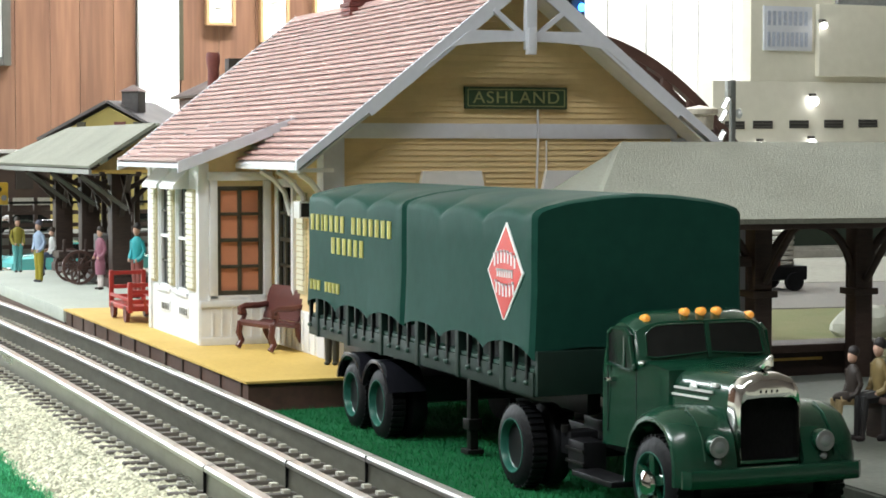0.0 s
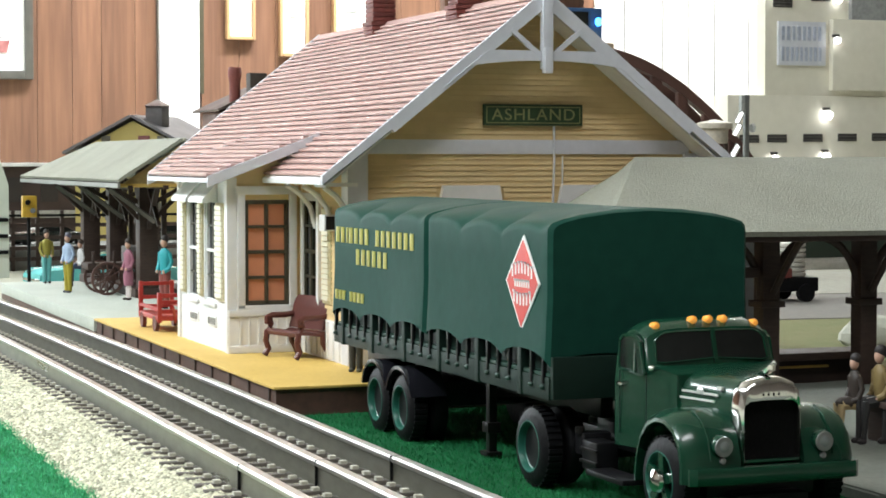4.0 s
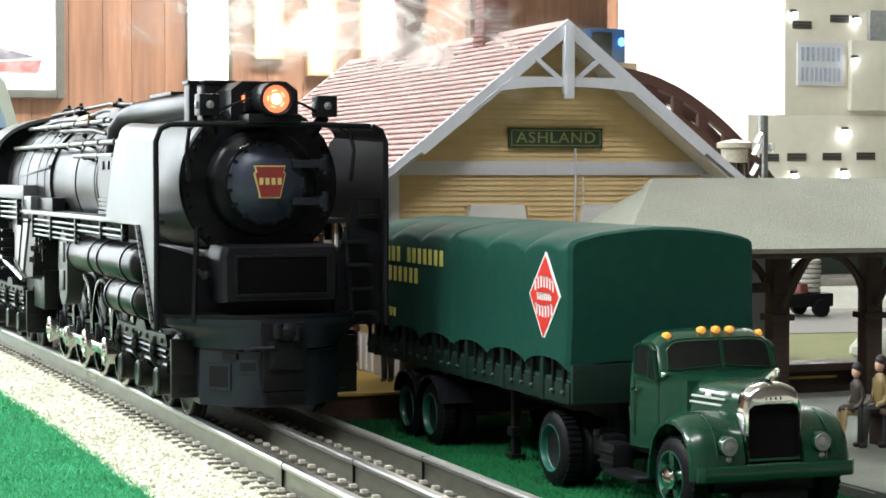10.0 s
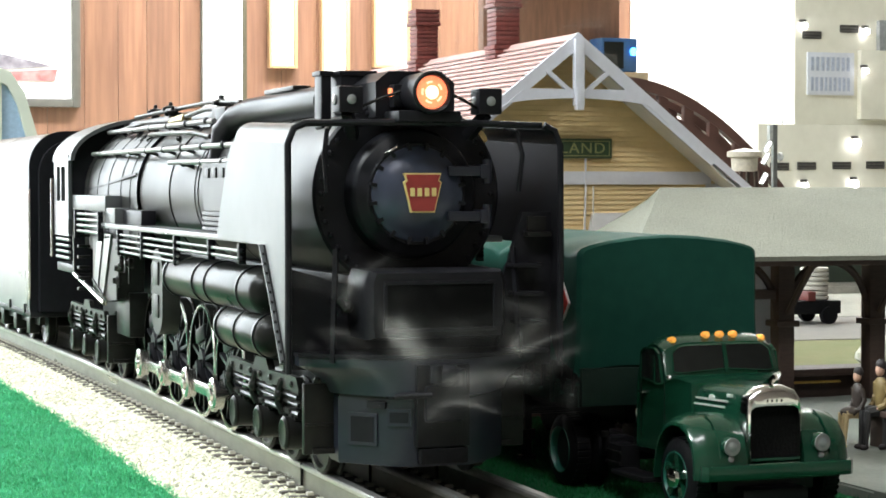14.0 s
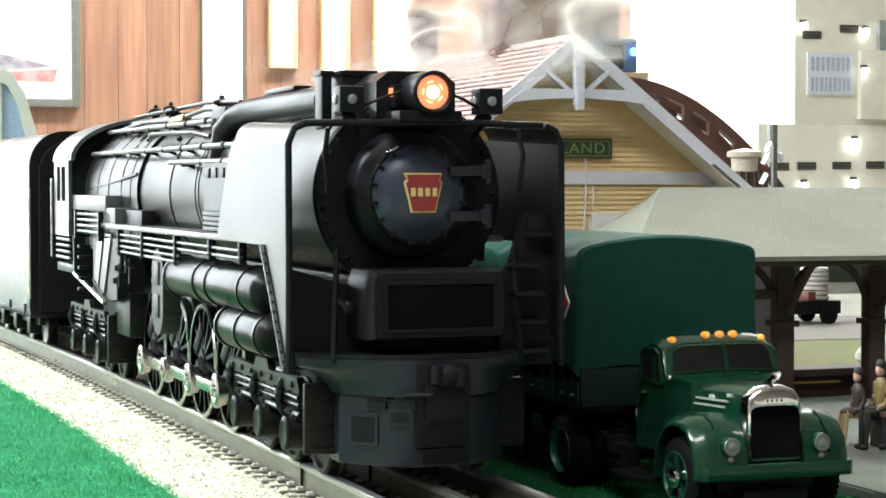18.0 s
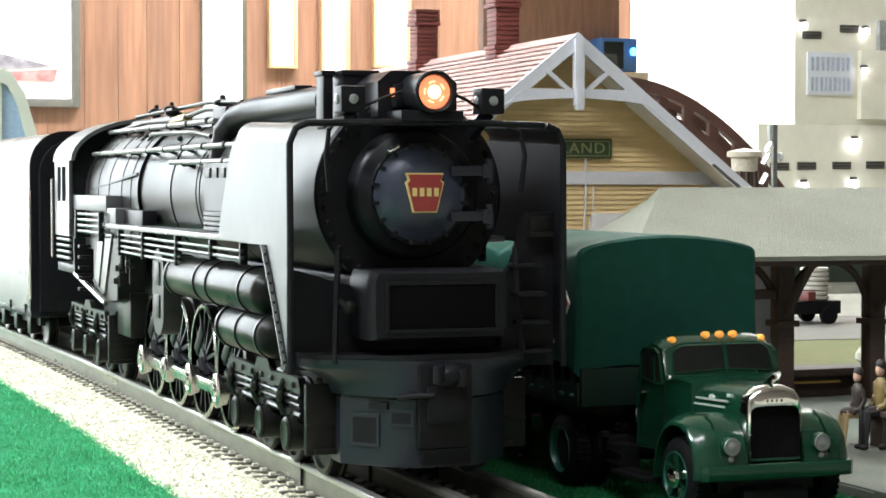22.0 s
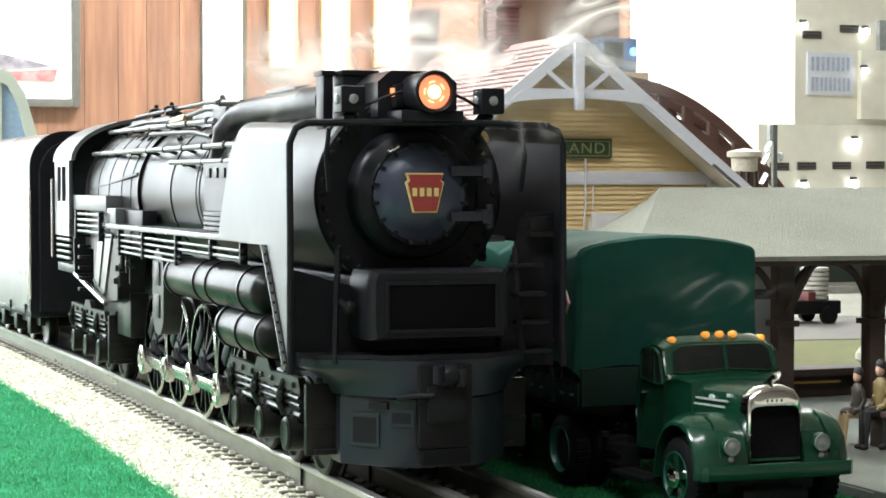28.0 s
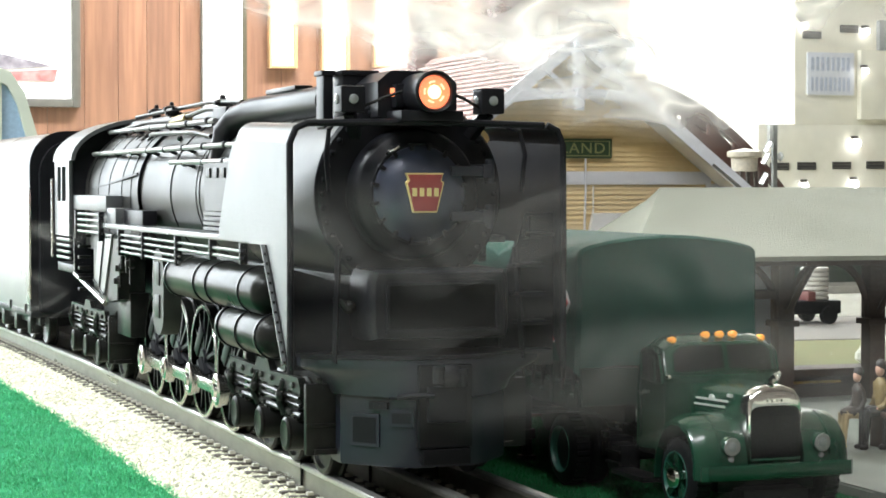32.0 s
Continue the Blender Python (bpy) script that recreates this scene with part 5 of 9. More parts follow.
    b = B()
    ring = []
    for x in (-18.6, -17.5, -9, 0, 9, 17.5, 18.6):
        e = 1.6 if abs(x) > 18 else (0.5 if abs(x) > 17 else 0)
        ring.append([(x, -58.6 + e * 0.9, 9.5), (x, -58.9 + e, 10.0), (x, -58.9 + e, 12.2), (x, -58.6 + e * 0.9, 12.7), (x, -56.6, 12.7), (x, -56.6, 9.5)])
    loft(b, ring)
    part("bumper", b, TRUCKPAINT, t, "dark green front bumper")
    b = B()
    box(b, -8, -56.5, 3.5, 8, -50, 7, 0.5)
    part("sump", b, BLACKPL, t)


# ---- locomotive and tender, in their own space: y runs back from the number plate, z up from the rail ----
DRIVERS = (100.0, 132.5, 165.0, 197.5)
DR, CRANK = 15.5, 6.0


def loco():
    L = thing("locomotive", 0, 0, 0, "large black toy steam locomotive with smoke deflectors and lit headlight", "locomotive", local=True)
    CZ = 61.5
    # boiler barrel
    b = B()
    lathe(b, (0, 8.3, CZ), (0, 1, 0), [(4.4, 20.6), (4.9, 21.0), (54, 21.0), (54, 21.2), (200, 21.6), (205, 22.2), (290, 23.5)], 48)
    boiler = part("boiler", b, BOILER, L, "dark metallic boiler barrel with bands")
    for y, r in ((62, 20.9), (66, 20.9), (92, 21.2), (124, 21.4), (128, 21.4), (160, 21.6), (204, 22.4), (232, 22.9), (258, 23.3)):
        b = B()
        lathe(b, (0, y, CZ), (0, 1, 0), [(0, r - 0.6), (0, r + 0.2), (0.9, r + 0.2), (0.9, r - 0.6)], 48)
        part("boiler_band", b, LOCO, boiler)
    for y in (75, 84, 110, 140, 175, 215, 228, 240, 252, 264, 276):
        b = B()
        ball(b, (-15.6, y, CZ + 15.6), 0.9, 1.3, 0.9, 8, 5)
        part("washout_plug", b, GUN, boiler)
    # firebox casing, wider at the rear
    b = B()
    def shell(y, r, up):
        arc = [(-(r + 0.1) * math.cos(math.pi * k / 24), y, CZ + up * math.sin(math.pi * k / 24)) for k in range(25)]
        return [(-r, y, 42)] + arc + [(r, y, 42)]
    wide = lambda y: 21.8 + 2.4 * min(1.0, (y - 200) / 45.0)
    high = lambda y: 21.8 + 1.0 * min(1.0, (y - 200) / 45.0)
    loft(b, [shell(y, wide(y), high(y)) for y in (204, 214, 224, 234, 245, 292)])
    fb = part("firebox", b, BOILER, L, "wide firebox casing with seams")
    for y in (214, 226, 243, 262, 281):
        b = B()
        loft(b, [shell(y, wide(y) + 0.18, high(y) + 0.18), shell(y + 0.7, wide(y) + 0.18, high(y) + 0.18)])
        part("seam", b, LOCO, fb)
    for p, q in (((-24.15, 288, 62.0), (-24.1, 245, 64.0)), ((-24.1, 245, 64.0), (-22.3, 205, 67.0))):
        b = B()
        bar(b, p, q, 0.6, 0.7)
        part("seam", b, LOCO, fb)
    for y in (219, 229, 238, 248, 258, 268, 278):
        b = B()
        lathe(b, (-15.2, y, CZ + 16.6 + 0.005 * (y - 205)), (-0.65, 0, 0.76), [(0, 1.5), (0.5, 1.5), (0.8, 1.0), (1.0, 0)], 12)
        part("washout_plug", b, GUN, fb)
    # smokebox front
    b = B()
    lathe(b, (0, 12.8, CZ), (0, -1, 0), [(0, 21.5), (0.8, 21.5), (1.4, 20.9), (1.4, 0)], 64)
    front = part("smokebox_front", b, LOCO, L, "black riveted smokebox front")
    b = B()
    lathe(b, (0, 7.2, CZ), (0, -1, 0), [(-4.3, 14.5), (-2.0, 14.35), (0, 14.2), (0.9, 13.9), (1.5, 13.2), (1.9, 11.4), (2.4, 10.9), (2.4, 9.0)], 56)
    part("door_ring", b, LOCO, L, "black dished ring round the door")
    b = B()
    lathe(b, (0, 5.2, CZ), (0, -1, 0), [(0, 10.5), (0.7, 10.3), (1.0, 9.7), (1.1, 9.3), (2.2, 8.0), (3.2, 5.6), (3.8, 2.8), (3.9, 0)], 48)
    door = part("smokebox_door", b, GRAPHITE, L, "blue-grey domed smokebox door")
    for k in range(16):
        a = 2 * math.pi * (k + 0.5) / 16
        b = B()
        box(b, -0.4, -1.0, -0.8, 0.4, 0.7, 0.8, 0.1, Matrix.Translation((10.3 * math.sin(a), 4.8, CZ + 10.3 * math.cos(a))) @ Matrix.Rotation(a, 4, "Y"))
        part("latch", b, LOCO, door)
    for k in range(40):
        a = 2 * math.pi * k / 40
        b = B()
        ball(b, (19.7 * math.sin(a), 11.3, CZ + 19.7 * math.cos(a)), 0.7, 0.75, 0.7, 8, 5)
        part("rivet", b, LOCO, front)
    for dz in (4.9, -4.9):
        b = B()
        box(b, 6.4, 2.1, CZ + dz - 1.0, 15.0, 3.6, CZ + dz + 1.1, 0.25)
        box(b, 13.6, 1.8, CZ + dz - 1.5, 15.4, 11.6, CZ + dz + 1.5, 0.25)
        cyl(b, (15.6, 3.2, CZ + dz - 2.6), (15.6, 3.2, CZ + dz + 2.6), 1.0, 12)
        part("hinge", b, PILOT, door, "flat slate-grey door hinge")
    b = B()
    tube(b, [(-7.4, 4.6, CZ + 8.6), (-6.5, 3.0, CZ + 9.3), (-5.3, 2.8, CZ + 10.0), (-4.6, 4.5, CZ + 10.7)], 0.3, 6)
    part("grab_iron", b, NICKEL, door)
    # keystone number plate, digits as plain bars
    for s, m_, yy, nm in ((1.0, GOLD, 0.9, "plate_edge"), (0.92, mat("dull_red_plate", (0.26, 0.03, 0.028), 0.4, var=0.08), 0.7, "number_plate")):
        b = B()
        key = [(-4.2, 4.2), (4.2, 4.2), (3.7, 2.7), (4.3, 2.2), (2.7, -4.3), (-2.7, -4.3), (-4.3, 2.2), (-3.7, 2.7)]
        prism(b, [(x * s, CZ + 0.3 + z * s) for x, z in key], "y", yy, 2.5)
        pl = part(nm, b, m_, door, "red keystone plate with gold edge")
    for k in range(4):
        x = -2.45 + k * 1.63
        b = B()
        box(b, x - 0.5, 0.5, CZ - 0.5, x + 0.5, 0.8, CZ + 1.3)
        part("digit_bar", b, GOLD, pl)
    # front wall under the smokebox
    b = B()
    prism(b, [(-29.5, 24), (29.5, 24), (29.5, 46), (22.5, 44), (19.5, 43), (14, 41.8), (0, 40.2), (-14, 41.8), (-19.5, 43), (-22.5, 44), (-29.5, 46)], "y", 6.4, 10)
    part("front_apron", b, LOCO, L, "black front apron")
    b = B()
    rows = []
    for y, k in ((5, 1.0), (-6.5, 1.0), (-8.6, 0.97), (-9.4, 0.92)):
        cx, cz = 0, 38.4
        rows.append([(cx + x * k, y, cz + (z - cz) * k) for x, z in ((-15.2, 31), (-15.6, 34), (-15.6, 43.5), (-14.8, 45.6), (14.8, 45.6), (15.6, 43.5), (15.6, 34), (15.2, 31))])
    loft(b, rows)
    cab_box = part("air_pump_box", b, LOCO, L, "black equipment box with mesh grille")
    b = B()
    box(b, -11.5, -9.75, 33.4, 12.0, -9.2, 42.6, 0.2)
    part("grille", b, mat("black_wire_mesh", (0.004, 0.004, 0.004), 0.7, bump=0.3, bgrain=4000, spec=0.03), cab_box)
    b = B()
    for q in ((-12.2, 42.6, 12.7, 43.3), (-12.2, 32.7, 12.7, 33.4), (-12.2, 33.4, -11.5, 42.6), (12.0, 33.4, 12.7, 42.6)):
        box(b, q[0], -10.0, q[1], q[2], -9.2, q[3], 0.1)
    part("grille_frame", b, LOCO, cab_box)
    for x in (-13.5, -10, -6.4, 7.5, 11.0, 13.5):
        b = B()
        ball(b, (x, -9.0, 44.6), 0.4, 0.5, 0.35, 8, 5)
        part("bolt", b, GUN, cab_box)
    b = B()
    tube(b, [(-19.5, 3, 39), (-19.6, -2, 39), (-18.2, -2.5, 37.3)], 0.7, 8)
    ball(b, (-17.8, -1.5, 37.8), 1.5)
    part("lubricator", b, GUN, L)
    # pilot: upright facets under an apron of the same paint
    foot = [(-18.6, 2.0), (-10.6, -7.4), (-6.2, -10.2), (6.2, -10.2), (10.6, -7.4), (18.6, 2.0)]
    b = B()
    loft(b, [[(x * k, y * k + 0.2, z) for x, y in foot + [(18.6, 9), (-18.6, 9)]] for z, k in ((4.4, 0.985), (5.0, 1.0), (18.6, 1.0))])
    pilot = part("pilot", b, PILOT, L, "slate-blue faceted pilot")
    brow = [(-27.0, 3.0), (-24.0, -0.6), (-11.4, -8.4), (-6.6, -10.9), (6.6, -10.9), (11.4, -8.4), (24.0, -0.6), (27.0, 3.0)]
    b = B()
    loft(b, [[(x * (k if abs(x) > 12 else 1), y, z) for x, y in brow + [(27, 9), (-27, 9)]] for z, k in ((19.2, 0.72), (21.4, 0.76), (23.4, 0.85), (24.6, 0.96), (25.2, 1.0), (27.0, 1.0))])
    part("apron", b, PILOT, pilot, "slate-blue apron over the pilot")
    b = B()
    loft(b, [[(x * 1.01, y - 0.2, z) for x, y in brow + [(27, 9), (-27, 9)]] for z in (27.1, 27.9)])
    part("pilot_deck", b, LOCO, pilot)
    b = B()
    box(b, -5.8, -12.2, 8.6, 6.0, -9.6, 26.0, 0.5)
    part("coupler_pocket", b, BLACKPL, pilot)
    b = B()
    ball(b, (0.2, -13.4, 23.8), 3.6, 2.6, 2.6)
    cyl(b, (-2.4, -14.6, 22.4), (-2.4, -14.6, 26.0), 1.3, 12)
    cyl(b, (2.6, -14.2, 21.6), (2.6, -14.2, 25.2), 1.5, 12)
    box(b, -4.2, -13.4, 14.0, 4.4, -11.4, 21.6, 0.7)
    part("coupler", b, LOCO, pilot)
    b = B()
    tube(b, [(-9.6, -9.6, 19.2), (-7.6, -12.4, 19.8), (-3.0, -13.6, 19.8)], 0.6, 8)
    part("lift_lever", b, LOCO, pilot)
    b = B()
    box(b, -5.0, -12.6, 5.2, 5.4, -10.0, 8.4, 0.2)
    part("coupler_gap", b, RUBBER, pilot)

    def on_facet(p, q, u0, u1, z0, z1, out, deep):
        """A plate on the pilot facet between the plan points p and q."""
        p, q = Vector(p), Vector(q)
        d = q - p
        n = Vector((d.y, -d.x)).normalized()
        if n.y > 0:
            n = -n
        a0, a1 = p + d * u0, p + d * u1
        bm = B()
        ring = [a0 + n * out, a1 + n * out, a1 - n * deep, a0 - n * deep]
        loft(bm, [[(v.x, v.y + 0.2, z) for v in ring] for z in (z0, z1)])
        return bm
    for p, q, u0, u1, z0, z1, nm in ((foot[0], foot[1], 0.22, 0.80, 8.6, 15.4, "step_plate"), (foot[1], foot[2], 0.0, 0.98, 13.0, 16.6, "hatch")):
        pl = part(nm, on_facet(p, q, u0, u1, z0, z1, 0.45, 0.5), PILOT, pilot)
        part("recess", on_facet(p, q, u0 + 0.1 * (u1 - u0), u1 - 0.1 * (u1 - u0), z0 + 0.7, z1 - 0.7, 0.55, 0.3), LOCO, pl)
    part("lifting_bar", on_facet(foot[0], foot[1], 0.62, 0.98, 16.6, 18.0, 0.9, 0.3), LOCO, pilot)
    part("shadow_seam", on_facet(foot[0], foot[1], 0.02, 0.98, 18.6, 19.2, 0.1, 0.5), BLACKPL, pilot)
    # smoke deflectors: tall side sheets, turned in at the top
    for sgn in (-1, 1):
        rows = []
        for x in (31.2, 30.3):
            rows.append([(sgn * x, y, z) for y, z in ((-2, 24.4), (-2, 72), (42, 74.0), (46, 72.6), (49, 70.0), (53.5, 63), (59, 54.5), (60.5, 50.8), (17, 50.4), (9, 40), (-0.5, 26))])
        b = B()
        loft(b, rows)
        # left sheet in the lightened black, right one dark: light and shade by colour
        df = part("smoke_deflector", b, LOCO_LIT if sgn < 0 else LOCO, L, "tall smoke deflector sheet with rounded top")
        b = B()
        arc = [(31.2 - 4.2 * (1 - math.cos(a)), 72 + 4.2 * math.sin(a)) for a in [radians(90 * k / 6) for k in range(7)]]
        rows = []
        for y0, dz in ((-2, 0), (42, 1.6)):
            ring = [(sgn * x, y0, z + dz) for x, z in arc] + [(sgn * (x - 0.7 * math.cos(math.atan2(z - 72, x - 27))), y0, z + dz - 0.7 * math.sin(math.atan2(z - 72, x - 27))) for x, z in arc[::-1]]
            rows.append(ring)
        loft(b, rows)
        part("top_curl", b, LOCO_LIT if sgn < 0 else LOCO, df)
        b = B()
        pts = [(17, 50.4), (9, 40), (-0.5, 26)]
        for p, q in zip(pts, pts[1:]):
            bar(b, (sgn * 31.4, p[0], p[1]), (sgn * 31.4, q[0], q[1]), 0.6, 1.4, (1, 0, 0))
        part("edge_strip", b, LOCO_LIT, df)
        b = B()
        for p, q in zip(pts, pts[1:]):
            bar(b, (sgn * 31.3, p[0] - 1.5, p[1]), (sgn * 31.3, q[0] - 1.5, q[1]), 0.5, 0.5, (1, 0, 0))
        part("edge_groove", b, BLACKPL, df)
        for k in range(12):
            u = k / 11
            b = B()
            ball(b, (sgn * 31.6, 14.6 - 15.6 * u, 48.6 - 22 * u), 0.4, 0.4, 0.4, 6, 4)
            part("rivet", b, GUN, df)
        b = B()
        tube(b, [(sgn * 30.7, -2, 24), (sgn * 30.7, -2.3, 50), (sgn * 30.7, -2, 72), (sgn * 29.4, -2, 75.2), (sgn * 26.8, -2, 76.4)], 0.75, 8)
        part("edge_tube", b, LOCO, df)
        # ladder of steps inside the sheet
        for k in range(4 if sgn > 0 else 0):
            b = B()
            box(b, sgn * (24.6 - k * 0.6) - 3.4, -2.6, 27 + k * 6.2, sgn * (24.6 - k * 0.6) + 3.4, 2.2, 27.9 + k * 6.2, 0.2)
            part("ladder_step", b, LOCO, L)
        b = B()
        tube(b, [(sgn * 20, 3.5, 76), (sgn * 21.5, 0.5, 75), (sgn * 22.4, -0.5, 70), (sgn * 21.6, 0, 62)], 0.55, 8)
        part("handrail", b, LOCO, L)
        b = B()
        bar(b, (sgn * 20.0, -1.0, 50), (sgn * 21.2, -2.4, 26), 1.0, 1.0)
        part("ladder_stile", b, LOCO, L)
    b = B()
    prism(b, [(18.0, 24), (18.0, 42), (20.4, 46.5), (23.5, 57.5), (30.2, 57.5), (30.2, 24)], "y", 2.2, 4.0)
    sp = part("step_panel", b, LOCO, L, "black panel behind the front steps")
    b = B()
    box(b, 23.6, -0.6, 52.2, 29.4, 2.4, 53.2, 0.2)
    box(b, 24.4, 1.4, 53.2, 28.8, 2.4, 56.6, 0.2)
    part("step_bracket", b, GUN, sp)
    b = B()
    tube(b, [(-27, 0, 76.4), (-10, -0.8, 76.7), (10, -0.8, 76.7), (27, 0, 76.4)], 0.75, 8)
    part("front_rail", b, LOCO, L)
    # headlamp and number boxes
    b = B()
    lathe(b, (0, 8.5, 83), (0, -1, 0), [(0, 3.9), (1, 4.4), (12, 4.5), (14.3, 4.55), (14.6, 4.2), (14.3, 3.7), (11.5, 3.2)], 32)
    hl = part("headlamp", b, LOCO, L, "round headlamp glowing orange")
    b = B()
    lathe(b, (0, -4.1, 83), (0, -1, 0), [(0, 3.75), (0.6, 3.75), (0.9, 3.3), (1.0, 0)], 28)
    part("lens", b, LAMPGLOW, hl, "lit orange lens")
    b = B()
    lathe(b, (0, -5.02, 83), (0, -1, 0), [(0, 1.5), (0.3, 1.3), (0.4, 0)], 20)
    part("bulb", b, LAMPCORE, hl, "bright glowing bulb")
    for k in range(5):
        a = 2 * math.pi * (k + 0.2) / 5
        b = B()
        tube(b, [(2.2 * math.cos(a + 0.16 * j), -5.0, 83 + 2.2 * math.sin(a + 0.16 * j)) for j in range(5)], 0.26, 6)
        part("reflector_facet", b, LAMPFACET, hl, "bright facet of the reflector")
    b = B()
    tube(b, [(3.1 * math.cos(2 * math.pi * k / 24), -4.85, 83 + 3.1 * math.sin(2 * math.pi * k / 24)) for k in range(25)], 0.16, 6)
    part("reflector_ring", b, LAMPFACET, hl)
    b = B()
    box(b, -5.9, 3, 80, -3.6, 8, 85.0, 0.3)
    part("side_number_box", b, LOCO, hl)
    b = B()
    box(b, -6.2, 3.8, 82.4, -5.8, 7.2, 84.2, 0.1)
    part("side_light", b, LAMPGLOW, hl)
    b = B()
    box(b, -7, -4, 76.8, 7, 14, 79.2, 0.4)
    part("lamp_bracket", b, LOCO, L)
    for sgn in (-1, 1):
        b = B()
        box(b, sgn * 15.8 - 2.7, 1.5, 78.8, sgn * 15.8 + 2.7, 7.2, 84.4, 0.4)
        nb = part("classification_lamp", b, LOCO, L, "square black marker lamp with round lens")
        b = B()
        lathe(b, (sgn * 15.8, 1.6, 81.6), (0, -1, 0), [(0, 1.0), (0.4, 1.05), (0.6, 0.7), (0.7, 0)], 16)
        part("lens", b, LENS, nb)
        b = B()
        lathe(b, (sgn * 15.8 - 2.6, 4.4, 81.6), (-1, 0, 0), [(0, 1.1), (0.4, 1.15), (0.6, 0.7), (0.7, 0)], 14)
        part("lens", b, LENS, nb)
        b = B()
        bar(b, (sgn * 15.8, 4.5, 79), (sgn * 13.0, 9, 74), 2.2, 2.2)
        part("bracket", b, LOCO, nb)
        b = B()
        tube(b, [(sgn * 13, 3, 80.2), (sgn * 9, 1.5, 82.0), (sgn * 5, 1, 83.4)], 0.35, 6)
        part("conduit", b, GUN, nb)
    # stack and hood
    for q in ((-15.6, 25, -13.2, 31), (-12, 22, -4, 34)):
        b = B()
        box(b, q[0], q[1], 76, q[2], q[3], 88.0, 0.5)
        part("chimney", b, LOCO, L, "square black exhaust stack")
        b = B()
        box(b, q[0] - 0.4, q[1] - 0.4, 87.8, q[2] + 0.4, q[3] + 0.4, 88.9, 0.2)
        part("stack_cap", b, LOCO, L)
    b = B()
    loft(b, [[(x, y, z) for x, z in ((-9, 78), (-9, 85.6), (-6, 88.0), (6, 88.0), (9, 85.6), (9, 78))] for y in (6, 36)])
    part("stack_hood", b, LOCO, L)
    # big steam duct over the barrel
    b = B()
    tube(b, [(-17, 112, 62), (-17.4, 112, 71), (-16.8, 110.5, 77.5), (-15, 106, 80.6), (-13, 98, 82.0), (-11, 78, 82.5), (-9.5, 40, 82.8)], 3.8, 18)
    part("steam_duct", b, LOCO, L, "thick black steam duct")
    b = B()
    box(b, -12.5, 60, 86.2, -8, 88, 87.4, 0.4)
    part("duct_lid", b, GUN, L)
    b = B()
    loft(b, [[(x, y, z) for x, z in ((-10, 78), (-9, 82.5), (-5, 84), (5, 84), (9, 82.5), (10, 78))] for y in (70, 96)])
    part("sand_dome", b, LOCO, L)
    for y in (128, 136):
        b = B()
        lathe(b, (-5, y, 80), (0, 0, 1), [(0, 2.2), (3.6, 2.0), (4.2, 2.6), (5.2, 2.2), (6, 0)], 14)
        part("safety_valve", b, LOCO, L)
    b = B()
    box(b, -14, 124, 77, -7, 140, 84.6, 0.6)
    part("turret_box", b, LOCO, L)
    b = B()
    cyl(b, (-13, 176, 83.2), (-13, 196, 82.6), 1.5, 12)
    part("whistle", b, mat("dull_brass", (0.45, 0.36, 0.16), 0.4, 0.8), L, "dull brass whistle")
    b = B()
    loft(b, [[(x, y, z) for x, z in ((-12, 80), (-10, 85), (-4, 86.6), (4, 86.6), (10, 85), (12, 80))] for y in (150, 292)])
    part("roof_casing", b, BLACKPL, L)
    for x, y, z in ((-9, 148, 85.5), (-7, 158, 86.0), (-11, 205, 84.5), (-8, 222, 86.5), (-8, 246, 86.5)):
        b = B()
        lathe(b, (x, y, z - 2), (0, 0, 1), [(0, 1.6), (2.6, 1.3), (3.0, 1.9), (3.8, 1.9), (4.2, 0.7), (5.2, 0.6), (5.4, 0)], 12)
        cyl(b, (x - 2.6, y, z + 1.0), (x + 2.6, y + 0.6, z + 1.0), 0.6, 8)
        part("valve", b, BLACKPL, L)
    for pts in ([(-12.5, 128, 84.2), (-13.5, 150, 84.8), (-13.2, 172, 83.8), (-14, 198, 83.0), (-14.4, 230, 83.4), (-14, 280, 82.0)],
                [(-9, 126, 86.0), (-10, 160, 87.2), (-9.6, 200, 87.0), (-9.8, 270, 86.4)],
                [(-18.5, 122, 76.5), (-19.0, 140, 78.0), (-18.4, 170, 78.6), (-18.0, 205, 79.0)]):
        b = B()
        tube(b, pts, 0.7, 8)
        part("pipe", b, GUN, L)
    # handrails with stanchions along the barrel
    for x, z, y0, y1, n in ((-21.5, 73.5, 60, 282, 9), (-22.8, 69.2, 58, 150, 4), (-15.5, 81.0, 130, 285, 6)):
        b = B()
        cyl(b, (x, y0, z), (x - 0.8, y1, z + 0.6), 0.75, 8)
        part("handrail", b, PIPE, L, "grey handrail pipe")
        for k in range(n):
            y = y0 + (y1 - y0) * (k + 0.3) / n
            b = B()
            cyl(b, (x + 3.5, y, z - 1.2), (x - 0.6, y, z + 0.3), 0.55, 6)
            ball(b, (x - 0.3, y, z + 0.2), 1.15, 1.3, 1.15, 8, 5)
            part("stanchion", b, LOCO, L)
    b = B()
    prism(b, [(78, 69), (107, 69), (105, 57), (80, 57)], "x", -24.2, -19)
    vb = part("check_valve_box", b, BOILER, L)
    for k in range(3):
        b = B()
        box(b, -24.6, 82 + k * 8, 65.3, -24.0, 86 + k * 8, 67.8, 0.1)
        part("slot", b, BLACKPL, vb)
    for k in range(4):
        b = B()
        box(b, -24.6, 80, 52.0 + k * 1.3, -20, 105, 52.8 + k * 1.3)
        part("fin", b, GUN, vb)
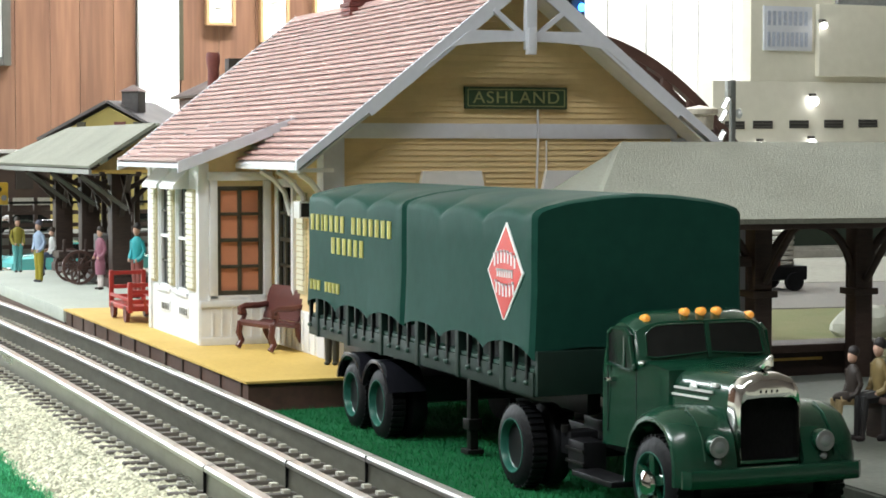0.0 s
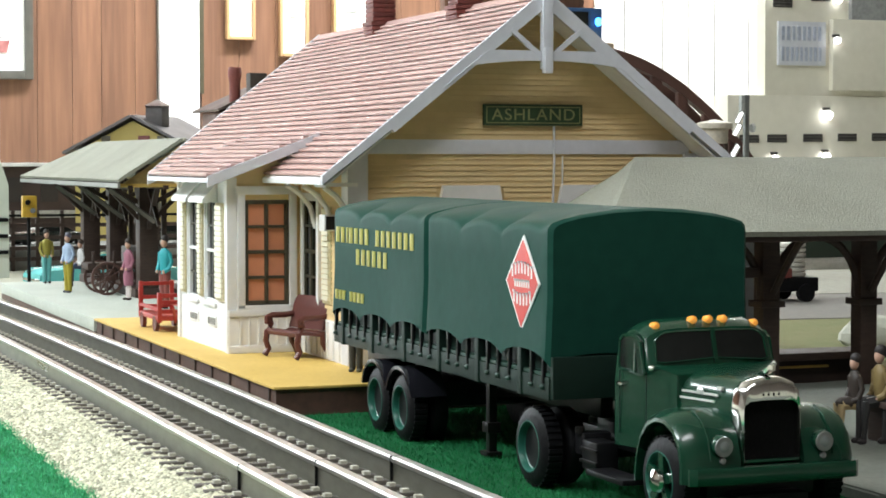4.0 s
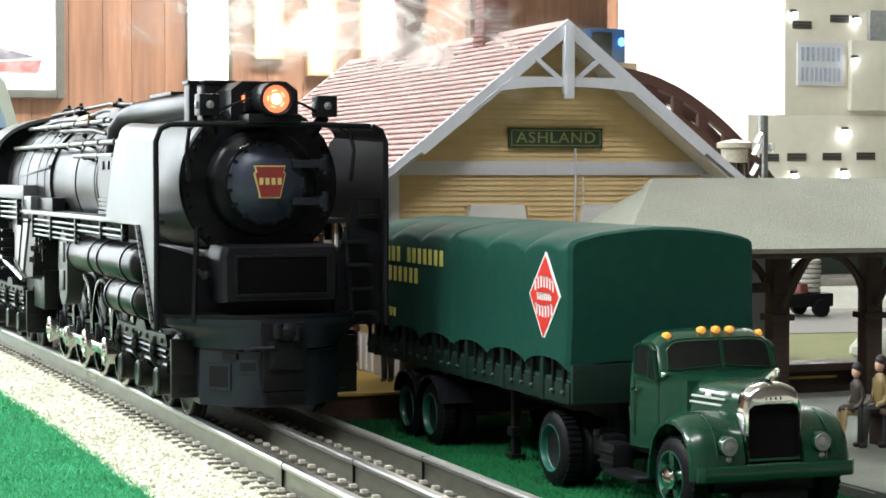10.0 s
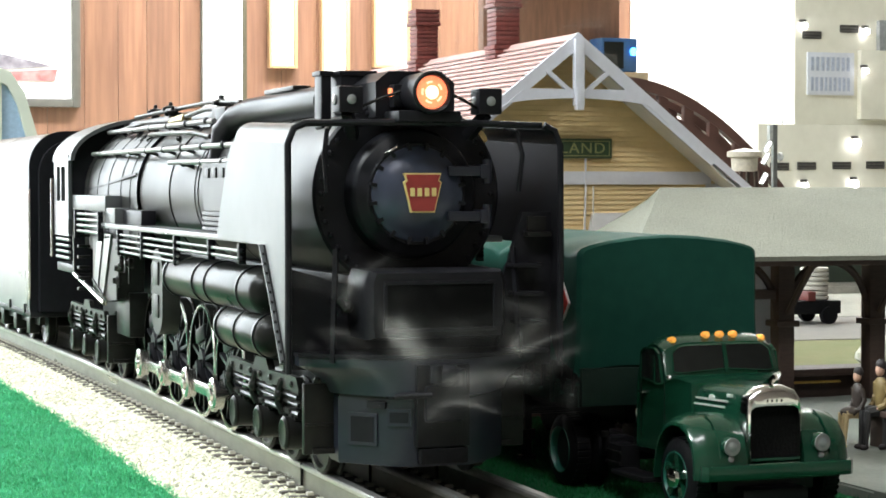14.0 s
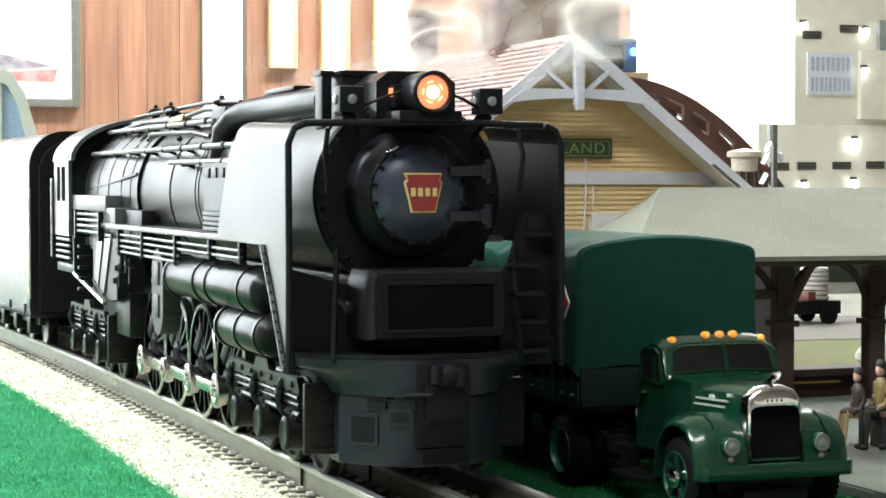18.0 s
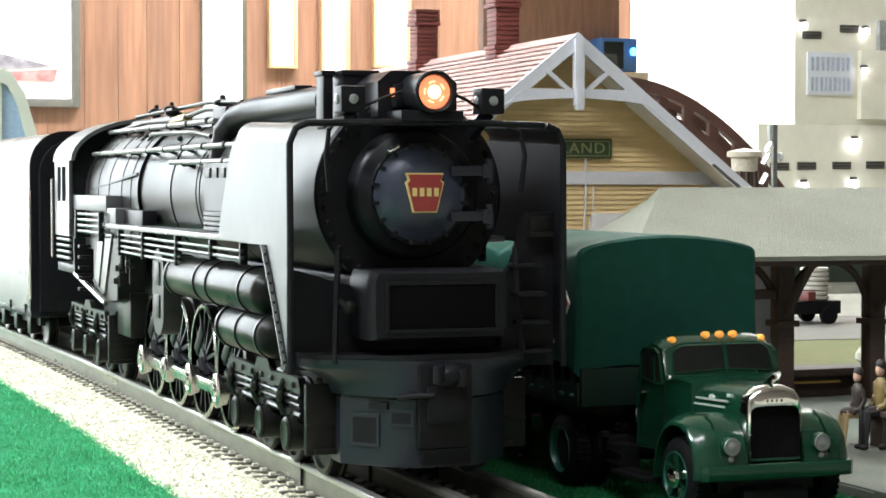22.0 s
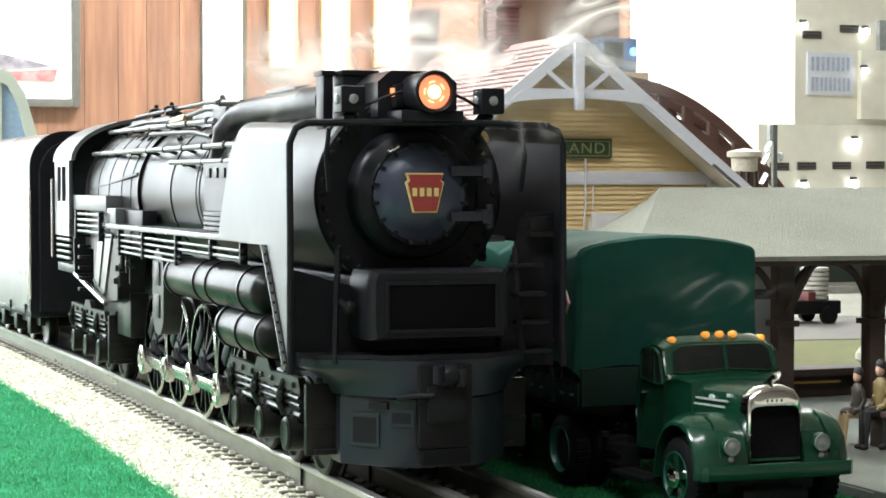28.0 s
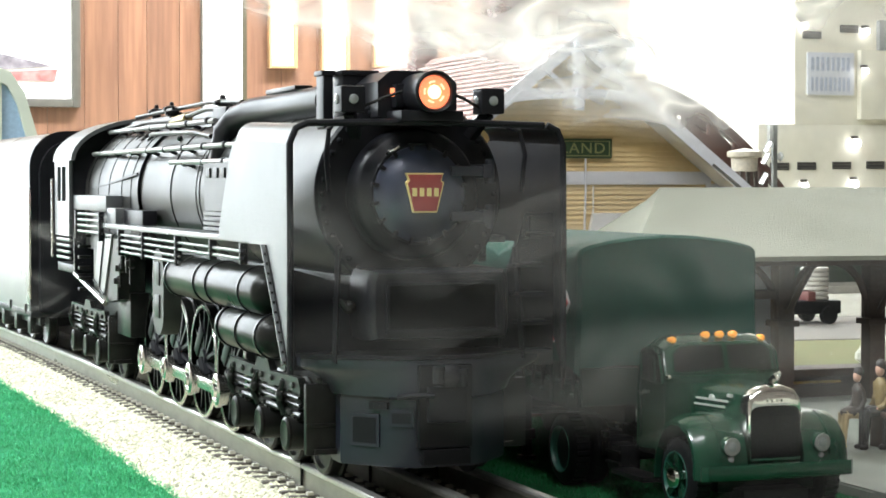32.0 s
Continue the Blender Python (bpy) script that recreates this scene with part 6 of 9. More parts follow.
    # running boards
    for sgn in (-1, 1):
        b = B()
        box(b, sgn * 25.5 - 4.2, 30, 50.2, sgn * 25.5 + 4.2, 226, 51.6, 0.2)
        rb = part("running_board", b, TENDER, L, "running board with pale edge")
        for z, ya in ((48.6, 44), (46.9, 44), (45.2, 113), (43.6, 113)):
            b = B()
            cyl(b, (sgn * 29.2, ya, z - 0.4), (sgn * 29.2, 200, z), 0.4, 8)
            part("rail_pipe", b, PIPE, rb)
        for y, z in ((44, 45.2), (75, 45.2), (115, 42.4), (160, 42.4), (196, 42.4)):
            b = B()
            box(b, sgn * 29.2 - 0.9, y - 0.8, z, sgn * 29.2 + 0.9, y + 0.8, 50.2, 0.2)
            for q in ((48.4, 46.7, 45.0, 43.4) if z < 45 else (48.3, 46.6)):
                ball(b, (sgn * 29.4, y, q), 0.95, 1.5, 0.75, 8, 5)
            part("rail_post", b, LOCO, rb)
        for k in range(4):
            b = B()
            cyl(b, (sgn * 29.6, 226, 54.0 - k * 1.9), (sgn * 29.6, 272, 54.0 - k * 1.9), 0.5, 6)
            part("cooling_pipe", b, PIPE, rb)
        for y in (227, 272):
            b = B()
            box(b, sgn * 29.6 - 1.0, y - 1, 45.8, sgn * 29.6 + 0.7, y + 1, 55.2, 0.2)
            part("pipe_bracket", b, LOCO, rb)
        b = B()
        box(b, sgn * 26 - 2.4, 209, 51.4, sgn * 26 + 3.0, 224, 56.4, 0.4)
        part("tool_box", b, LOCO_LIT, L)
        b = B()
        box(b, sgn * 23.6 - 2.2, 180, 51.5, sgn * 23.6 + 2.2, 209, 56.0, 0.4)
        part("tool_box", b, LOCO, L)
        b = B()
        box(b, sgn * 26 - 2.6, 224.4, 55.2, sgn * 26 + 2.8, 288, 60.2, 0.4)
        part("tool_box", b, LOCO_LIT, L)
        # reservoirs slung below
        for y0, y1, x, z, r in ((28, 132, 25.2, 39.2, 5.4), (24, 70, 25.2, 29.6, 5.0)):
            b = B()
            lathe(b, (sgn * x, y0, z), (0, 1, 0), [(0, 0), (0.8, r * 0.6), (2.6, r * 0.92), (5, r), (y1 - y0 - 5, r), (y1 - y0 - 2.6, r * 0.92), (y1 - y0 - 0.8, r * 0.6), (y1 - y0, 0)], 26)
            rs = part("air_reservoir", b, TANKM, L, "dark metallic air reservoir")
            for k in ((0.15, 0.47, 0.60, 0.93) if y1 > 100 else (0.12, 0.52, 0.92)):
                yb = y0 + (y1 - y0) * k
                b = B()
                lathe(b, (sgn * x, yb, z), (0, 1, 0), [(0, r), (0, r + 0.35), (1.5, r + 0.35), (1.5, r)], 26)
                part("strap", b, LOCO, rs)
        b = B()
        oval = [(144.5 + 7.5 * math.cos(a), 34 + 5.0 * math.copysign(1, math.sin(a)) + 7.0 * math.sin(a)) for a in [math.pi * (k + 0.5) / 10 for k in range(20)]]
        prism(b, oval, "x", sgn * 26 - 2.5, sgn * 26 + 2.5)
        gl = part("lubricator_tank", b, BOILER, L)
        for zc in (30, 39):
            b = B()
            box(b, sgn * 28.5 - 0.4, 141.5, zc - 3.2, sgn * 28.5 + 0.4, 147.5, zc + 3.2, 0.2)
            part("slot", b, BLACKPL, gl)
        # grated steps and ash pan behind the drivers
        b = B()
        prism(b, [(214, 46), (262, 50), (262, 30), (238, 26), (216, 28)], "x", sgn * 22 - 4, sgn * 22 + 4)
        part("ash_pan", b, GUN, L)
        b = B()
        prism(b, [(226, 48), (250, 48), (258, 32), (240, 28)], "x", sgn * 26.2 - 0.4, sgn * 26.2 + 0.4)
        sc = part("side_chute", b, TENDER, L)
        b = B()
        bar(b, (sgn * 26.7, 238, 48), (sgn * 26.7, 248, 30.5), 0.4, 0.6, (1, 0, 0))
        bar(b, (sgn * 26.7, 258, 32.4), (sgn * 26.7, 240, 28.4), 0.5, 0.8, (1, 0, 0))
        part("seam", b, BLACKPL, sc)
        for k in range(5):
            b = B()
            ball(b, (sgn * 26.7, 229 + k * 4.6, 47.0 - 0.1 * k), 0.45, 0.5, 0.45, 6, 4)
            part("rivet", b, GUN, sc)
        for y, z in ((206, 44), (209, 38), (212, 34), (198, 43), (192, 40)):
            b = B()
            lathe(b, (sgn * 26, y, z), (sgn, 0, 0), [(0, 1.6), (1.4, 1.6), (1.8, 1.0), (2.6, 0.9), (2.8, 0)], 10)
            cyl(b, (sgn * 27, y, z - 6), (sgn * 27, y, z), 0.5, 6)
            part("cock", b, GUN, L)
        b = B()
        cyl(b, (sgn * 27.5, 232, 26), (sgn * 27.5, 290, 33), 0.9, 8)
        part("drain_pipe", b, NICKEL, L)
        for k in range(6):
            b = B()
            box(b, sgn * 27 - 2, 273, 28 + k * 3.6, sgn * 27 + 2, 276, 29 + k * 3.6, 0.1)
            part("ladder_step", b, GUN, L)
        b = B()
        box(b, sgn * 20 - 3, 214, 16, sgn * 20 + 3, 236, 30, 0.5)
        part("injector", b, GUN, L)
        # cab
        b = B()
        for q in ((288, 46, 294, 74), (313, 46, 319, 74), (294, 46, 313, 58), (294, 70, 313, 74)):
            box(b, sgn * 29.4 - 0.6, q[0], q[1], sgn * 29.4 + 0.6, q[2], q[3])
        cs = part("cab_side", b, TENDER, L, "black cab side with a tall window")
        b = B()
        box(b, sgn * 28.9 - 0.2, 294, 58, sgn * 28.9 + 0.2, 313, 70)
        part("pane", b, BLACKPL, cs)
        b = B()
        box(b, sgn * 29.6 - 0.5, 302.6, 58, sgn * 29.6 + 0.5, 304.4, 70)
        part("window_bar", b, TENDER, cs)
        for k in range(4):
            b = B()
            cyl(b, (sgn * 29.4, 289, 44.6 - k * 2.1), (sgn * 29.4, 317, 44.6 - k * 2.1), 0.55, 6)
            part("cab_pipe", b, PIPE, cs)
        b = B()
        cyl(b, (sgn * 30.8, 320, 38), (sgn * 30.8, 320, 66), 0.5, 6)
        part("grab_iron", b, NICKEL, cs)
    b = B()
    pts = [(30 * math.cos(a), 72 + 15 * math.sin(a)) for a in [math.pi * k / 20 for k in range(21)]]
    inn = [(28.6 * math.cos(a), 72 + 13.6 * math.sin(a)) for a in [math.pi * (20 - k) / 20 for k in range(21)]]
    prism(b, pts + inn, "y", 283, 323)
    part("cab_roof", b, LOCO_LIT, L, "rounded black cab roof")
    b = B()
    prism(b, [(p[0] * 0.95, p[1]) for p in pts] + [(-28, 34), (28, 34)], "y", 288.5, 291)
    part("cab_front", b, LOCO, L)
    b = B()
    box(b, -28, 290, 33, 28, 326, 36, 0.3)
    part("cab_floor", b, LOCO, L)
    # frame
    for sgn in (-1, 1):
        b = B()
        box(b, sgn * 11 - 1.5, 8, 10, sgn * 11 + 1.5, 320, 30, 0.3)
        part("main_frame", b, LOCO, L)
    b = B()
    box(b, -14, 10, 24, 14, 290, 44, 1)
    part("under_casing", b, BLACKPL, L)
    # driving wheel sets
    loco_wheels = []
    for y in DRIVERS:
        b = B()
        cyl(b, (-16, 0, 0), (16, 0, 0), 2.2, 12)
        ax = part("driving_wheelset", b, GUN, L, "spoked driving wheels with bright tyres")
        ax.location = (0, y * MM, DR * MM)
        for sgn in (-1, 1):
            b = B()
            lathe(b, (sgn * 18.6, 0, 0), (-sgn, 0, 0), [(0, DR * 0.915), (0, DR * 0.98), (0.4, DR), (2.6, DR), (2.9, DR * 1.06), (3.6, DR * 1.06), (3.6, DR * 0.9)], 44)
            bmesh.ops.delete(b, geom=[f for f in b.faces if len(f.verts) > 8], context="FACES_ONLY")
            part("tyre", b, TANKM, ax, "dark tyre with a bright worn face")
            b = B()
            lathe(b, (sgn * 18.75, 0, 0), (-sgn, 0, 0), [(0, DR * 0.945), (0, DR * 0.985), (0.5, DR * 1.002), (0.5, DR * 0.945)], 44)
            bmesh.ops.delete(b, geom=[f for f in b.faces if len(f.verts) > 8], context="FACES_ONLY")
            part("tyre_face", b, NICKEL, ax, "bright worn tyre face")
            b = B()
            lathe(b, (sgn * 19.0, 0, 0), (-sgn, 0, 0), [(0, 0), (0, 3.0), (0.6, 3.4), (3.6, 3.4)], 20)
            for k in range(14):
                a = 2 * math.pi * k / 14
                sp = B()
                bar(sp, (sgn * 17.8, 2.5 * math.cos(a), 2.5 * math.sin(a)), (sgn * 17.4, DR * 0.93 * math.cos(a), DR * 0.93 * math.sin(a)), 1.0, 1.2, (sgn, 0, 0))
                part("spoke", sp, LOCO, ax)
            cw = B()
            box(cw, sgn * 18 - 1, -5.5, -9.5, sgn * 18 + 1, 5.5, -5.0, 1.2)
            part("counterweight", cw, LOCO, ax)
            cyl(b, (sgn * 18, 0, 0), (sgn * 18, 0, CRANK), 2.4, 10)
            part("wheel_centre", b, LOCO, ax)
            b = B()
            cyl(b, (sgn * 17.5, 0, CRANK), (sgn * 24.0, 0, CRANK), 1.7, 14)
            part("crank_pin", b, NICKEL, ax)
        loco_wheels.append(ax)
    rods = []
    for sgn in (-1, 1):
        b = B()
        box(b, sgn * 21.8 - 0.8, DRIVERS[0] - 2, -1.6, sgn * 21.8 + 0.8, DRIVERS[-1] + 2, 1.6, 0.3)
        for y in DRIVERS:
            cyl(b, (sgn * 21.0, y, 0), (sgn * 22.9, y, 0), 3.8, 22)
        rod = part("side_rod", b, NICKEL, L, "bright nickel side rod")
        for y in DRIVERS:
            b = B()
            r = 3.2 if y == DRIVERS[2] else 4.4
            lathe(b, (sgn * 22.7, y, 0), (sgn, 0, 0), [(0, r), (0.9, r), (1.2, r - 0.5), (1.2, r * 0.66), (0.8, r * 0.6), (0.9, r * 0.42), (1.8, r * 0.38), (2.0, 0)], 28)
            part("rod_cap", b, NICKEL, rod)
        rod.location = (0, 0, DR * MM)
        rods.append(rod)
    # leading and trailing trucks with outside journals
    small = []
    for nm, ys, r in (("leading_wheelset", (17, 40, 63), 9.3), ("trailing_wheelset", (251, 276, 301), 9.3)):
        for y in ys:
            b = B()
            for sgn in (-1, 1):
                lathe(b, (sgn * 18.6, 0, 0), (-sgn, 0, 0), [(-0.2, 0), (-0.2, r * 0.3), (0.5, r * 0.35), (0.8, r * 0.8), (0, r * 0.86), (0, r * 0.96), (0.5, r), (2.8, r), (3.0, r * 1.1), (3.7, r * 1.1), (3.7, r * 0.7), (2.5, 0)], 30)
            cyl(b, (-16, 0, 0), (16, 0, 0), 1.8, 10)
            ax = part(nm, b, GUN, L, "small solid wheels")
            ax.location = (0, y * MM, r * MM)
            small.append((ax, r, y))
    for sgn in (-1, 1):
        for y0, y1, zs in ((7, 73, 19.5), (241, 311, 20)):
            ym = (y0 + y1) / 2
            b = B()
            prism(b, [(y0 + 1, zs + 0.2), (y0 + 3, zs + 2.6), (ym - 7, zs + 2.2), (ym - 4.5, zs + 4.6), (ym + 4.5, zs + 4.6), (ym + 7, zs + 2.2), (y1 - 2, zs + 2.4), (y1, zs), (y1, zs - 0.8), (y0 + 1, zs - 0.6)], "x", sgn * 25 - 0.8, sgn * 25 + 0.8)
            tf = part("truck_frame", b, GUN, L, "cast truck side frame")
            for x, z, r in ((25.3, zs - 1.9, 0.55), (25.1, zs - 3.5, 0.5), (24.8, zs - 5.6, 0.75)):
                b = B()
                cyl(b, (sgn * x, y0 + 3, z), (sgn * x, y1 - 3, z + 0.2), r, 8)
                part("brake_rod", b, GUN, tf)
            # end plate before the first wheel
            b = B()
            box(b, sgn * 20.6 - 4.6, y0 - 1.4, 5.8, sgn * 20.6 + 4.6, y0 + 0.6, zs + 1.6, 0.5)
            box(b, sgn * 20.6 - 4.6, y0 - 1.8, 12.0, sgn * 20.6 + 4.6, y0 - 1.4, 12.6, 0.1)
            box(b, sgn * 20 - 3.4, y0 - 2.2, 6.0, sgn * 20 + 2.0, y0 - 1.4, 7.2, 0.2)
            ep = part("end_plate", b, GUN, tf, "black end plate of the truck")
            b = B()
            ball(b, (sgn * 22, y0 - 0.4, zs + 2.0), 0.9, 0.9, 0.9)
            part("lifting_eye", b, BOILER, ep)
            for k in range(3):
                y = y0 + 10 + (y1 - y0 - 20) * k / 2
                b = B()
                cyl(b, (sgn * 20.5, y, 9.3), (sgn * 26.2, y, 9.3), 3.7, 20)
                box(b, sgn * 23.2 - 1.6, y - 2.6, 12.2, sgn * 23.2 + 1.6, y + 2.6, zs - 4.8, 0.3)
                box(b, sgn * 24.6 - 0.6, y - 1.4, 12.2, sgn * 24.6 + 1.2, y + 1.4, 14.2, 0.3)
                j = part("journal_box", b, GUN, tf)
                b = B()
                lathe(b, (sgn * 26.1, y, 9.3), (sgn, 0, 0), [(0, 3.75), (0.5, 3.75), (0.8, 3.3), (0.9, 2.9), (0.8, 2.6), (0.9, 0)], 22)
                part("journal_lid", b, TANKM, j, "round lid with a raised rim")
                for dy in (-0.7, 0.7):
                    b = B()
                    lathe(b, (sgn * 25.6, y + dy, 13.6), (0, 0, 1), [(0, 0.5), (1.0, 0.5), (1.3, 0)], 8)
                    part("bolt", b, BOILER, j)
                # hanger, knuckle and spring beside each box
                b = B()
                tube(b, [(sgn * 25.6, y + 4.6, zs + 1.0), (sgn * 26.4, y + 5.2, zs - 1.6), (sgn * 26.2, y + 6.0, zs - 4.0), (sgn * 25.2, y + 5.4, zs - 6.4)], 0.9, 8)
                ball(b, (sgn * 26.3, y + 5.4, zs - 2.2), 1.1, 1.5, 1.5)
                part("hanger", b, GUN, tf)
                b = B()
                for q in range(4):
                    lathe(b, (sgn * 23.6, y + 6.2, 8.6 + q * 1.5), (0, 0, 1), [(0, 1.1), (0.35, 1.7), (0.8, 1.7), (1.15, 1.1)], 12)
                part("spring", b, GUN, tf)
                b = B()
                box(b, sgn * 23.6 - 1.2, y + 4.6, 5.0, sgn * 23.6 + 1.2, y + 7.8, 8.4, 0.3)
                part("pedestal", b, GUN, tf)
            for q in range(7):
                b = B()
                y = y0 + 6 + (y1 - y0 - 12) * q / 6
                lathe(b, (sgn * 25.8, y, zs + 0.8), (sgn, 0, 0), [(0, 0.7), (0.5, 0.7), (0.7, 0.3), (0.75, 0)], 8)
                part("bolt", b, BOILER, tf)
    return L, loco_wheels, rods, small


def tender():
    T = thing("tender", 0, 0, 0, "long black tender with rounded top, bright on its lit side", "tender", local=True)
    arc = lambda cx, cz, r, a0, a1: [(cx + r * math.cos(radians(a0 + (a1 - a0) * k / 8)), cz + r * math.sin(radians(a0 + (a1 - a0) * k / 8))) for k in range(9)]
    sec = [(29.6, 15)] + arc(16, 70.5, 13.6, 0, 90) + arc(-16, 70.5, 13.6, 90, 180) + [(-29.6, 15)]
    b = B()
    prism(b, sec, "y", 2, 330)
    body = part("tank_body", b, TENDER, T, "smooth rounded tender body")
    b = B()
    prism(b, [(x * 1.012, z + 0.35 if z > 20 else z) for x, z in sec], "y", 0, 3.2)
    part("front_bulkhead", b, LOCO, body)
    b = B()
    prism(b, [(x * 0.9, 15 + (z - 15) * 0.95) for x, z in sec], "y", -3.5, 0)
    part("front_recess", b, LOCO, body)
    b = B()
    box(b, -29.8, 0, 12.6, 29.8, 332, 15.2, 0.4)
    part("frame", b, LOCO, T)
    for sgn in (-1, 1):
        b = B()
        cyl(b, (sgn * 30.4, -2, 20), (sgn * 30.4, -2, 62), 0.5, 6)
        part("grab_iron", b, NICKEL, T)
        for k in range(10):
            b = B()
            box(b, sgn * 30.0 - 0.3, 10 + k * 33, 14, sgn * 30.0 + 0.3, 12.4 + k * 33, 17.5, 0.1)
            part("pole_pocket", b, GUN, T)
    for yc in (75, 262):
        for sgn in (-1, 1):
            b = B()
            bar(b, (sgn * 22, yc - 58, 10.5), (sgn * 22, yc + 58, 10.5), 2.0, 4.2)
            tf = part("truck_frame", b, GUN, T)
            for k in range(4):
                y = yc - 45 + 30 * k
                b = B()
                box(b, sgn * 23 - 2.2, y - 3.2, 4.5, sgn * 23 + 2.2, y + 3.2, 11.4, 0.8)
                part("journal_box", b, GUN, tf)
        for k in range(4):
            b = B()
            for sgn in (-1, 1):
                lathe(b, (sgn * 18.6, yc - 45 + 30 * k, 9), (-sgn, 0, 0), [(0, 0), (0.6, 7), (0, 8.2), (0.4, 9), (2.8, 9), (3.0, 9.8), (3.7, 9.8), (3.7, 0)], 26)
            cyl(b, (-17, yc - 45 + 30 * k, 9), (17, yc - 45 + 30 * k, 9), 2, 10)
            part("axle", b, GUN, T)
    return T


# ---- small things on the platforms ----
SKIN = mat("figure_flesh_paint", (0.55, 0.33, 0.24), 0.6, var=0.05)


def paint(c):
    return mat("figure_paint_%d_%d_%d" % tuple(int(k * 99) for k in c), c, 0.6, var=0.1, grain=500)


def figurine(x, y, z, h, turn, top, legs, hair, label, seated=False, skirt=False, shoes=None):
    """A painted figurine in one mesh. It faces -y before it is turned."""
    s = h / 30.0
    bm = B()
    marks = []

    def done(k):
        marks.append((len(bm.faces), k))
    if seated:
        if shoes:
            ball(bm, (0, -3.2, 11.8), 3.6, 4.6, 2.0, 12, 7)
            done(0)
        for sx in (-1, 1):
            loft(bm, [[(sx * 1.7 + r * math.cos(a), yy, zz + r * math.sin(a)) for a in [k * 1.0472 for k in range(6)]] for yy, zz, r in ((1, 11.3, 1.9), (-3, 11.5, 1.7), (-6.2, 11.2, 1.5))])
            lathe(bm, (sx * 1.7, -6.2, 11.6), (0, -0.08, -1), [(0, 1.5), (5, 1.2), (9.5, 0.9), (10.2, 1.0)], 8)
        done(1)
        for sx in (-1, 1):
            ball(bm, (sx * 1.8, -7.8, 0.9), 1.0, 2.0, 0.9, 8, 5)
        done(4)
        zb = 11
    else:
        if skirt:
            lathe(bm, (0, 0, 7), (0, 0, 1), [(0, 2.7), (0.3, 2.8), (5, 3.0), (9, 2.1)], 14)
            done(0)
            for sx in (-1, 1):
                lathe(bm, (sx * 1.1, 0, 0.3), (0, 0, 1), [(0, 0.9), (4, 1.1), (7.5, 1.2)], 8)
            done(1)
        else:
            for sx in (-1, 1):
                lathe(bm, (sx * 1.5, 0, 0.8), (0, 0, 1), [(0, 1.2), (6, 1.4), (11, 1.9), (14.6, 2.0)], 10)
            done(1)
        for sx in (-1, 1):
            ball(bm, (sx * 1.6, -0.9, 0.7), 1.0, 2.1, 0.7, 8, 5)
        done(4)
        zb = 14
    rows = []
    for zz, wx, wy in ((0, 3.0, 1.9), (2, 2.6, 1.7), (4.5, 2.9, 1.9), (7.4, 3.5, 2.0), (9.2, 3.1, 1.7), (10.3, 1.2, 1.1)):
        rows.append([(wx * math.cos(a), wy * math.sin(a), zb + zz) for a in [2 * math.pi * k / 12 for k in range(12)]])
    loft(bm, rows)
    for sx in (-1, 1):
        tube(bm, [(sx * 3.5, 0, zb + 8.6), (sx * 4.4, 0.6, zb + 5), (sx * 3.9, -0.8, zb + 2.2), (sx * 2.6, -2.6, zb + (1.4 if seated else 1.0))], 0.95, 8)
    done(0)
    for sx in (-1, 1):
        ball(bm, (sx * 2.4, -2.9, zb + 1.0), 0.8, 0.9, 0.8, 7, 5)
    ball(bm, (0, -0.3, zb + 12.6), 1.55, 1.75, 2.1, 12, 8)
    done(2)
    ball(bm, (0, 0.25, zb + 14.0), 1.9, 2.1, 1.8, 12, 8)
    done(3)
    me_mats = (paint(top), paint(legs), SKIN, paint(hair), paint(shoes or hair))
    m = Matrix.Rotation(radians(turn), 4, "Z") @ Matrix.Diagonal((s * 0.82, s * 0.82, s, 1))
    idx, start = [], 0
    for n, k in marks:
        idx += [k] * (n - start)
        start = n
    for f, k in zip(bm.faces, idx):
        f.material_index = k
    for v in bm.verts:
        v.co = m @ v.co
    low = min(v.co.z for v in bm.verts)
    for v in bm.verts:
        v.co.z -= low
    ob = part("figurine", bm, me_mats[0], None)
    for k in me_mats[1:]:
        ob.data.materials.append(k)
    ob.location = (x * MM, y * MM, z * MM)
    return tagged(ob, label, "figurine", "painted figurines")


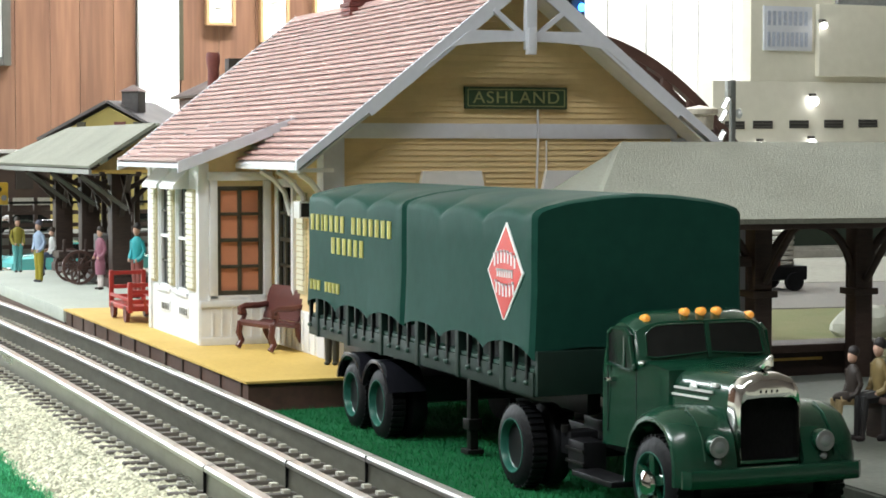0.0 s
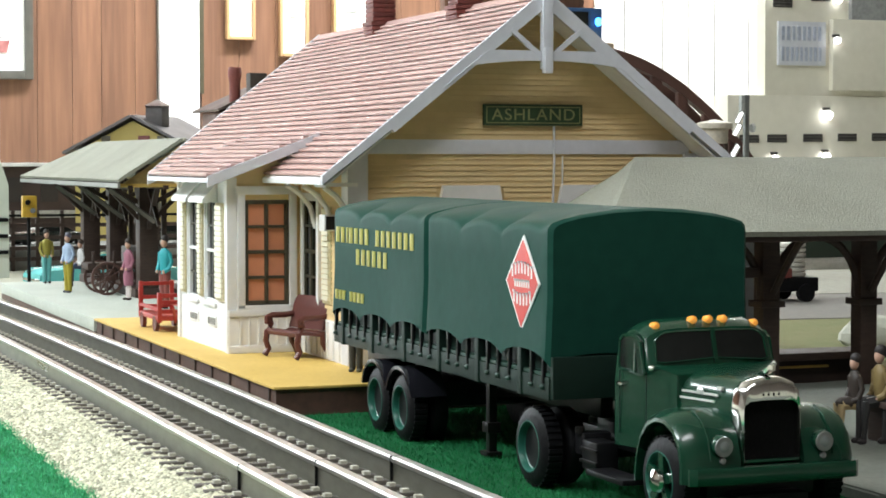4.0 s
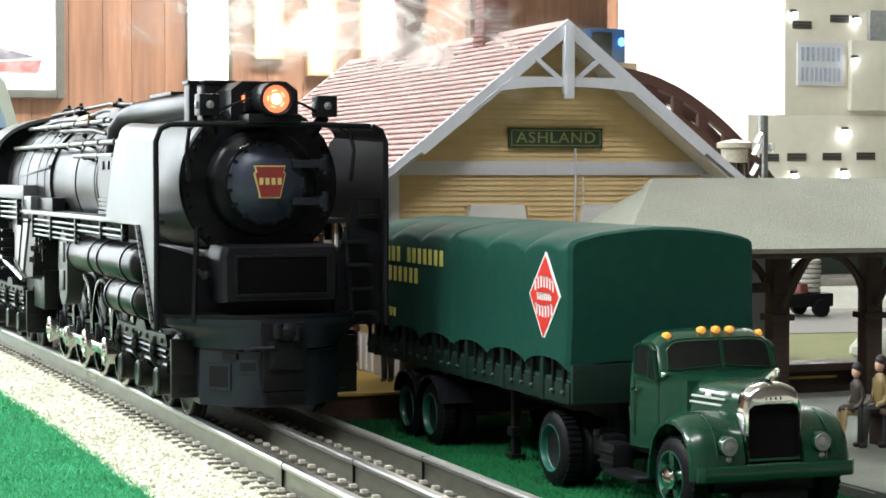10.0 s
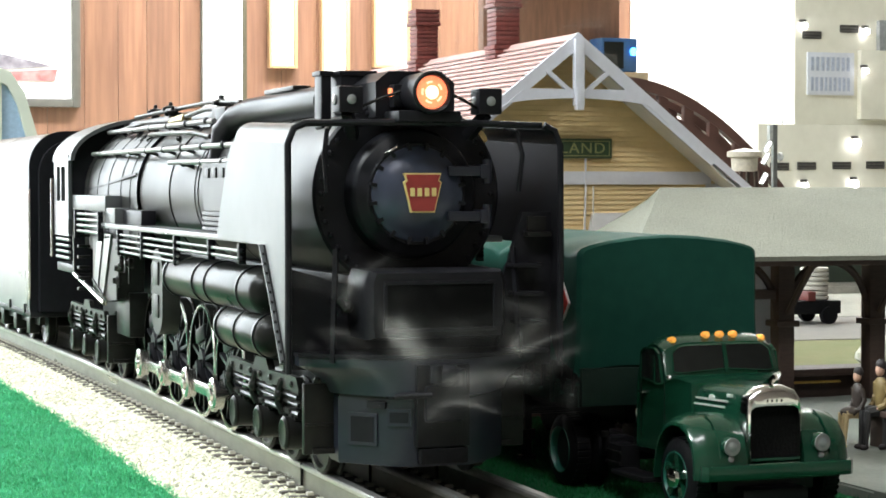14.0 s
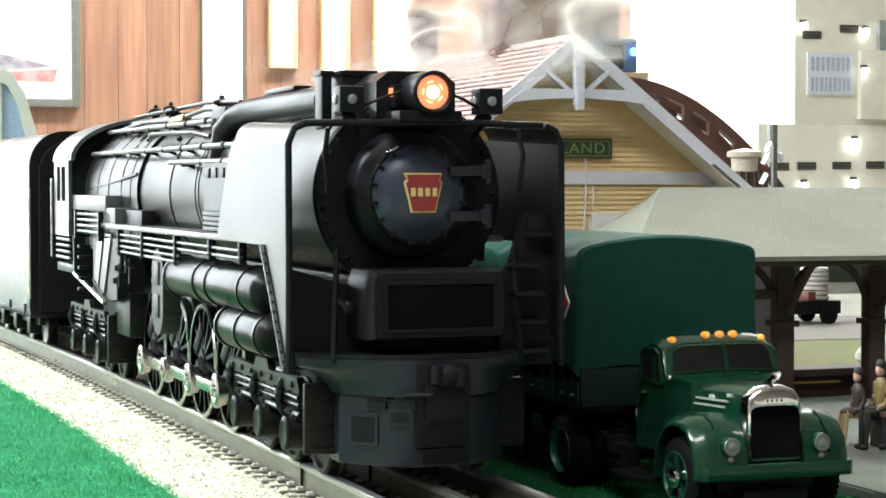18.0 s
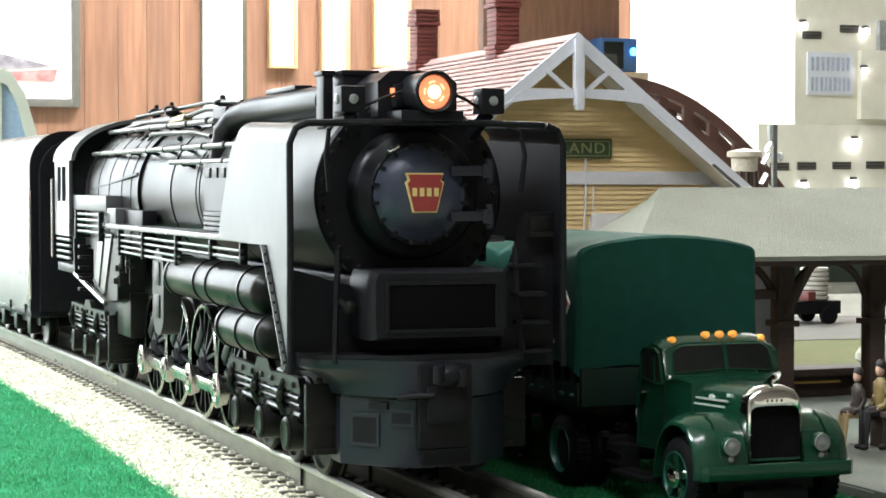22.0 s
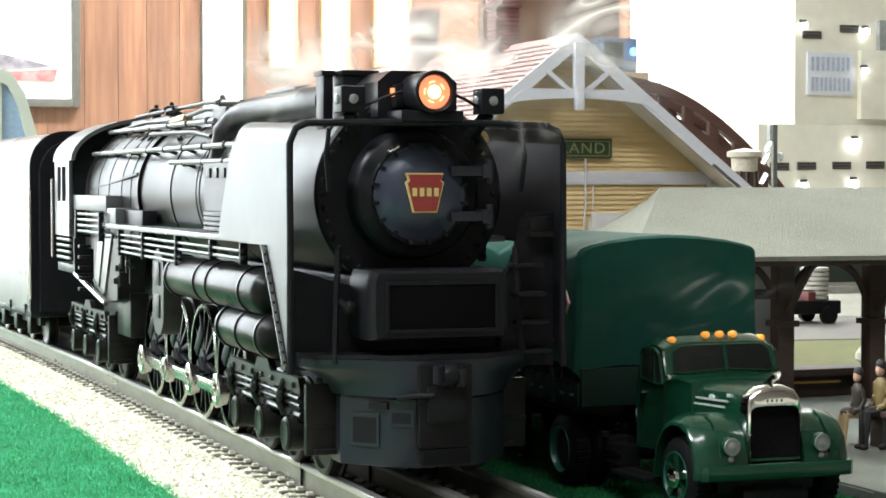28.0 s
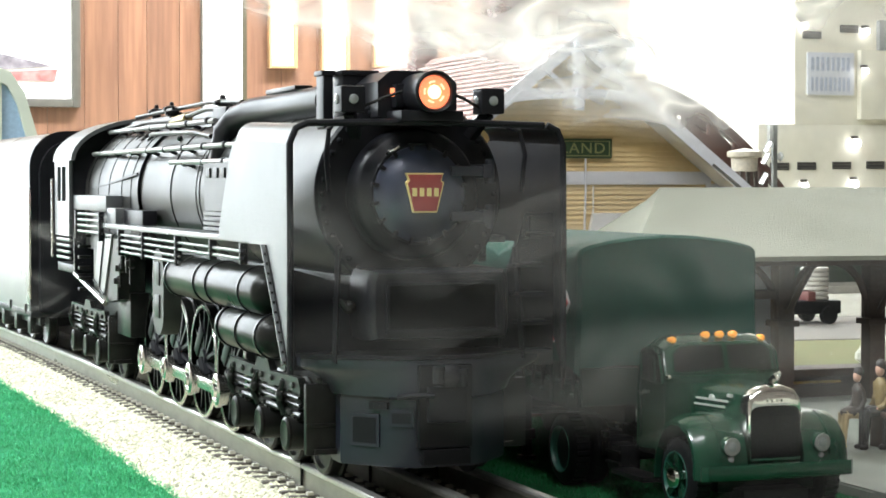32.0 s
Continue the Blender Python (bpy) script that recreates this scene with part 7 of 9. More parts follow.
def bench(x, y, z, turn, label, material, w=27.0):
    t = thing("bench", x, y, z, label, "bench", "benches", local=True)
    t.rotation_euler = (0, 0, radians(turn))
    hw = w / 2
    b = B()
    loft(b, [[(-hw, yy, zz), (hw, yy, zz), (hw, yy + 0.2, zz - 1.1), (-hw, yy + 0.2, zz - 1.1)] for yy, zz in ((-5.2, 8.4), (-4.4, 9.1), (-1, 8.9), (2.5, 8.3), (4.2, 8.9))])
    part("seat", b, material, t, "curved slatted seat")
    b = B()
    rows = []
    for yy, zz in ((4.0, 9.2), (4.9, 12), (5.6, 15.5), (6.6, 18.3), (7.8, 19.6), (8.4, 19.2)):
        rows.append([(-hw, yy, zz), (hw, yy, zz), (hw, yy + 1.0, zz - 0.2), (-hw, yy + 1.0, zz - 0.2)])
    loft(b, rows)
    part("backrest", b, material, t, "rolled curved backrest")
    for sx in (-1, 1):
        xs = sx * (hw - 0.6)
        b = B()
        tube(b, [(xs, -4.6, 8.6), (xs, -5.2, 5), (xs, -4.2, 2.6), (xs, -5.6, 0.6)], 1.0, 8)
        part("leg", b, material, t)
        b = B()
        tube(b, [(xs, 4.4, 8.8), (xs, 4.6, 5), (xs, 6.2, 2.4), (xs, 7.0, 0.6)], 1.0, 8)
        part("leg", b, material, t)
        b = B()
        tube(b, [(xs, 5.6, 13.6), (xs, 2, 13.2), (xs, -2.8, 13.3), (xs, -4.8, 12.6), (xs, -4.8, 11.2), (xs, -3.4, 11.0)], 0.95, 8)
        part("armrest", b, material, t)
        b = B()
        tube(b, [(xs, -3.6, 12.6), (xs, -3.0, 10.6), (xs, -4.0, 8.8)], 0.8, 8)
        part("arm_post", b, material, t)


def baggage_cart():
    t = thing("baggage_cart", 187, 790, 8.3, "red four-wheeled baggage cart on the yellow platform", "cart")
    b = B()
    box(b, 180.5, 772, 12.6, 194, 806, 14.4, 0.3)
    part("bed", b, CARTRED, t)
    for y in (772.5, 804.5):
        for x in (181.2, 193.2):
            b = B()
            box(b, x - 0.8, y - 0.8, 12, x + 0.8, y + 0.8, 25.6 if y > 790 else 23, 0.15)
            part("post", b, CARTRED, t)
        for z in (16, 19.5, 24.6 if y > 790 else 22):
            b = B()
            box(b, 180.6, y - 0.6, z - 0.7, 193.8, y + 0.6, z + 0.7, 0.15)
            part("rack_rail", b, CARTRED, t)
    for x in (181, 193.4):
        b = B()
        box(b, x - 0.5, 773, 16.2, x + 0.5, 804, 17.4, 0.1)
        part("side_rail", b, CARTRED, t)
    for x in (181.2, 193.2):
        for y in (778, 800):
            b = B()
            lathe(b, (x - 0.7, y, 11.3), (1, 0, 0), [(0, 0), (0, 2.2), (-0.1, 2.9), (1.4, 2.9), (1.4, 0)], 18)
            part("wheel", b, mat("dark_red_wheel", (0.12, 0.02, 0.02), 0.5), t)
    b = B()
    bar(b, (187, 772, 12), (184, 762, 18), 0.8, 0.8)
    part("draw_handle", b, CARTRED, t)


def timber_post(parent, x, y, z0, z1, w=4.6, collar=None, name="post"):
    b = B()
    box(b, x - w, y - w, z0, x + w, y + w, z1, 0.3)
    p = part(name, b, DARKWOOD, parent, "dark brown timber post")
    if collar:
        b = B()
        box(b, x - w - 1.2, y - w - 1.2, collar, x + w + 1.2, y + w + 1.2, collar + 2.0, 0.3)
        part("collar", b, DARKWOOD, p)
    return p


def shelter_left():
    t = thing("platform_canopy", 219, 1025, 8.3, "grey felt gabled canopy on dark timber posts", "canopy", "platform canopies")
    xe, xr, xo, ze, zr, y0, y1 = 197.0, 226.0, 255.0, 62.0, 80.5, 922.0, 1195.0
    for a, c in ((xe, xr), (xo, xr)):
        b = B()
        q = [(a, y0, ze), (c, y0, zr), (c, y1 - 75, zr), (a, y1, ze)]
        slab(b, *(q if a > c else q[::-1]), 1.4)
        part("roof", b, FELT, t, "grey-green felt roof slope")
        b = B()
        box(b, a - 0.6, y0 - 0.3, ze - 2.4, a + 0.6, y1, ze - 0.4)
        part("fascia", b, mat("grey_eave_board", (0.30, 0.30, 0.27), 0.6), t)
    b = B()
    prism(b, [(xe + 3, ze - 0.6), (xo - 3, ze - 0.6), (xr, zr - 2.0)], "y", y0 + 6, y0 + 7.2)
    part("gable_panel", b, mat("ochre_gable_panel", (0.42, 0.30, 0.13), 0.6), t, "ochre gable panel")
    b = B()
    box(b, xe + 1, y0 + 5, ze - 2.2, xo - 1, y0 + 7.5, ze - 0.6, 0.1)
    part("tie_beam", b, YELLOW, t)
    for y in (966, 1036, 1105):
        timber_post(t, 219, y, 8.3, 70, 4.4)
        for sx in (-1, 1):
            for dz in (0, 8):
                b = B()
                bar(b, (219 + sx * 3, y, 44 + dz), (219 + sx * 19.5, y, 60.6), 1.8, 2.0)
                part("brace", b, DARKWOOD, t)
        for sy in (-1, 1):
            b = B()
            bar(b, (219, y + sy * 3, 40), (219, y + sy * 25, 62), 2.2, 2.2)
            part("brace", b, DARKWOOD, t)
            b = B()
            bar(b, (219, y + sy * 3, 60), (219, y + sy * 25, 42), 1.5, 1.5)
            part("brace", b, DARKWOOD, t)
        b = B()
        box(b, xe + 1.5, y - 1.4, ze - 2.4, xo - 1.5, y + 1.4, ze - 0.4, 0.2)
        part("cross_beam", b, DARKWOOD, t)
        b = B()
        bar(b, (199, y - 14, 58.6), (217, y - 26, 44), 1.8, 1.8)
        part("brace", b, mat("grey_weathered_strut", (0.16, 0.15, 0.13), 0.6), t)
    for x in (203, 219, 235):
        b = B()
        box(b, x - 1.2, y0 + 4, 58.8, x + 1.2, y1 - 6, 60.6, 0.2)
        part("purlin", b, DARKWOOD, t)
    b = B()
    box(b, 212, 960, 8.3, 240, 1100, 12.5, 0.3)
    part("loading_step", b, DARKWOOD, t)
    for y in (985, 1015, 1060, 1085):
        b = B()
        box(b, 230, y - 1.2, 12.5, 232.4, y + 1.2, 60, 0.2)
        part("stud_post", b, DARKWOOD, t)


def hand_wagon():
    t = thing("hand_wagon", 212, 992, 8.3, "dark brown wooden wagon with spoked wheels", "wagon")
    b = B()
    box(b, 195, 986, 20.4, 232, 1002, 23.4, 0.3)
    part("bed", b, DARKWOOD, t)
    for k in range(4):
        b = B()
        box(b, 197 + k * 10, 985.4, 23.4, 198.4 + k * 10, 986.6, 29, 0.2)
        part("stake", b, DARKWOOD, t)
    for x in (204, 221):
        for y in (985, 1003):
            b = B()
            lathe(b, (x, y, 16.2), (0, -1, 0), [(0, 6.7), (0, 7.9), (1.4, 7.9), (1.4, 6.7)], 28)
            bmesh.ops.delete(b, geom=[f for f in b.faces if len(f.verts) > 8], context="FACES_ONLY")
            wheel = part("wheel", b, mat("brown_spoked_wheel", (0.10, 0.05, 0.04), 0.5), t)
            b = B()
            lathe(b, (x, y + 0.4, 16.2), (0, -1, 0), [(0, 1.5), (2.4, 1.2)], 12)
            part("hub", b, MATS["brown_spoked_wheel"], wheel)
            for k in range(12):
                a = 2 * math.pi * k / 12
                b = B()
                bar(b, (x + 1.0 * math.cos(a), y - 0.7, 16.2 + 1.0 * math.sin(a)), (x + 6.9 * math.cos(a), y - 0.7, 16.2 + 6.9 * math.sin(a)), 0.7, 0.7, (0, 1, 0))
                part("spoke", b, MATS["brown_spoked_wheel"], wheel)
    b = B()
    box(b, 214, 987, 23.4, 230, 1001, 31, 0.6)
    part("load", b, mat("grey_sack", (0.12, 0.11, 0.105), 0.8), t)


def shelter_right():
    t = thing("platform_canopy", 400, 585, 3.0, "grey felt canopy with arched braces on dark posts", "canopy", "platform canopies")
    ye, yr, ze, zr = 553.0, 606.0, 51.2, 72.6
    b = B()
    slab(b, (258, ye, ze), (640, ye, ze - 0.8), (640, yr, zr), (293, yr, zr), 1.6)
    part("roof", b, FELT, t, "grey-green felt roof slope")
    b = B()
    slab(b, (258, ye, ze), (293, yr, zr), (293, 616, 68.5), (262, 616, ze), 1.4)
    part("roof_hip", b, FELT, t)
    b = B()
    slab(b, (293, yr, zr), (640, yr, zr), (640, 617, 68.2), (293, 617, 68.2), 1.4)
    part("roof_back", b, FELT, t)
    b = B()
    box(b, 260, ye + 1.6, ze - 3.2, 640, ye + 3.4, ze - 1.6, 0.2)
    part("eave_beam", b, DARKWOOD, t)
    for x in (323, 357, 391, 425, 459, 493):
        timber_post(t, x, 577, 3.0, 58, 2.9, 27.5)
        for sx in (-1, 1):
            pts = []
            for k in range(9):
                a = radians(90 * k / 8)
                pts.append((x + sx * (2.0 + 14.6 * (1 - math.cos(a))), 577, 30 + 18.5 * math.sin(a)))
            b = B()
            tube(b, pts, 1.3, 8)
            part("arched_brace", b, DARKWOOD, t)
        b = B()
        tube(b, [(x, 573, 32), (x, 566, 40), (x, 559, 47), (x, 555.5, 49)], 1.1, 8)
        part("arched_brace", b, DARKWOOD, t)
        b = B()
        box(b, x - 1.4, ye + 2, ze - 3.0, x + 1.4, 612, ze - 1.0, 0.2)
        part("cross_beam", b, DARKWOOD, t)
    b = B()
    box(b, 300, 574, 36.5, 319, 580, 39.5, 0.3)
    part("side_beam", b, DARKWOOD, t)
    # low counter between the posts
    b = B()
    box(b, 300, 582, 10.2, 372, 596, 12.6, 0.3)
    c = part("counter", b, DARKWOOD, t)
    b = B()
    box(b, 301, 586, 3.0, 365, 592, 10.2, 0.2)
    part("counter_front", b, mat("deep_brown_panel", (0.03, 0.017, 0.012), 0.6), c)
    b = B()
    box(b, 366, 585, 3.0, 369, 593, 10.2, 0.2)
    part("counter_leg", b, DARKWOOD, c)
    g = B()
    box(g, 320, 601, 3.0, 337, 611, 49, 0.4)
    solid("grey_cabinet", g, mat("cool_grey_metal", (0.42, 0.44, 0.50), 0.4, var=0.05), "tall pale blue-grey cabinet behind the canopy post", "cabinet")


# ---- far scenery on the table ----
def toy_car(x, y, z, turn, length, color, label, glassm=None, s=1.0):
    t = thing("toy_car", x, y, z, label, "toy car", "parked toy cars", local=True)
    t.rotation_euler = (0, 0, radians(turn))
    m = mat("car_paint_%d_%d_%d" % tuple(int(k * 99) for k in color), color, 0.2, var=0.04, coat=0.6)
    hl, hw = length / 2, length * 0.19
    prof = [(-hl, 3.0), (-hl, 6.5), (-hl * 0.92, 8.4), (-hl * 0.3, 9.4), (hl * 0.5, 9.2), (hl * 0.95, 8.2), (hl, 6.5), (hl, 3.0)]
    b = B()
    rows = []
    for yy, k in ((-hw, 0.9), (-hw * 0.9, 1.0), (0, 1.03), (hw * 0.9, 1.0), (hw, 0.9)):
        rows.append([(px, yy, 3 + (pz - 3) * k) for px, pz in prof])
    loft(b, rows)
    part("body", b, m, t)
    b = B()
    loft(b, [[(px, yy * k, pz) for px, pz, k in ((-hl * 0.42, 9, 1), (-hl * 0.2, 13.2, 0.86), (hl * 0.28, 13.4, 0.86), (hl * 0.52, 9, 1))] for yy in (-hw * 0.88, hw * 0.88)])
    part("cabin", b, DARKGLASS, t)
    b = B()
    loft(b, [[(px, yy, pz) for px, pz in ((-hl * 0.2, 13.1), (-hl * 0.1, 13.9), (hl * 0.2, 14.0), (hl * 0.3, 13.3))] for yy in (-hw * 0.76, hw * 0.76)])
    part("roof", b, m, t)
    for px in (-hl * 0.62, hl * 0.6):
        for sy in (-1, 1):
            b = B()
            lathe(b, (px, sy * hw * 1.0, 3.3), (0, -sy, 0), [(0, 0), (0, 1.6), (-0.1, 3.3), (2.2, 3.3), (2.2, 0)], 18)
            part("wheel", b, RUBBER, t)
    for sx in (-1, 1):
        b = B()
        box(b, sx * hl - 0.5, -hw * 0.95, 3.6, sx * hl + 0.5, hw * 0.95, 4.8, 0.2)
        part("bumper", b, CHROME, t)
    return t


def far_left():
    near_car = toy_car(240, 1176, -0.6, 8, 84, (0.16, 0.62, 0.62), "turquoise toy car parked beyond the platform")
    near_car.scale = (1, 1, 1.45)
    toy_car(250, 1420, 14.4, 8, 60, (0.03, 0.035, 0.03), "dark toy car on the raised street")
    toy_car(330, 1405, 14.4, 5, 60, (0.035, 0.04, 0.03), "dark green toy car on the raised street")
    s = B()
    box(s, 150, 1380, -0.6, 520, 1460, 15, 0.5)
    solid("kerb", s, mat("grey_street_card", (0.26, 0.26, 0.24), 0.8, grain=200), "raised grey street bank behind the platform", "street", "structure")
    # wooden fence
    f = thing("fence", 232, 1376, -0.6, "dark brown post and rail fence", "fence")
    for k in range(9):
        b = B()
        box(b, 186 + k * 16, 1372.6, -0.6, 188.4 + k * 16, 1375.4, 39, 0.2)
        part("post", b, DARKWOOD, f)
    for z in (6, 13, 20, 28, 35):
        b = B()
        box(b, 184, 1371.6, z, 330, 1372.6, z + (2.6 if z < 30 else 1.6))
        part("rail", b, DARKWOOD if z < 30 else GUN, f)
    # crossing signal with a yellow box
    y = thing("crossing_signal", 209.5, 1150, -0.6, "small yellow signal box on a dark post", "signal")
    b = B()
    cyl(b, (209.5, 1151, -0.6), (209.5, 1151, 44), 1.0, 8)
    part("post", b, BLACKPL, y)
    b = B()
    box(b, 205.8, 1147, 40.8, 213.4, 1153, 52.6, 0.5)
    bx = part("signal_box", b, mat("signal_yellow", (0.55, 0.34, 0.03), 0.5), y)
    b = B()
    cyl(b, (208.4, 1147.2, 49), (208.4, 1145.5, 49), 1.5, 12)
    part("lamp", b, BLACKPL, bx)
    b = B()
    cyl(b, (211, 1147.2, 44.5), (211, 1145.8, 44.5), 1.5, 12)
    part("lamp", b, LENS, bx)
    y.location.x -= 0.0155
    # long dark shed
    d = thing("goods_shed", 270, 1725, -0.6, "long dark brown shed with a white roof edge", "shed")
    b = B()
    box(b, 110, 1705, -0.6, 350, 1780, 67)
    part("wall", b, mat("dark_brown_shed_card", (0.05, 0.028, 0.022), 0.7, var=0.2, grain=60), d)
    b = B()
    box(b, 106, 1700, 67, 354, 1785, 70, 0.4)
    part("roof", b, WHITE, d)
    b = B()
    box(b, 110, 1702, 25, 350, 1705, 31, 0.3)
    part("sill", b, mat("grey_shed_sill", (0.35, 0.34, 0.31), 0.7), d)
    for k in range(8):
        b = B()
        box(b, 118 + k * 29, 1703.6, 38, 132 + k * 29, 1705, 58)
        part("door", b, mat("darker_shed_door", (0.025, 0.018, 0.016), 0.6), d)
    # pale rounded pavilion with blue glass
    p = thing("pavilion", 168, 1320, -0.6, "pale green toy pavilion with rounded roof and blue glass", "pavilion")
    arch = [(122, -0.6), (122, 56.6), (126, 70), (140, 108), (147, 132), (156, 146), (164, 148.6), (171, 146), (180, 132.6), (187.2, 107.4), (201.3, 70), (205.6, 56.6), (205.6, -0.6)]
    inner = [(130, 8), (130, 56), (134, 70), (146, 104), (152, 126), (158, 137), (164, 139.5), (169, 137), (175, 126), (181, 104), (193, 70), (197, 56), (197, 8)]
    b = B()
    pale = mat("pale_green_moulding", (0.60, 0.64, 0.56), 0.5, var=0.05, grain=60)
    loft(b, [[(x, y, z) for x, z in q] for q, y in ((arch, 1345), (arch, 1302), (arch, 1300), (inner, 1300), (inner, 1306))], closed=True, caps=False)
    part("arch_shell", b, pale, p)
    b = B()
    prism(b, inner, "y", 1305, 1307)
    part("glass", b, mat("pale_blue_glass", (0.33, 0.46, 0.62), 0.15, var=0.1), p, "pale blue glazing")
    for x, zt in ((147, 104), (164, 139), (181, 104)):
        b = B()
        box(b, x - 1.6, 1302.5, 8, x + 1.6, 1305, zt, 0.3)
        part("mullion", b, pale, p)
    b = B()
    prism(b, arch, "y", 1345.2, 1348)
    part("back_wall", b, pale, p)
    for z in (14, 24, 34):
        b = B()
        box(b, 123, 1298.6, z, 205, 1300, z + 2.4)
        part("band", b, BLACKPL, p)
    # yellow house with a cupola
    h = thing("yellow_house", 343, 1530, -0.6, "ochre yellow toy house with dark roof and cupola", "house")
    b = B()
    prism(b, [(297, -0.6), (389, -0.6), (389, 78), (343, 101), (297, 78)], "y", 1502, 1580)
    part("wall", b, mat("ochre_house_wall", (0.36, 0.28, 0.08), 0.6, var=0.08, grain=100), h)
    for a, c in ((289, 343), (397, 343)):
        b = B()
        q = [(a, 1498, 76.4), (c, 1498, 103.6), (c, 1588, 103.6), (a, 1588, 76.4)]
        slab(b, *(q if a > c else q[::-1]), 2.0)
        part("roof", b, mat("dark_grey_house_roof", (0.12, 0.11, 0.11), 0.6, grain=100), h)
    b = B()
    box(b, 349, 1512, 97, 362, 1526, 112, 0.3)
    cu = part("cupola", b, mat("slate_cupola", (0.09, 0.08, 0.08), 0.6), h)
    b = B()
    loft(b, [[(347.5, 1510.5, 112), (363.5, 1510.5, 112), (363.5, 1527.5, 112), (347.5, 1527.5, 112)], [(355, 1518.5, 117), (356, 1518.5, 117), (356, 1519.5, 117), (355, 1519.5, 117)]])
    part("cap", b, mat("brown_cap", (0.12, 0.06, 0.05), 0.6), cu)
    for x in (322, 352, 366):
        for z in (30, 60, 82):
            b = B()
            w = 3.4 if x != 352 else 4.4
            box(b, x - w, 1500.8, z, x + w, 1502, z + 11 - (3 if z > 80 else 0), 0.2)
            part("window", b, BRICK if x == 352 else SASH, h)
    h.rotation_euler = (0, 0, radians(-35))
    # works building with brown flues behind the depot
    w = thing("works_building", 520, 1830, -0.6, "brown toy works with dark roof, bottle flue and box chimney", "works")
    b = B()
    prism(b, [(474, -0.6), (560, -0.6), (560, 116), (517, 134), (474, 116)], "y", 1806, 1890)
    part("wall", b, mat("works_brown_wall", (0.13, 0.06, 0.04), 0.6, grain=80), w)
    for a, c in ((466, 517), (568, 517)):
        b = B()
        q = [(a, 1800, 116), (c, 1800, 139), (c, 1895, 139), (a, 1895, 116)]
        slab(b, *(q if a > c else q[::-1]), 2.0)
        part("roof", b, mat("works_dark_roof", (0.06, 0.04, 0.035), 0.6), w)
    b = B()
    lathe(b, (484.7, 1812, 115), (0, 0, 1), [(0, 5.4), (26, 4.9), (30, 5.6), (33, 6.3), (38, 6.3), (41, 5.4), (41, 4.2)], 20)
    part("flue", b, BRICK, w)
    b = B()
    box(b, 497.5, 1806, 118, 513, 1820, 151, 0.4)
    part("chimney", b, mat("dark_box_chimney", (0.035, 0.025, 0.02), 0.6), w)


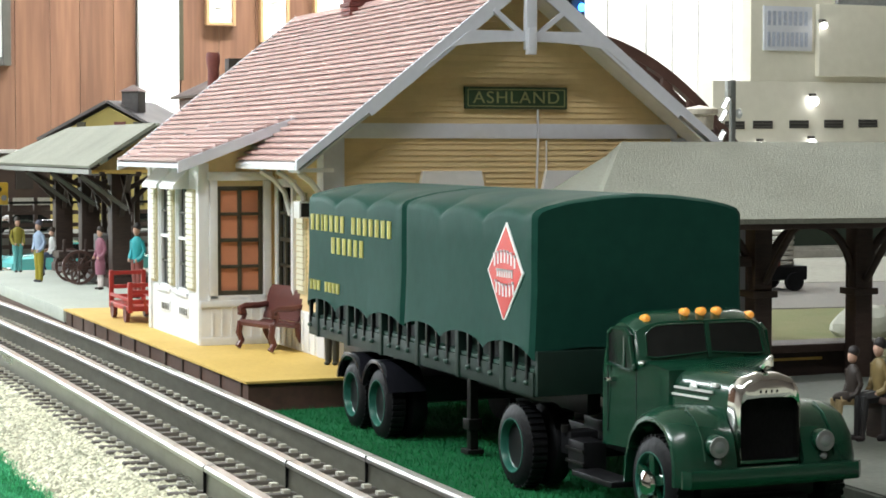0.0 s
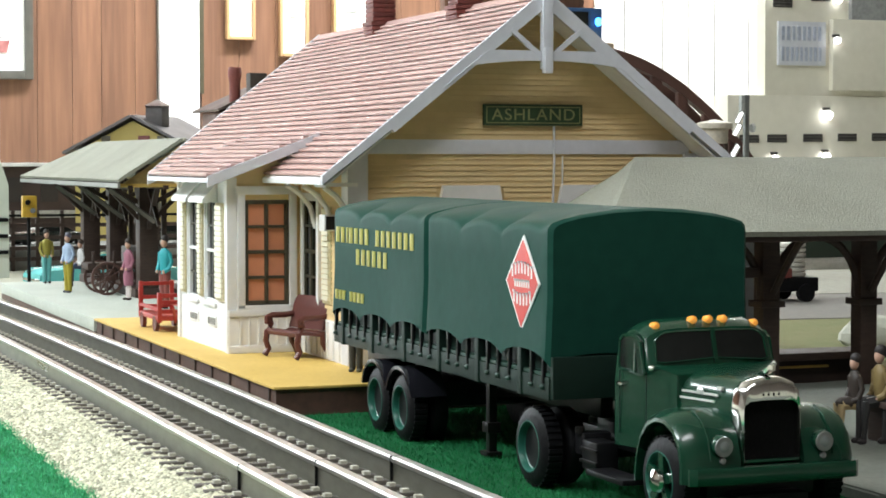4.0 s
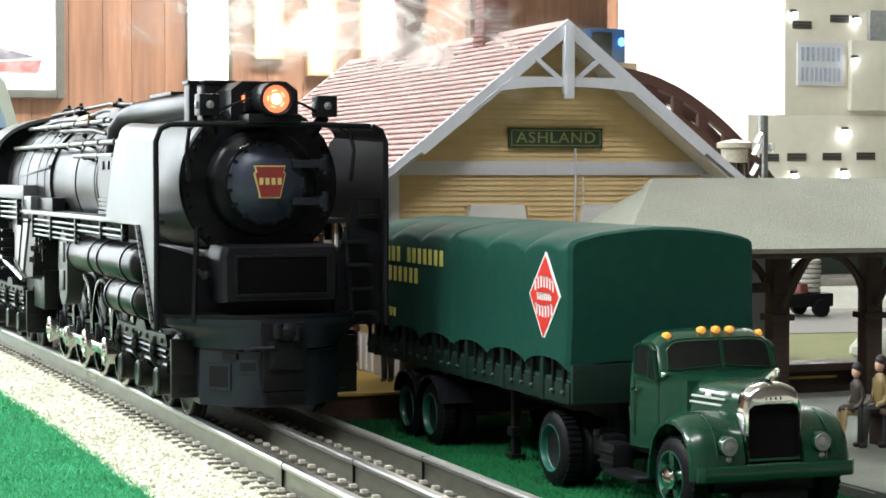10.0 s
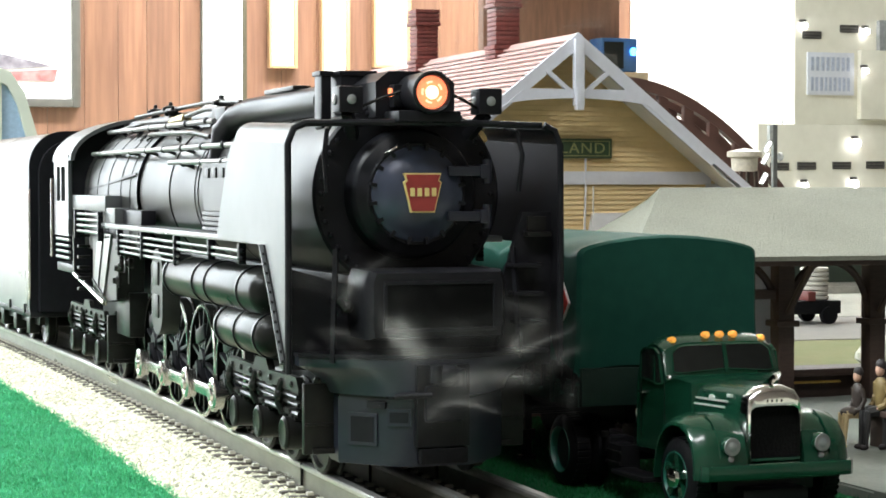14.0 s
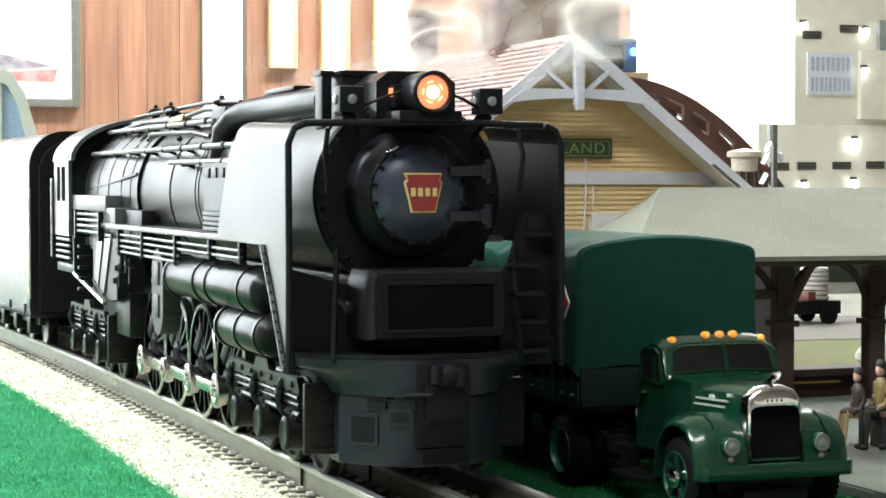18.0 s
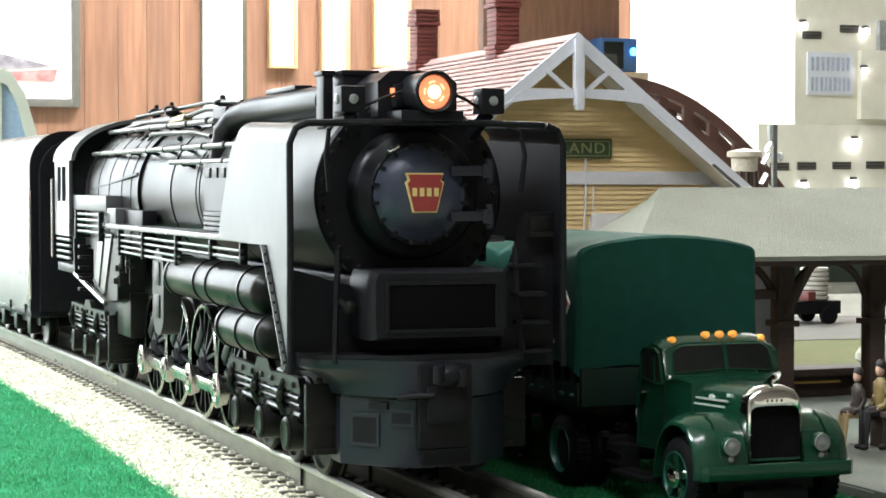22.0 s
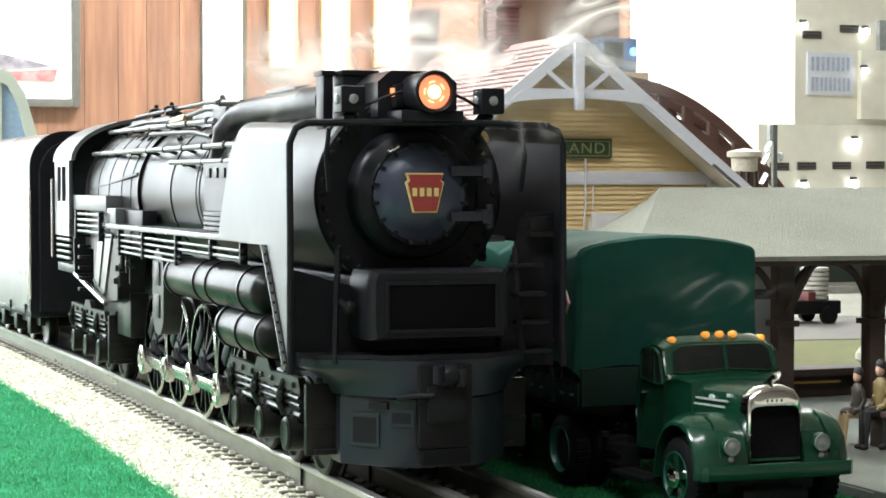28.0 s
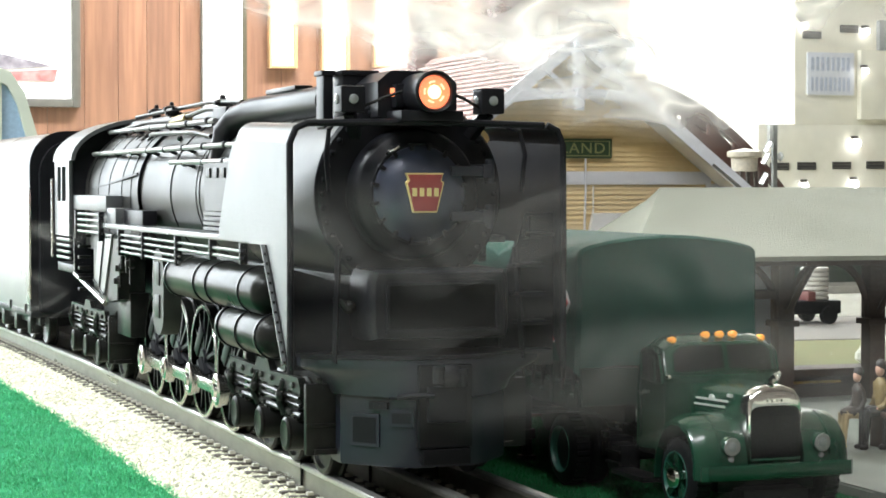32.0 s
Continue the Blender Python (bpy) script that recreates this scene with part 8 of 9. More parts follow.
def far_right():
    # bow bridge
    t = thing("bow_bridge", 655, 1362, -0.6, "dark brown arched toy bridge with square openings", "bridge")
    def bow(x):
        return 154.0 - 0.0042 * (x - 618) ** 2
    xs = [480 + 8 * i for i in range(37)]
    for y0 in (1350, 1378):
        b = B()
        loft(b, [[(x, y0, bow(x)), (x, y0 + 8, bow(x)), (x, y0 + 8, bow(x) - 8.5), (x, y0, bow(x) - 8.5)] for x in xs])
        part("arch_rib", b, mat("bridge_brown", (0.105, 0.05, 0.04), 0.45, var=0.1, grain=80), t)
        b = B()
        loft(b, [[(x, y0 + 1, bow(x) - 20), (x, y0 + 7, bow(x) - 20), (x, y0 + 7, bow(x) - 31), (x, y0 + 1, bow(x) - 31)] for x in xs])
        part("lower_rib", b, mat("bridge_brown", (0.105, 0.05, 0.04)), t)
        for i in range(14):
            x = 488 + i * 21
            b = B()
            box(b, x - 4, y0 + 1.5, bow(x) - 28, x + 4, y0 + 6.5, bow(x) - 4, 0.3)
            part("web_post", b, mat("bridge_brown", (0.105, 0.05, 0.04)), t)
    for x in (480, 766):
        b = B()
        box(b, x - 10, 1348, -0.6, x + 10, 1390, bow(x) - 24, 1)
        part("abutment", b, mat("bridge_stone", (0.22, 0.2, 0.18), 0.8), t)
    # cream tank under the bow
    k = thing("water_tank", 712, 1330, -0.6, "cream toy water tank on a brown trestle", "water tank")
    b = B()
    lathe(b, (712, 1330, 84), (0, 0, 1), [(0, 9.5), (10, 10), (11, 13), (14.5, 13), (15.5, 10), (17, 2), (17.5, 0)], 28)
    part("tank", b, mat("cream_tank", (0.62, 0.56, 0.46), 0.5), k)
    for sx in (-1, 1):
        for sy in (-1, 1):
            b = B()
            bar(b, (712 + sx * 9, 1330 + sy * 9, -0.6), (712 + sx * 6, 1330 + sy * 6, 84), 2.4, 2.4, (0, 1, 0))
            part("leg", b, DARKWOOD, k)
    # searchlight signal
    s = thing("signal_mast", 665, 1200, -0.6, "grey metal signal mast with lit white lamps", "signal mast")
    b = B()
    box(b, 663.4, 1198.4, -0.6, 666.6, 1201.6, 114.5, 0.4)
    part("mast", b, mat("grey_signal_metal", (0.22, 0.23, 0.22), 0.4, 0.5), s)
    b = B()
    box(b, 661, 1199, 104, 663.4, 1203, 114, 0.3)
    part("relay_box", b, mat("pale_signal_grey", (0.42, 0.43, 0.41), 0.5), s)
    lampw = mat("lit_white_lamp", (0.9, 0.9, 0.9), 0.3, emit=(1, 1, 1), power=6)
    for x, z in ((658.6, 100), (655.6, 78.5), (657, 92)):
        b = B()
        bar(b, (x - 2.4, 1197, z - 4), (x + 2.2, 1197, z + 3.4), 3.6, 1.6, (0, 1, 0))
        a = part("signal_arm", b, mat("pale_signal_grey", (0.42, 0.43, 0.41)), s)
        b = B()
        bar(b, (x - 3.0, 1195.2, z - 3.4), (x + 0.6, 1195.2, z + 2.6), 1.2, 1.4, (0, 1, 0))
        part("lamp", b, lampw, a, "glowing white lamp")
    b = B()
    lathe(b, (668, 1199, 93), (1, 0, 0), [(0, 2.5), (1.5, 3.2), (2.5, 2)], 14)
    part("rear_lamp", b, mat("pale_signal_grey", (0.42, 0.43, 0.41)), s)
    # power station of stacked blocks
    p = thing("power_station", 920, 1560, -0.6, "beige toy power station with sign, vents and lit lamps", "power station")
    for q in ((816, 1500, -0.6, 1180, 1524, 125.5), (851, 1501, 125.5, 1180, 1516, 260), (911, 1494, 130, 1180, 1500.5, 189)):
        b = B()
        box(b, *q, 0.6)
        part("block", b, BEIGE, p, "beige block of the building")
    b = B()
    box(b, 862, 1498.6, 150.5, 907, 1501, 186.5, 0.2)
    sg = part("sign", b, mat("white_sign_card", (0.72, 0.74, 0.80), 0.6, var=0.04), p, "white sign with blue-grey marks in two rows")
    inkb = mat("faded_blue_ink", (0.52, 0.57, 0.70), 0.6)
    for z0, n, h in ((171, 8, 11.5), (154, 9, 11.5)):
        for i in range(n):
            b = B()
            x = 865 + i * (39.5 / n)
            box(b, x, 1498.1, z0, x + 39.5 / n * 0.55, 1498.8, z0 + h)
            part("letter_bar", b, inkb, sg)
    vent = mat("dark_vent_slot", (0.06, 0.055, 0.05), 0.6)
    for x, z, yy in ((836, 89.5, 1500), (862, 90, 1500), (896, 90.5, 1500), (929, 91, 1500), (962, 91.5, 1500), (867, 201, 1501), (903, 207, 1501), (940, 208, 1501), (867, 238, 1501), (903, 240, 1501)):
        b = B()
        box(b, x - 9, yy - 0.8, z - 3, x + 9, yy + 0.4, z + 3.4, 0.1)
        v = part("vent", b, vent, p)
        for i in range(2):
            b = B()
            box(b, x - 8.6, yy - 1.4, z - 2 + i * 2.6, x + 8.6, yy - 0.6, z - 1.2 + i * 2.6)
            part("slat", b, mat("grey_vent_slat", (0.16, 0.15, 0.14), 0.6), v)
    for x, z, yy, r in ((917.5, 205, 1497, 3.2), (857.5, 208.5, 1497, 3.0), (912.5, 171, 1490, 3.0), (907.5, 109.5, 1496, 4.2), (858.5, 73.8, 1496, 2.8), (906.6, 75.2, 1496, 3.6)):
        b = B()
        box(b, x - 2.4, yy, z + r, x + 2.4, yy + 4.5, z + r + 2.2, 0.3)
        lp = part("lamp_bracket", b, vent, p)
        b = B()
        ball(b, (x, yy - 0.5, z), r, r, r * 0.95, 14, 9)
        part("bulb", b, lampw, lp, "glowing white bulb")
    # roof bits of the station
    b = B()
    box(b, 930, 1496, 189, 1100, 1560, 215, 0.6)
    part("penthouse", b, mat("grey_penthouse", (0.35, 0.36, 0.36), 0.6), p)
    # shelf with a blue lit box, behind the depot roof
    c = thing("shelf_unit", 905, 2030, -0.6, "dark brown wooden shelf tower behind the layout", "shelf")
    brown = mat("walnut_shelf_board", (0.16, 0.075, 0.045), 0.45, var=0.15, grain=40, stretch=(5, 5, 0.6))
    b = B()
    box(b, 770, 2030, -0.6, 931, 2046, 420, 1)
    part("back_board", b, brown, c)
    b = B()
    box(b, 860, 1990, -0.6, 948, 2030, 197, 1)
    part("base_box", b, mat("tan_box_card", (0.36, 0.27, 0.18), 0.7), c)
    x = thing("electronic_box", 915, 2005, 197.4, "blue electronic box with a glowing blue light", "control box")
    b = B()
    box(b, 893, 1996, 197.4, 936.5, 2026, 234, 1.0)
    part("case", b, mat("blue_box_plastic", (0.03, 0.09, 0.22), 0.4, var=0.1), x)
    b = B()
    box(b, 897, 1994.6, 201, 920, 1996.2, 230, 0.4)
    part("screen", b, DARKGLASS, x)
    b = B()
    ball(b, (931.5, 1994.5, 219.5), 3.8, 3.0, 4.6, 14, 9)
    part("blue_light", b, mat("blue_led_glow", (0.1, 0.4, 1.0), 0.3, emit=(0.05, 0.35, 1.0), power=6), x, "glowing blue light")
    # yard behind the canopy
    r = B()
    prism(r, [(352, 640), (1100, 640), (1100, 1260), (352, 1260)], "z", -0.6, -0.2)
    solid("yard_grass", r, mat("olive_yard_grass", (0.12, 0.14, 0.045), 0.9, second=(0.17, 0.16, 0.07), grain=60, big=8, bump=0.6, bgrain=600), "olive and straw coloured grass of the yard", "grass", "structure")
    r = B()
    prism(r, [(352, 850), (1100, 780), (1100, 905), (352, 1015)], "z", -0.2, 0.2)
    solid("road", r, mat("grey_yard_road", (0.16, 0.15, 0.14), 0.85, second=(0.19, 0.175, 0.155), grain=120, big=10, bump=0.4, bgrain=700), "grey-brown yard road", "road", "structure")
    r = B()
    prism(r, [(352, 1020), (1100, 910), (1100, 1250), (352, 1250)], "z", -0.2, 0.1)
    solid("gravel_yard", r, mat("pale_yard_gravel", (0.33, 0.32, 0.27), 0.9, grain=200, big=10, bump=0.6, bgrain=900), "pale gravel of the far yard", "gravel", "structure")
    tr = thing("far_track", 760, 1215, 0.1, "distant track with bright rails", "railway track", kind="structure")
    for yy in (1190, 1216, 1242):
        b = B()
        loft(b, [[(x, yy + (760 - x) * 0.05, 0.1), (x, yy + 2 + (760 - x) * 0.05, 0.1), (x, yy + 2 + (760 - x) * 0.05, 5), (x, yy + (760 - x) * 0.05, 5)] for x in (420, 600, 760, 1100)])
        part("rail", b, STEEL, tr)
    wl = B()
    box(wl, 430, 1275, -0.6, 1200, 1290, 46, 1)
    solid("yard_wall", wl, mat("dark_green_bank", (0.03, 0.045, 0.03), 0.8, var=0.2, grain=60), "dark green retaining wall behind the far track", "wall", "structure")
    # flat truck with a stack of pale pipes
    k = thing("flat_truck", 540, 945, 0.2, "toy flat truck carrying a stack of pale rings", "truck")
    b = B()
    box(b, 505, 930, 5.5, 556, 952, 12.6, 1.0)
    part("bed", b, RUBBER, k)
    for i in range(7):
        b = B()
        lathe(b, (546, 941, 12.6 + i * 2.5), (0, 0, 1), [(0, 6.6), (0.5, 7.6), (1.9, 7.6), (2.4, 6.6)], 24)
        part("ring", b, mat("pale_pipe_ring", (0.45, 0.43, 0.38), 0.6, var=0.08), k)
    b = B()
    box(b, 535.5, 929, 12.6, 540, 953, 17.5, 0.4)
    part("tail_board", b, mat("dull_red_board", (0.13, 0.025, 0.02), 0.5), k)
    for x in (514, 548):
        for y in (931, 951):
            b = B()
            lathe(b, (x, y, 4.8), (0, -1 if y < 940 else 1, 0), [(0, 0), (0, 2), (-0.2, 4.6), (3, 4.6), (3, 0)], 18)
            part("wheel", b, RUBBER, k)
    b = B()
    rnd = random.Random(3)
    ball(b, (451, 716, 3.0), 15, 9, 8.4, 16, 9)
    for v in b.verts:
        v.co += Vector((rnd.uniform(-1, 1), rnd.uniform(-1, 1), rnd.uniform(-0.8, 0.8)))
        v.co.z = max(v.co.z, -0.3)
    solid("boulder", b, mat("white_plaster_rock", (0.45, 0.45, 0.38), 0.9, var=0.1, grain=150, bump=0.8, bgrain=300), "large white plaster rock on the yard grass", "rock")


def figures():
    figurine(193, 1088, 8.3, 28.5, 10, (0.30, 0.26, 0.04), (0.12, 0.42, 0.42), (0.03, 0.02, 0.015), "figurine in olive top and teal trousers on the platform")
    figurine(190.3, 1011, 8.3, 29.5, -60, (0.36, 0.46, 0.62), (0.36, 0.30, 0.03), (0.10, 0.10, 0.14), "figurine in pale blue top and mustard trousers")
    figurine(205, 1058, 8.3, 27, -80, (0.55, 0.55, 0.55), (0.03, 0.045, 0.09), (0.05, 0.03, 0.02), "seated figurine in white shirt and navy trousers", seated=True)
    figurine(206.8, 950, 8.3, 28.5, -70, (0.32, 0.12, 0.17), (0.70, 0.62, 0.60), (0.03, 0.015, 0.015), "figurine in mauve dress on the grey platform", skirt=True)
    figurine(210.4, 892, 8.3, 32, -60, (0.02, 0.34, 0.38), (0.25, 0.07, 0.06), (0.02, 0.015, 0.015), "figurine in teal jacket behind the red cart")
    figurine(206, 617, 8.3, 28, -40, (0.035, 0.035, 0.03), (0.035, 0.035, 0.03), (0.09, 0.09, 0.07), "dark figurine standing at the platform edge")
    figurine(285.0, 468, 3.0, 24.5, -92, (0.03, 0.012, 0.014), (0.50, 0.38, 0.20), (0.02, 0.015, 0.014), "seated figurine with yellow shoes on the canopy bench", seated=True, shoes=(0.60, 0.48, 0.03))
    figurine(289.5, 464, 3.0, 27, -90, (0.20, 0.14, 0.05), (0.025, 0.024, 0.024), (0.02, 0.016, 0.014), "seated figurine in tan coat and black trousers", seated=True)
    figurine(295.5, 461, 3.0, 31, -80, (0.05, 0.10, 0.10), (0.025, 0.024, 0.022), (0.02, 0.016, 0.014), "seated figurine in dark green coat", seated=True)
    t = thing("bench", 312, 466, 3.0, "dark plain bench on the concrete apron", "bench", "benches")
    b = B()
    box(b, 288, 458, 11.6, 330, 473, 13.2, 0.3)
    part("seat", b, DARKWOOD, t)
    for x in (291, 327):
        b = B()
        box(b, x - 1, 460, 3, x + 1, 470, 11.6, 0.2)
        part("leg", b, DARKWOOD, t)
    bench(201.2, 665, 8.3, -74, "maroon scroll-armed platform bench beside the bay", BENCH, 20.0)


# ---- smoke: wisps that leave the stack, each after its own time; dense or thin; way: seconds after leaving, x, y, z ----
SMOKE = [
    (7.4, True, [(0.6, 144, 800, 110), (1.2, 166, 790, 109), (1.8, 195, 760, 116), (2.6, 219, 740, 127), (3.6, 234, 740, 159)]),
    (7.5, True, [(0.5, 165, 800, 106), (1.1, 197, 780, 116), (1.7, 226, 760, 121), (2.5, 245, 740, 136), (3.3, 248, 740, 159)]),
    (7.9, True, [(0.5, 144, 700, 105), (1.1, 187, 680, 103), (1.7, 208, 660, 115), (2.5, 231, 650, 129), (3.3, 238, 650, 152)]),
    (8.5, False, [(0.5, 178, 620, 95), (1.1, 194, 600, 102), (1.7, 217, 600, 112), (2.3, 239, 600, 123), (3.1, 257, 600, 148)]),
    (9.2, False, [(0.6, 179, 560, 107), (1.2, 192, 540, 105), (1.8, 206, 540, 113), (2.3, 225, 540, 112), (3, 238, 540, 123), (3.8, 241, 540, 142)]),
    (9.8, True, [(0.6, 191, 520, 103), (1.2, 230, 540, 104), (1.8, 233, 540, 110), (2.4, 238, 540, 126), (2.9, 240, 530, 148), (3.6, 243, 520, 185)]),
    (10.2, False, [(0.6, 187, 490, 102), (1, 223, 520, 106), (1.6, 214, 500, 99), (2.2, 218, 480, 64), (2.6, 189, 430, 48), (3, 149, 370, 42), (3.4, 158, 366, 76), (3.8, 175, 390, 122), (4.6, 195, 420, 165)]),
    (10.4, False, [(0.6, 215, 520, 113), (1.2, 223, 520, 114), (2, 232, 520, 122), (2.8, 239, 520, 139)]),
    (11, False, [(0.5, 172, 470, 107), (1.2, 213, 480, 77), (1.6, 206, 440, 50), (2, 160, 380, 42), (2.6, 137, 364, 48), (3.2, 112, 358, 42), (4.5, 101, 352, 49), (6, 97, 360, 80), (7, 97, 360, 120)]),
    (16, False, [(0.6, 179, 440, 106), (1.2, 183, 440, 110), (2.2, 186, 440, 129)]),
    (17.3, True, [(0.5, 173, 440, 107), (1.1, 179, 440, 113), (1.9, 182, 440, 130)]),
    (26.8, False, [(0.6, 186, 450, 110), (1.2, 199, 460, 107), (1.7, 215, 470, 92), (2.4, 210, 470, 93), (3.4, 224, 470, 89), (5.2, 240, 470, 104)]),
    (27.1, True, [(0.4, 166, 440, 111), (0.9, 168, 440, 105), (1.3, 179, 440, 109), (1.9, 182, 440, 106), (2.5, 173, 440, 110), (2.9, 163, 440, 111), (3.9, 163, 440, 111), (4.9, 165, 440, 110)]),
    (27.2, False, [(0.4, 159, 440, 101), (0.8, 137, 450, 99), (1.1, 110, 460, 99), (1.6, 101, 460, 104), (2.2, 100, 460, 116), (2.8, 100, 460, 132)]),
    (27.4, False, [(0.4, 135, 450, 95), (0.7, 113, 460, 73), (0.9, 104, 480, 50), (1.6, 98, 480, 44), (2.2, 92, 480, 40), (3, 77, 460, 33), (4.1, 58, 440, 25)]),
    (27.5, False, [(0.4, 200, 420, 51), (0.8, 144, 372, 40), (1.3, 147, 368, 32), (1.7, 162, 352, 30), (2.1, 174, 340, 27), (2.7, 200, 330, 24), (3.5, 260, 325, 30), (4.2, 335, 325, 40)]),
    (27.7, False, [(0.4, 158, 400, 83), (0.7, 122, 392, 79), (1.3, 119, 390, 84), (1.9, 109, 380, 63), (2.5, 116, 372, 48), (3.1, 160, 362, 62), (3.6, 240, 345, 72), (4.2, 340, 345, 84)]),
    (27.9, True, [(0.4, 180, 440, 110), (0.8, 200, 440, 112), (1.1, 212, 440, 110), (1.6, 215, 450, 124), (2.2, 215, 460, 145), (2.8, 215, 460, 180)]),
    (28, True, [(0.4, 191, 440, 101), (0.8, 205, 440, 98), (1.1, 206, 440, 98), (1.6, 212, 450, 106), (2.2, 216, 460, 119), (3, 214, 460, 126), (4, 202, 440, 130)]),
    (28.2, False, [(0.5, 184, 400, 58), (0.8, 185, 380, 54), (1.2, 174, 364, 52), (1.6, 156, 366, 52), (1.9, 147, 366, 47), (2.3, 150, 362, 45), (2.8, 225, 345, 42), (3.4, 335, 345, 50)]),
    (28.4, False, [(0.4, 193, 390, 55), (0.6, 168, 330, 37), (0.9, 163, 325, 31), (1.3, 163, 330, 43), (1.7, 161, 330, 49), (2.2, 200, 330, 42), (2.7, 260, 330, 50), (3.2, 335, 330, 60)]),
    (28.7, True, [(0.4, 173, 440, 102), (0.9, 159, 440, 107), (1.3, 156, 440, 112), (1.9, 173, 440, 110), (2.3, 179, 440, 113), (3.3, 176, 440, 105)]),
    (29.2, False, [(0.4, 186, 420, 73), (0.8, 137, 362, 39), (1.4, 131, 362, 34), (1.7, 170, 360, 44), (2.2, 250, 340, 42), (2.7, 335, 340, 50)]),
    (29.3, False, [(0.4, 172, 360, 47), (0.7, 195, 345, 39), (1.2, 195, 340, 33), (1.6, 225, 330, 36), (2.1, 335, 330, 50)]),
    (29.4, True, [(0.4, 180, 440, 109), (0.8, 195, 440, 111), (1.2, 185, 440, 113), (1.6, 170, 440, 114), (2.1, 178, 440, 109), (2.6, 163, 440, 115)])]
HAZE = [
    (27.6, [(0.5, 165, 445, 108), (1.1, 215, 480, 104), (1.8, 240, 500, 96), (2.8, 235, 500, 98), (4.4, 230, 500, 104)]),
    (28.0, [(0.5, 160, 440, 106), (1.0, 205, 430, 80), (1.6, 200, 385, 44), (2.2, 190, 368, 30), (4.0, 185, 366, 34)]),
    (28.6, [(0.5, 165, 440, 106), (1.0, 200, 430, 92), (1.6, 190, 374, 70), (2.3, 185, 366, 58), (3.4, 175, 366, 62)]),
    (29.0, [(0.5, 170, 440, 106), (0.9, 220, 440, 80), (1.3, 235, 370, 40), (1.8, 245, 360, 18), (3.0, 250, 356, 14)]),
    (10.2, [(0.5, 152, 520, 106), (1.1, 205, 540, 108), (1.9, 230, 570, 102), (2.7, 235, 575, 120), (3.6, 240, 575, 160)])]


def smoke_surface(name, length, scale, fine, broad, strands, low=0.42):
    """Thin smoke on a sheet: broad billows and fine strands, fading towards the sheet's rim."""
    m = bpy.data.materials.new(name)
    m.use_nodes = True
    nt = m.node_tree
    n, l = nt.nodes, nt.links
    n.remove(n["Principled BSDF"])

    def math_node(op, a, b=None, clamp=False):
        k = n.new("ShaderNodeMath")
        k.operation, k.use_clamp = op, clamp
        for i, v in enumerate((a, b)):
            if v is None:
                continue
            if isinstance(v, (int, float)):
                k.inputs[i].default_value = v
            else:
                l.new(v, k.inputs[i])
        return k.outputs[0]

    def span(v, a, b, c, d):
        k = n.new("ShaderNodeMapRange")
        k.interpolation_type = "SMOOTHSTEP"
        for i, q in enumerate((a, b, c, d)):
            k.inputs[i + 1].default_value = q
        l.new(v, k.inputs[0])
        return k.outputs[0]
    tc, mp = n.new("ShaderNodeTexCoord"), n.new("ShaderNodeMapping")
    l.new(tc.outputs["Object"], mp.inputs[0])
    mp.inputs["Scale"].default_value = (1 / 0.0185, 1 / length, 1 / 0.0178)
    gr = n.new("ShaderNodeTexGradient")
    gr.gradient_type = "SPHERICAL"
    l.new(mp.outputs[0], gr.inputs[0])
    oi, ge = n.new("ShaderNodeObjectInfo"), n.new("ShaderNodeNewGeometry")
    seed = math_node("MULTIPLY", math_node("ADD", oi.outputs["Random"], ge.outputs["Random Per Island"]), 20)

    def noise_of(size, detail, warp):
        k = n.new("ShaderNodeTexNoise")
        k.noise_dimensions = "4D"
        k.inputs["Scale"].default_value, k.inputs["Detail"].default_value, k.inputs["Distortion"].default_value = size, detail, warp
        l.new(seed, k.inputs["W"])
        l.new(flow.outputs[0], k.inputs[0])
        return k.outputs[0]
    # drawn out along the way of the draught
    flow = n.new("ShaderNodeMapping")
    flow.inputs["Scale"].default_value = (1.0, 0.6, 1.0)
    l.new(tc.outputs["Object"], flow.inputs[0])
    cloud = noise_of(scale, 3, 1.4)
    line = noise_of(fine, 1.0, 2.2)
    # nested filaments: the even levels of one slow noise, broken up by the billows
    turn = math_node("PINGPONG", math_node("MULTIPLY", line, 5.0), 0.5)
    ridge = math_node("POWER", math_node("MULTIPLY", turn, 2.0), 5.0)
    gaps = span(cloud, low, low + 0.24, 0, 1)
    billow = math_node("MULTIPLY", math_node("MULTIPLY", gaps, math_node("ADD", math_node("MULTIPLY", turn, 1.2), 0.4)), broad)
    ridge = math_node("MULTIPLY", math_node("MULTIPLY", ridge, gaps), strands)
    rim = span(gr.outputs["Fac"], 0.02, 0.6, 0, 1)
    fac = math_node("MULTIPLY", math_node("ADD", billow, ridge, True), rim)
    df, tl, ad, tr, mx = n.new("ShaderNodeBsdfDiffuse"), n.new("ShaderNodeBsdfTranslucent"), n.new("ShaderNodeAddShader"), n.new("ShaderNodeBsdfTransparent"), n.new("ShaderNodeMixShader")
    df.inputs[0].default_value = tl.inputs[0].default_value = (0.62, 0.60, 0.55, 1)
    # thin smoke scatters alike from all sides: it takes its light as from above, however a sheet is turned
    up = n.new("ShaderNodeCombineXYZ")
    up.inputs[0].default_value, up.inputs[1].default_value, up.inputs[2].default_value = -0.55, 0.25, 0.8
    dn = n.new("ShaderNodeVectorMath")
    dn.operation = "SCALE"
    dn.inputs["Scale"].default_value = -1.0
    l.new(up.outputs[0], dn.inputs[0])
    l.new(up.outputs[0], df.inputs["Normal"])
    l.new(dn.outputs[0], tl.inputs["Normal"])
    l.new(df.outputs[0], ad.inputs[0])
